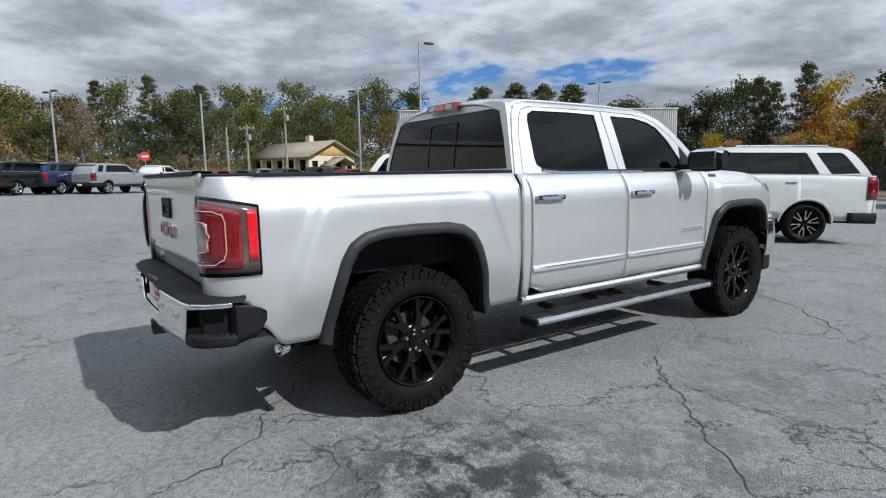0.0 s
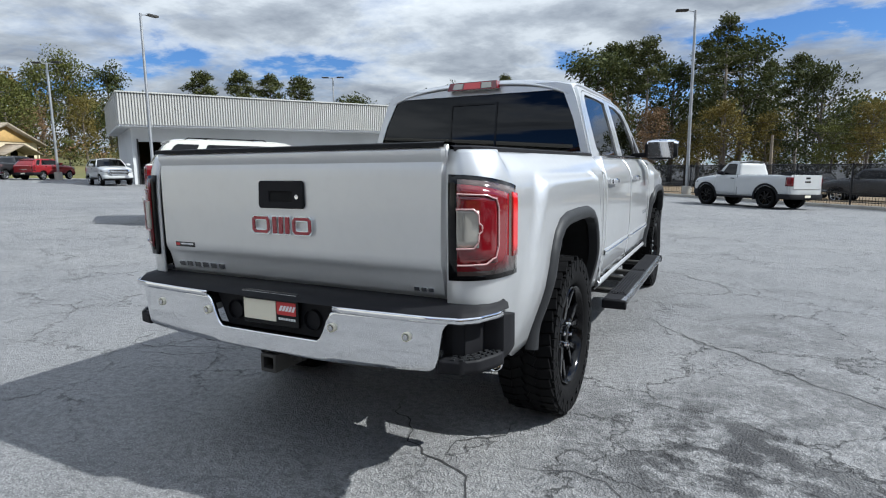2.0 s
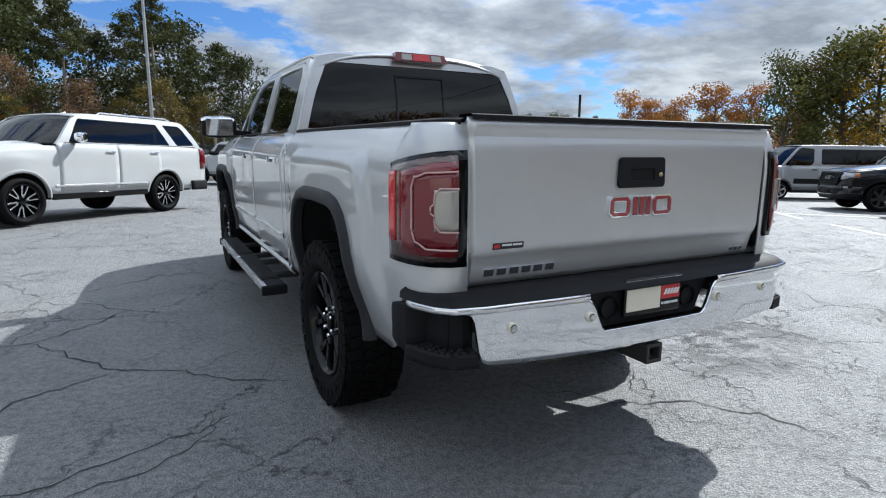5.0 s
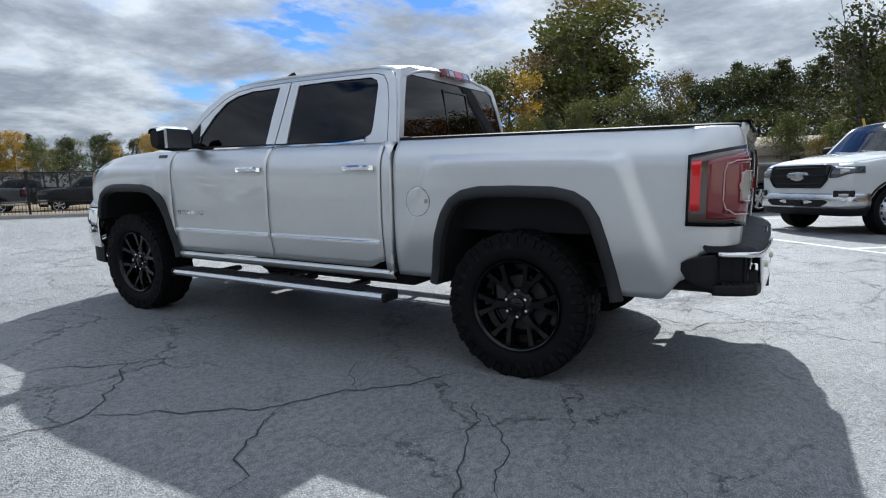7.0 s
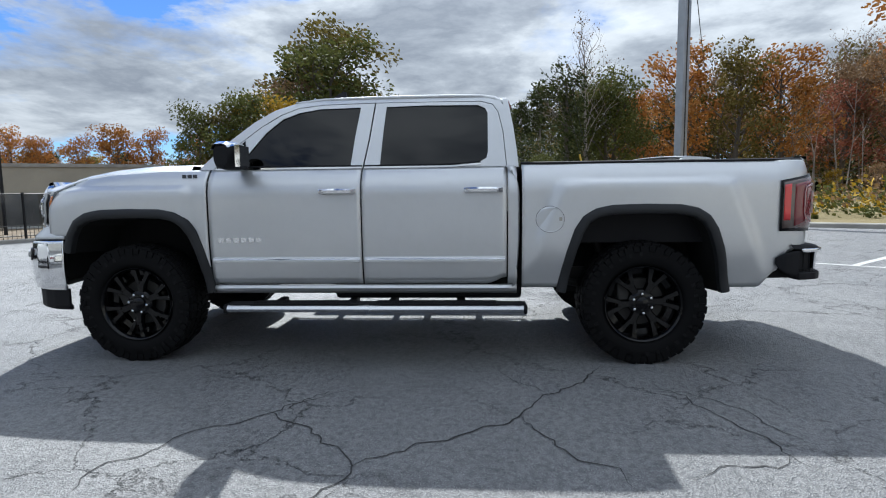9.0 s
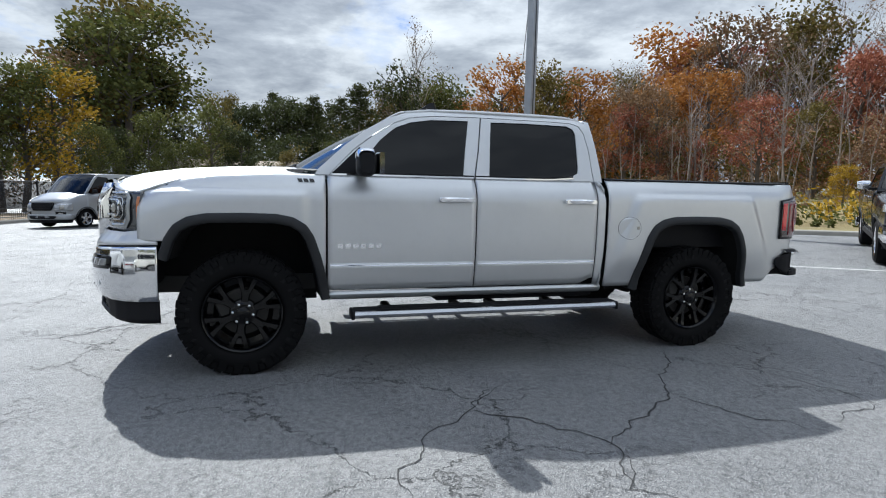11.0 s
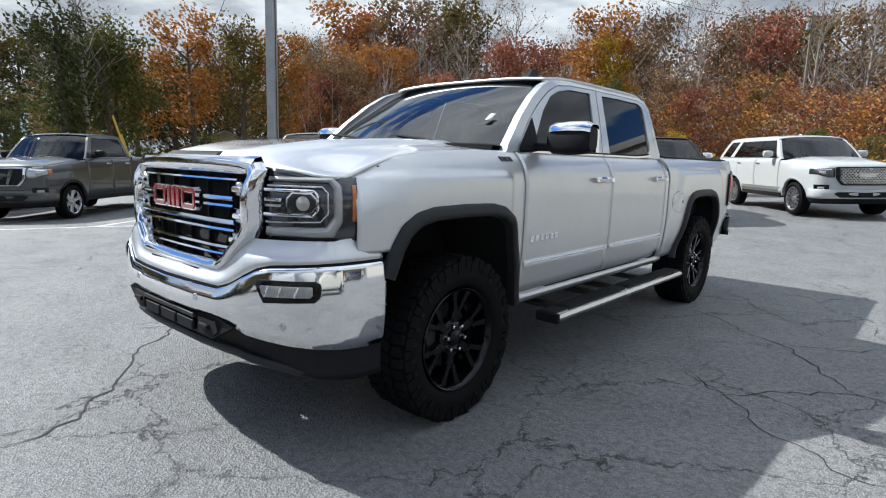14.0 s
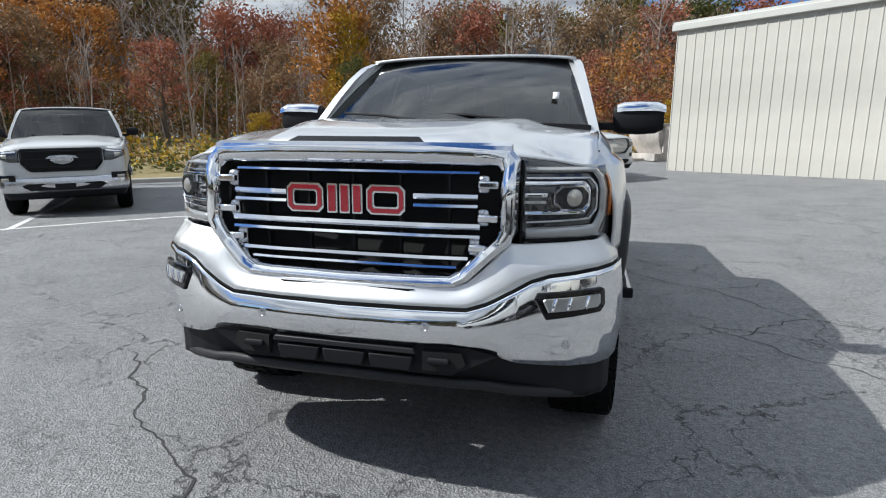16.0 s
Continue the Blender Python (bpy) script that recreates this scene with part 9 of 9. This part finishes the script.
light_pole(16.6, -8.1, 12.0, 0.16, 1, "thick grey square light pole on the verge", 30, True, True)
light_pole(-0.9, 34.6, 11.3, 0.11, 1, "grey light pole with one lamp head", 200)
light_pole(-30.7, 19.0, 10.4, 0.10, 1, "grey light pole with one lamp head", 90)
for bb, d, h in ((-62.1, 58, 9.4), (-38.8, 64, 11.0)):
    b = radians(bb)
    light_pole(3.0 + d * math.sin(b), -4.0 + d * math.cos(b), h, 0.11, 2, "tall grey light pole with two lamp heads", 25)
for bb, d, h in ((-77.1, 60, 8.6), (-88.5, 62, 8.2)):
    b = radians(bb)
    light_pole(3.7 + d * math.sin(b), -3.6 + d * math.cos(b), h, 0.11, 2 if bb < -80 else 0, "tall pale light pole", 20, False)


def utility_pole(x, y, h, arm=True, z=None):
    T = thing("utility_pole", "weathered wooden utility pole with a crossarm", "utility pole", "utility poles")
    T.matrix_world = pose(x, y, ground_z(x, y) if z is None else z, 0, 0, 40)
    Shape().tube([(0, 0, -0.3), (0, 0, h)], [0.16, 0.10], 10).put("pole", WOOD_POLE, T)
    if arm:
        Shape().box(-0.9, 0.9, -0.06, 0.06, h - 0.55, h - 0.43).put("crossarm", WOOD_POLE, T)
        for q in (-0.8, -0.3, 0.3, 0.8):
            Shape().lathe([(h - 0.43, 0.03), (h - 0.35, 0.05), (h - 0.28, 0.03), (h - 0.27, 0.001)], 8, "z", (q, 0, 0)).put("insulator", WALL_WHITE, T)
        Shape().lathe([(h - 1.7, 0.20), (h - 1.1, 0.20), (h - 1.05, 0.001)], 12, "z", (0.3, 0, 0)).put("transformer", GALV, T)
    return T


def wire(a, b, sag, r=0.018):
    a, b = Vector(a), Vector(b)
    pts = [a + (b - a) * f - Vector((0, 0, sag * 4 * f * (1 - f))) for f in spread(0, 1, 13)]
    tagged(Shape().tube(pts, r, 4, cap=False).put("overhead_wire", BLACK_METAL), "thin black overhead wire between poles", "wire", "overhead wires")


utility_pole(16.0, 47.0, 10.9)
thin = thing("lamp_post", "thin black metal post by the fence", "post")
thin.matrix_world = pose(22.1, 22.9, ground_z(22.1, 22.9))
Shape().tube([(0, 0, -0.1), (0, 0, 5.4)], [0.085, 0.075], 10).put("shaft", BLACK_METAL, thin)
Shape().lathe([(-0.1, 0.15), (0.08, 0.15), (0.10, 0.10), (0.10, 0.001)], 12, "z").put("base_plate", BLACK_METAL, thin)
utility_pole(-16.0, 60.0, 5.6, False)
utility_pole(4.5, 52.0, 4.9, False)
for k, h in enumerate((4.4, 3.7, 2.9)):
    wire((-60, 72, h + 1.2), (-16, 60, h + 0.6), 0.8)
    wire((-16, 60, h + 0.6), (4.5, 52, h + 0.4), 0.5)
    wire((4.5, 52, h + 0.4), (16, 47, h), 0.4)
for bb, h in ((-75.1, 6.6), (-73.3, 6.9), (-69.8, 9.0)):
    b = radians(bb)
    utility_pole(3.7 + 66 * math.sin(b), -3.6 + 66 * math.cos(b), h, bb > -74, 0.4)
wire((16.6, -8.1, 11.6), (9.0, -62.0, 15.0), 1.2, 0.022)
wire((16.6, -8.1, 11.2), (70.0, -30.0, 12.0), 1.2, 0.022)
utility_pole(9.0, -62.0, 15.3)
for dx, ln in ((0.0, 3.4), (2.2, 2.6)):
    x, y = 27.5 + dx, -7.2 - dx * 0.4
    T = thing("guy_wire", "slanted guy wire with a yellow plastic guard", "guy wire", "guy wires")
    T.matrix_world = pose(x, y, ground_z(x, y) + 0.05)
    Shape().tube([(0, 0, 0), (0.55 * ln * 0.4, 0.5 * ln * 0.4, ln)], 0.05, 8).put("guard", YELLOW_GUARD, T)
    Shape().tube([(0.22 * ln, 0.2 * ln, ln), (0.55 * 3.6, 0.5 * 3.6, 9.0)], 0.015, 5).put("cable", STEEL, T)


def screen_mat():
    m = bpy.data.materials.new("black_screen_mesh")
    m.use_nodes = True
    t = m.node_tree
    b = t.nodes["Principled BSDF"]
    b.inputs["Base Color"].default_value = (0.012, 0.012, 0.013, 1)
    b.inputs["Roughness"].default_value = 0.8
    tr = t.nodes.new("ShaderNodeBsdfTransparent")
    mx = t.nodes.new("ShaderNodeMixShader")
    nz = t.nodes.new("ShaderNodeTexNoise")
    nz.inputs["Scale"].default_value = 1.3
    rp = t.nodes.new("ShaderNodeMapRange")
    rp.inputs["To Min"].default_value, rp.inputs["To Max"].default_value = 0.42, 0.68
    t.links.new(nz.outputs["Fac"], rp.inputs["Value"])
    t.links.new(rp.outputs[0], mx.inputs[0])
    t.links.new(tr.outputs[0], mx.inputs[1])
    t.links.new(b.outputs[0], mx.inputs[2])
    t.links.new(mx.outputs[0], t.nodes["Material Output"].inputs[0])
    return m


def fence():
    SCREEN_MESH = screen_mat()
    line = walk_line([(x + 0.5, y + 0.55) for x, y in NORTH_EAST], 2.4)
    T = thing("fence", "black iron fence with dark mesh screening along the kerb", "fence")
    pickets = Shape()
    H = 1.85
    post = None
    for i, (x, y) in enumerate(line):
        z = ground_z(x, y) + 0.1
        if post is None:
            post = Shape().box(-0.035, 0.035, -0.035, 0.035, -0.1, H + 0.06).put("post", BLACK_METAL, T)
            post.matrix_basis = Matrix.Translation((x, y, z))
        else:
            ob = new("post", post.data)
            ob.parent = T
            ob.matrix_basis = Matrix.Translation((x, y, z))
        if i + 1 < len(line):
            x2, y2 = line[i + 1]
            z2 = ground_z(x2, y2) + 0.1
            a, c = Vector((x, y, z)), Vector((x2, y2, z2))
            up = lambda h: Vector((0, 0, h))
            Shape().add([a + up(0.55), c + up(0.55), c + up(H), a + up(H)], [(0, 1, 2, 3)]).put("screen", SCREEN_MESH, T, thick=0.006)
            for h in (0.15, 0.55, H):
                Shape().tube([a + up(h), c + up(h)], 0.02, 4).put("rail", BLACK_METAL, T)
            for k in range(1, 20):
                p = a + (c - a) * k / 20
                pickets.tube([p + up(0.02), p + up(0.62)], 0.009, 4)
    ob = quick(pickets, "picket", BLACK_METAL, T)
    ob["kind"] = "stuff"


fence()


def skip_container():
    T = thing("dumpster", "weathered grey steel dumpster with flared sides", "dumpster")
    x, y = -3.85, -22.6
    T.matrix_world = pose(x, y, ground_z(x, y) + 0.15, 0, 0, 35)
    s = Shape()
    lo, hi = [(-0.6, -0.75), (0.6, -0.75), (0.6, 0.75), (-0.6, 0.75)], [(-1.0, -0.95), (1.0, -0.95), (1.0, 0.95), (-1.0, 0.95)]
    s.grid([[(a, b_, 0.15) for a, b_ in lo], [(a, b_, 0.75) for a, b_ in hi], [(a, b_, 1.35) for a, b_ in hi]], True)
    s.f.append([3, 2, 1, 0])
    s.put("bin", RUSTY, T, thick=0.04)
    for q in (-0.98, 0.98):
        Shape().box(-1.06, 1.06, q - 0.05, q + 0.05, 1.3, 1.42).put("rim", RUSTY, T, bevel=0.01)
    for q in (-0.7, 0.0, 0.7):
        Shape().box(q - 0.04, q + 0.04, 0.93, 1.0, 0.2, 1.35).put("rib", RUSTY, T)
    Shape().box(-1.0, 1.0, -0.8, 0.8, -0.15, 0.15).put("skid", RUSTY, T)


skip_container()


def brush_pile(x, y):
    """A heap of cut branches and dry leaves by the dumpster."""
    rnd = random.Random(19)
    s = Shape()
    for _ in range(150):
        a, r = rnd.uniform(0, 2 * math.pi), 1.3 * rnd.random() ** 0.6
        p = Vector((r * math.cos(a), 0.7 * r * math.sin(a), 0.75 * (1 - r / 1.4) * rnd.random()))
        e = Vector((rnd.uniform(-1, 1), rnd.uniform(-1, 1), rnd.uniform(-0.1, 0.5))).normalized() * rnd.uniform(0.3, 0.8)
        s.tube([p, p + e * 0.5 + Vector((0, 0, 0.04)), p + e], [0.028, 0.02, 0.008], 4, cap=False)
    z = ground_z(x, y) + 0.03
    ob = quick(s.moved(pose(x, y, z)), "brush_pile", TWIG, None)
    tagged(ob, "heap of cut grey branches beside the dumpster", "brush pile", kind="stuff")


brush_pile(-1.7, -23.6)


def stop_sign():
    b = radians(-82.0)
    x, y = 3.7 + 52 * math.sin(b), -3.6 + 52 * math.cos(b)
    T = thing("stop_sign", "small red round sign on a thin post", "sign")
    T.matrix_world = pose(x, y, ground_z(x, y), 0, 0, -10)
    Shape().tube([(0, 0, -0.1), (0, 0, 2.4)], 0.03, 6).put("post", GALV, T)
    s = Shape().prism([(0.38 * math.cos(a), 2.45 + 0.38 * math.sin(a)) for a in spread(math.pi / 8, 2 * math.pi + math.pi / 8, 9)[:-1]], [], lambda u, v, d: Vector((0.03 + d, u, v)), 0.02)
    s.put("plate", RED_PRINT, T)
    Shape().box(0.05, 0.06, -0.22, 0.22, 2.39, 2.51).put("plate_bar", WHITE_PRINT, T)


stop_sign()
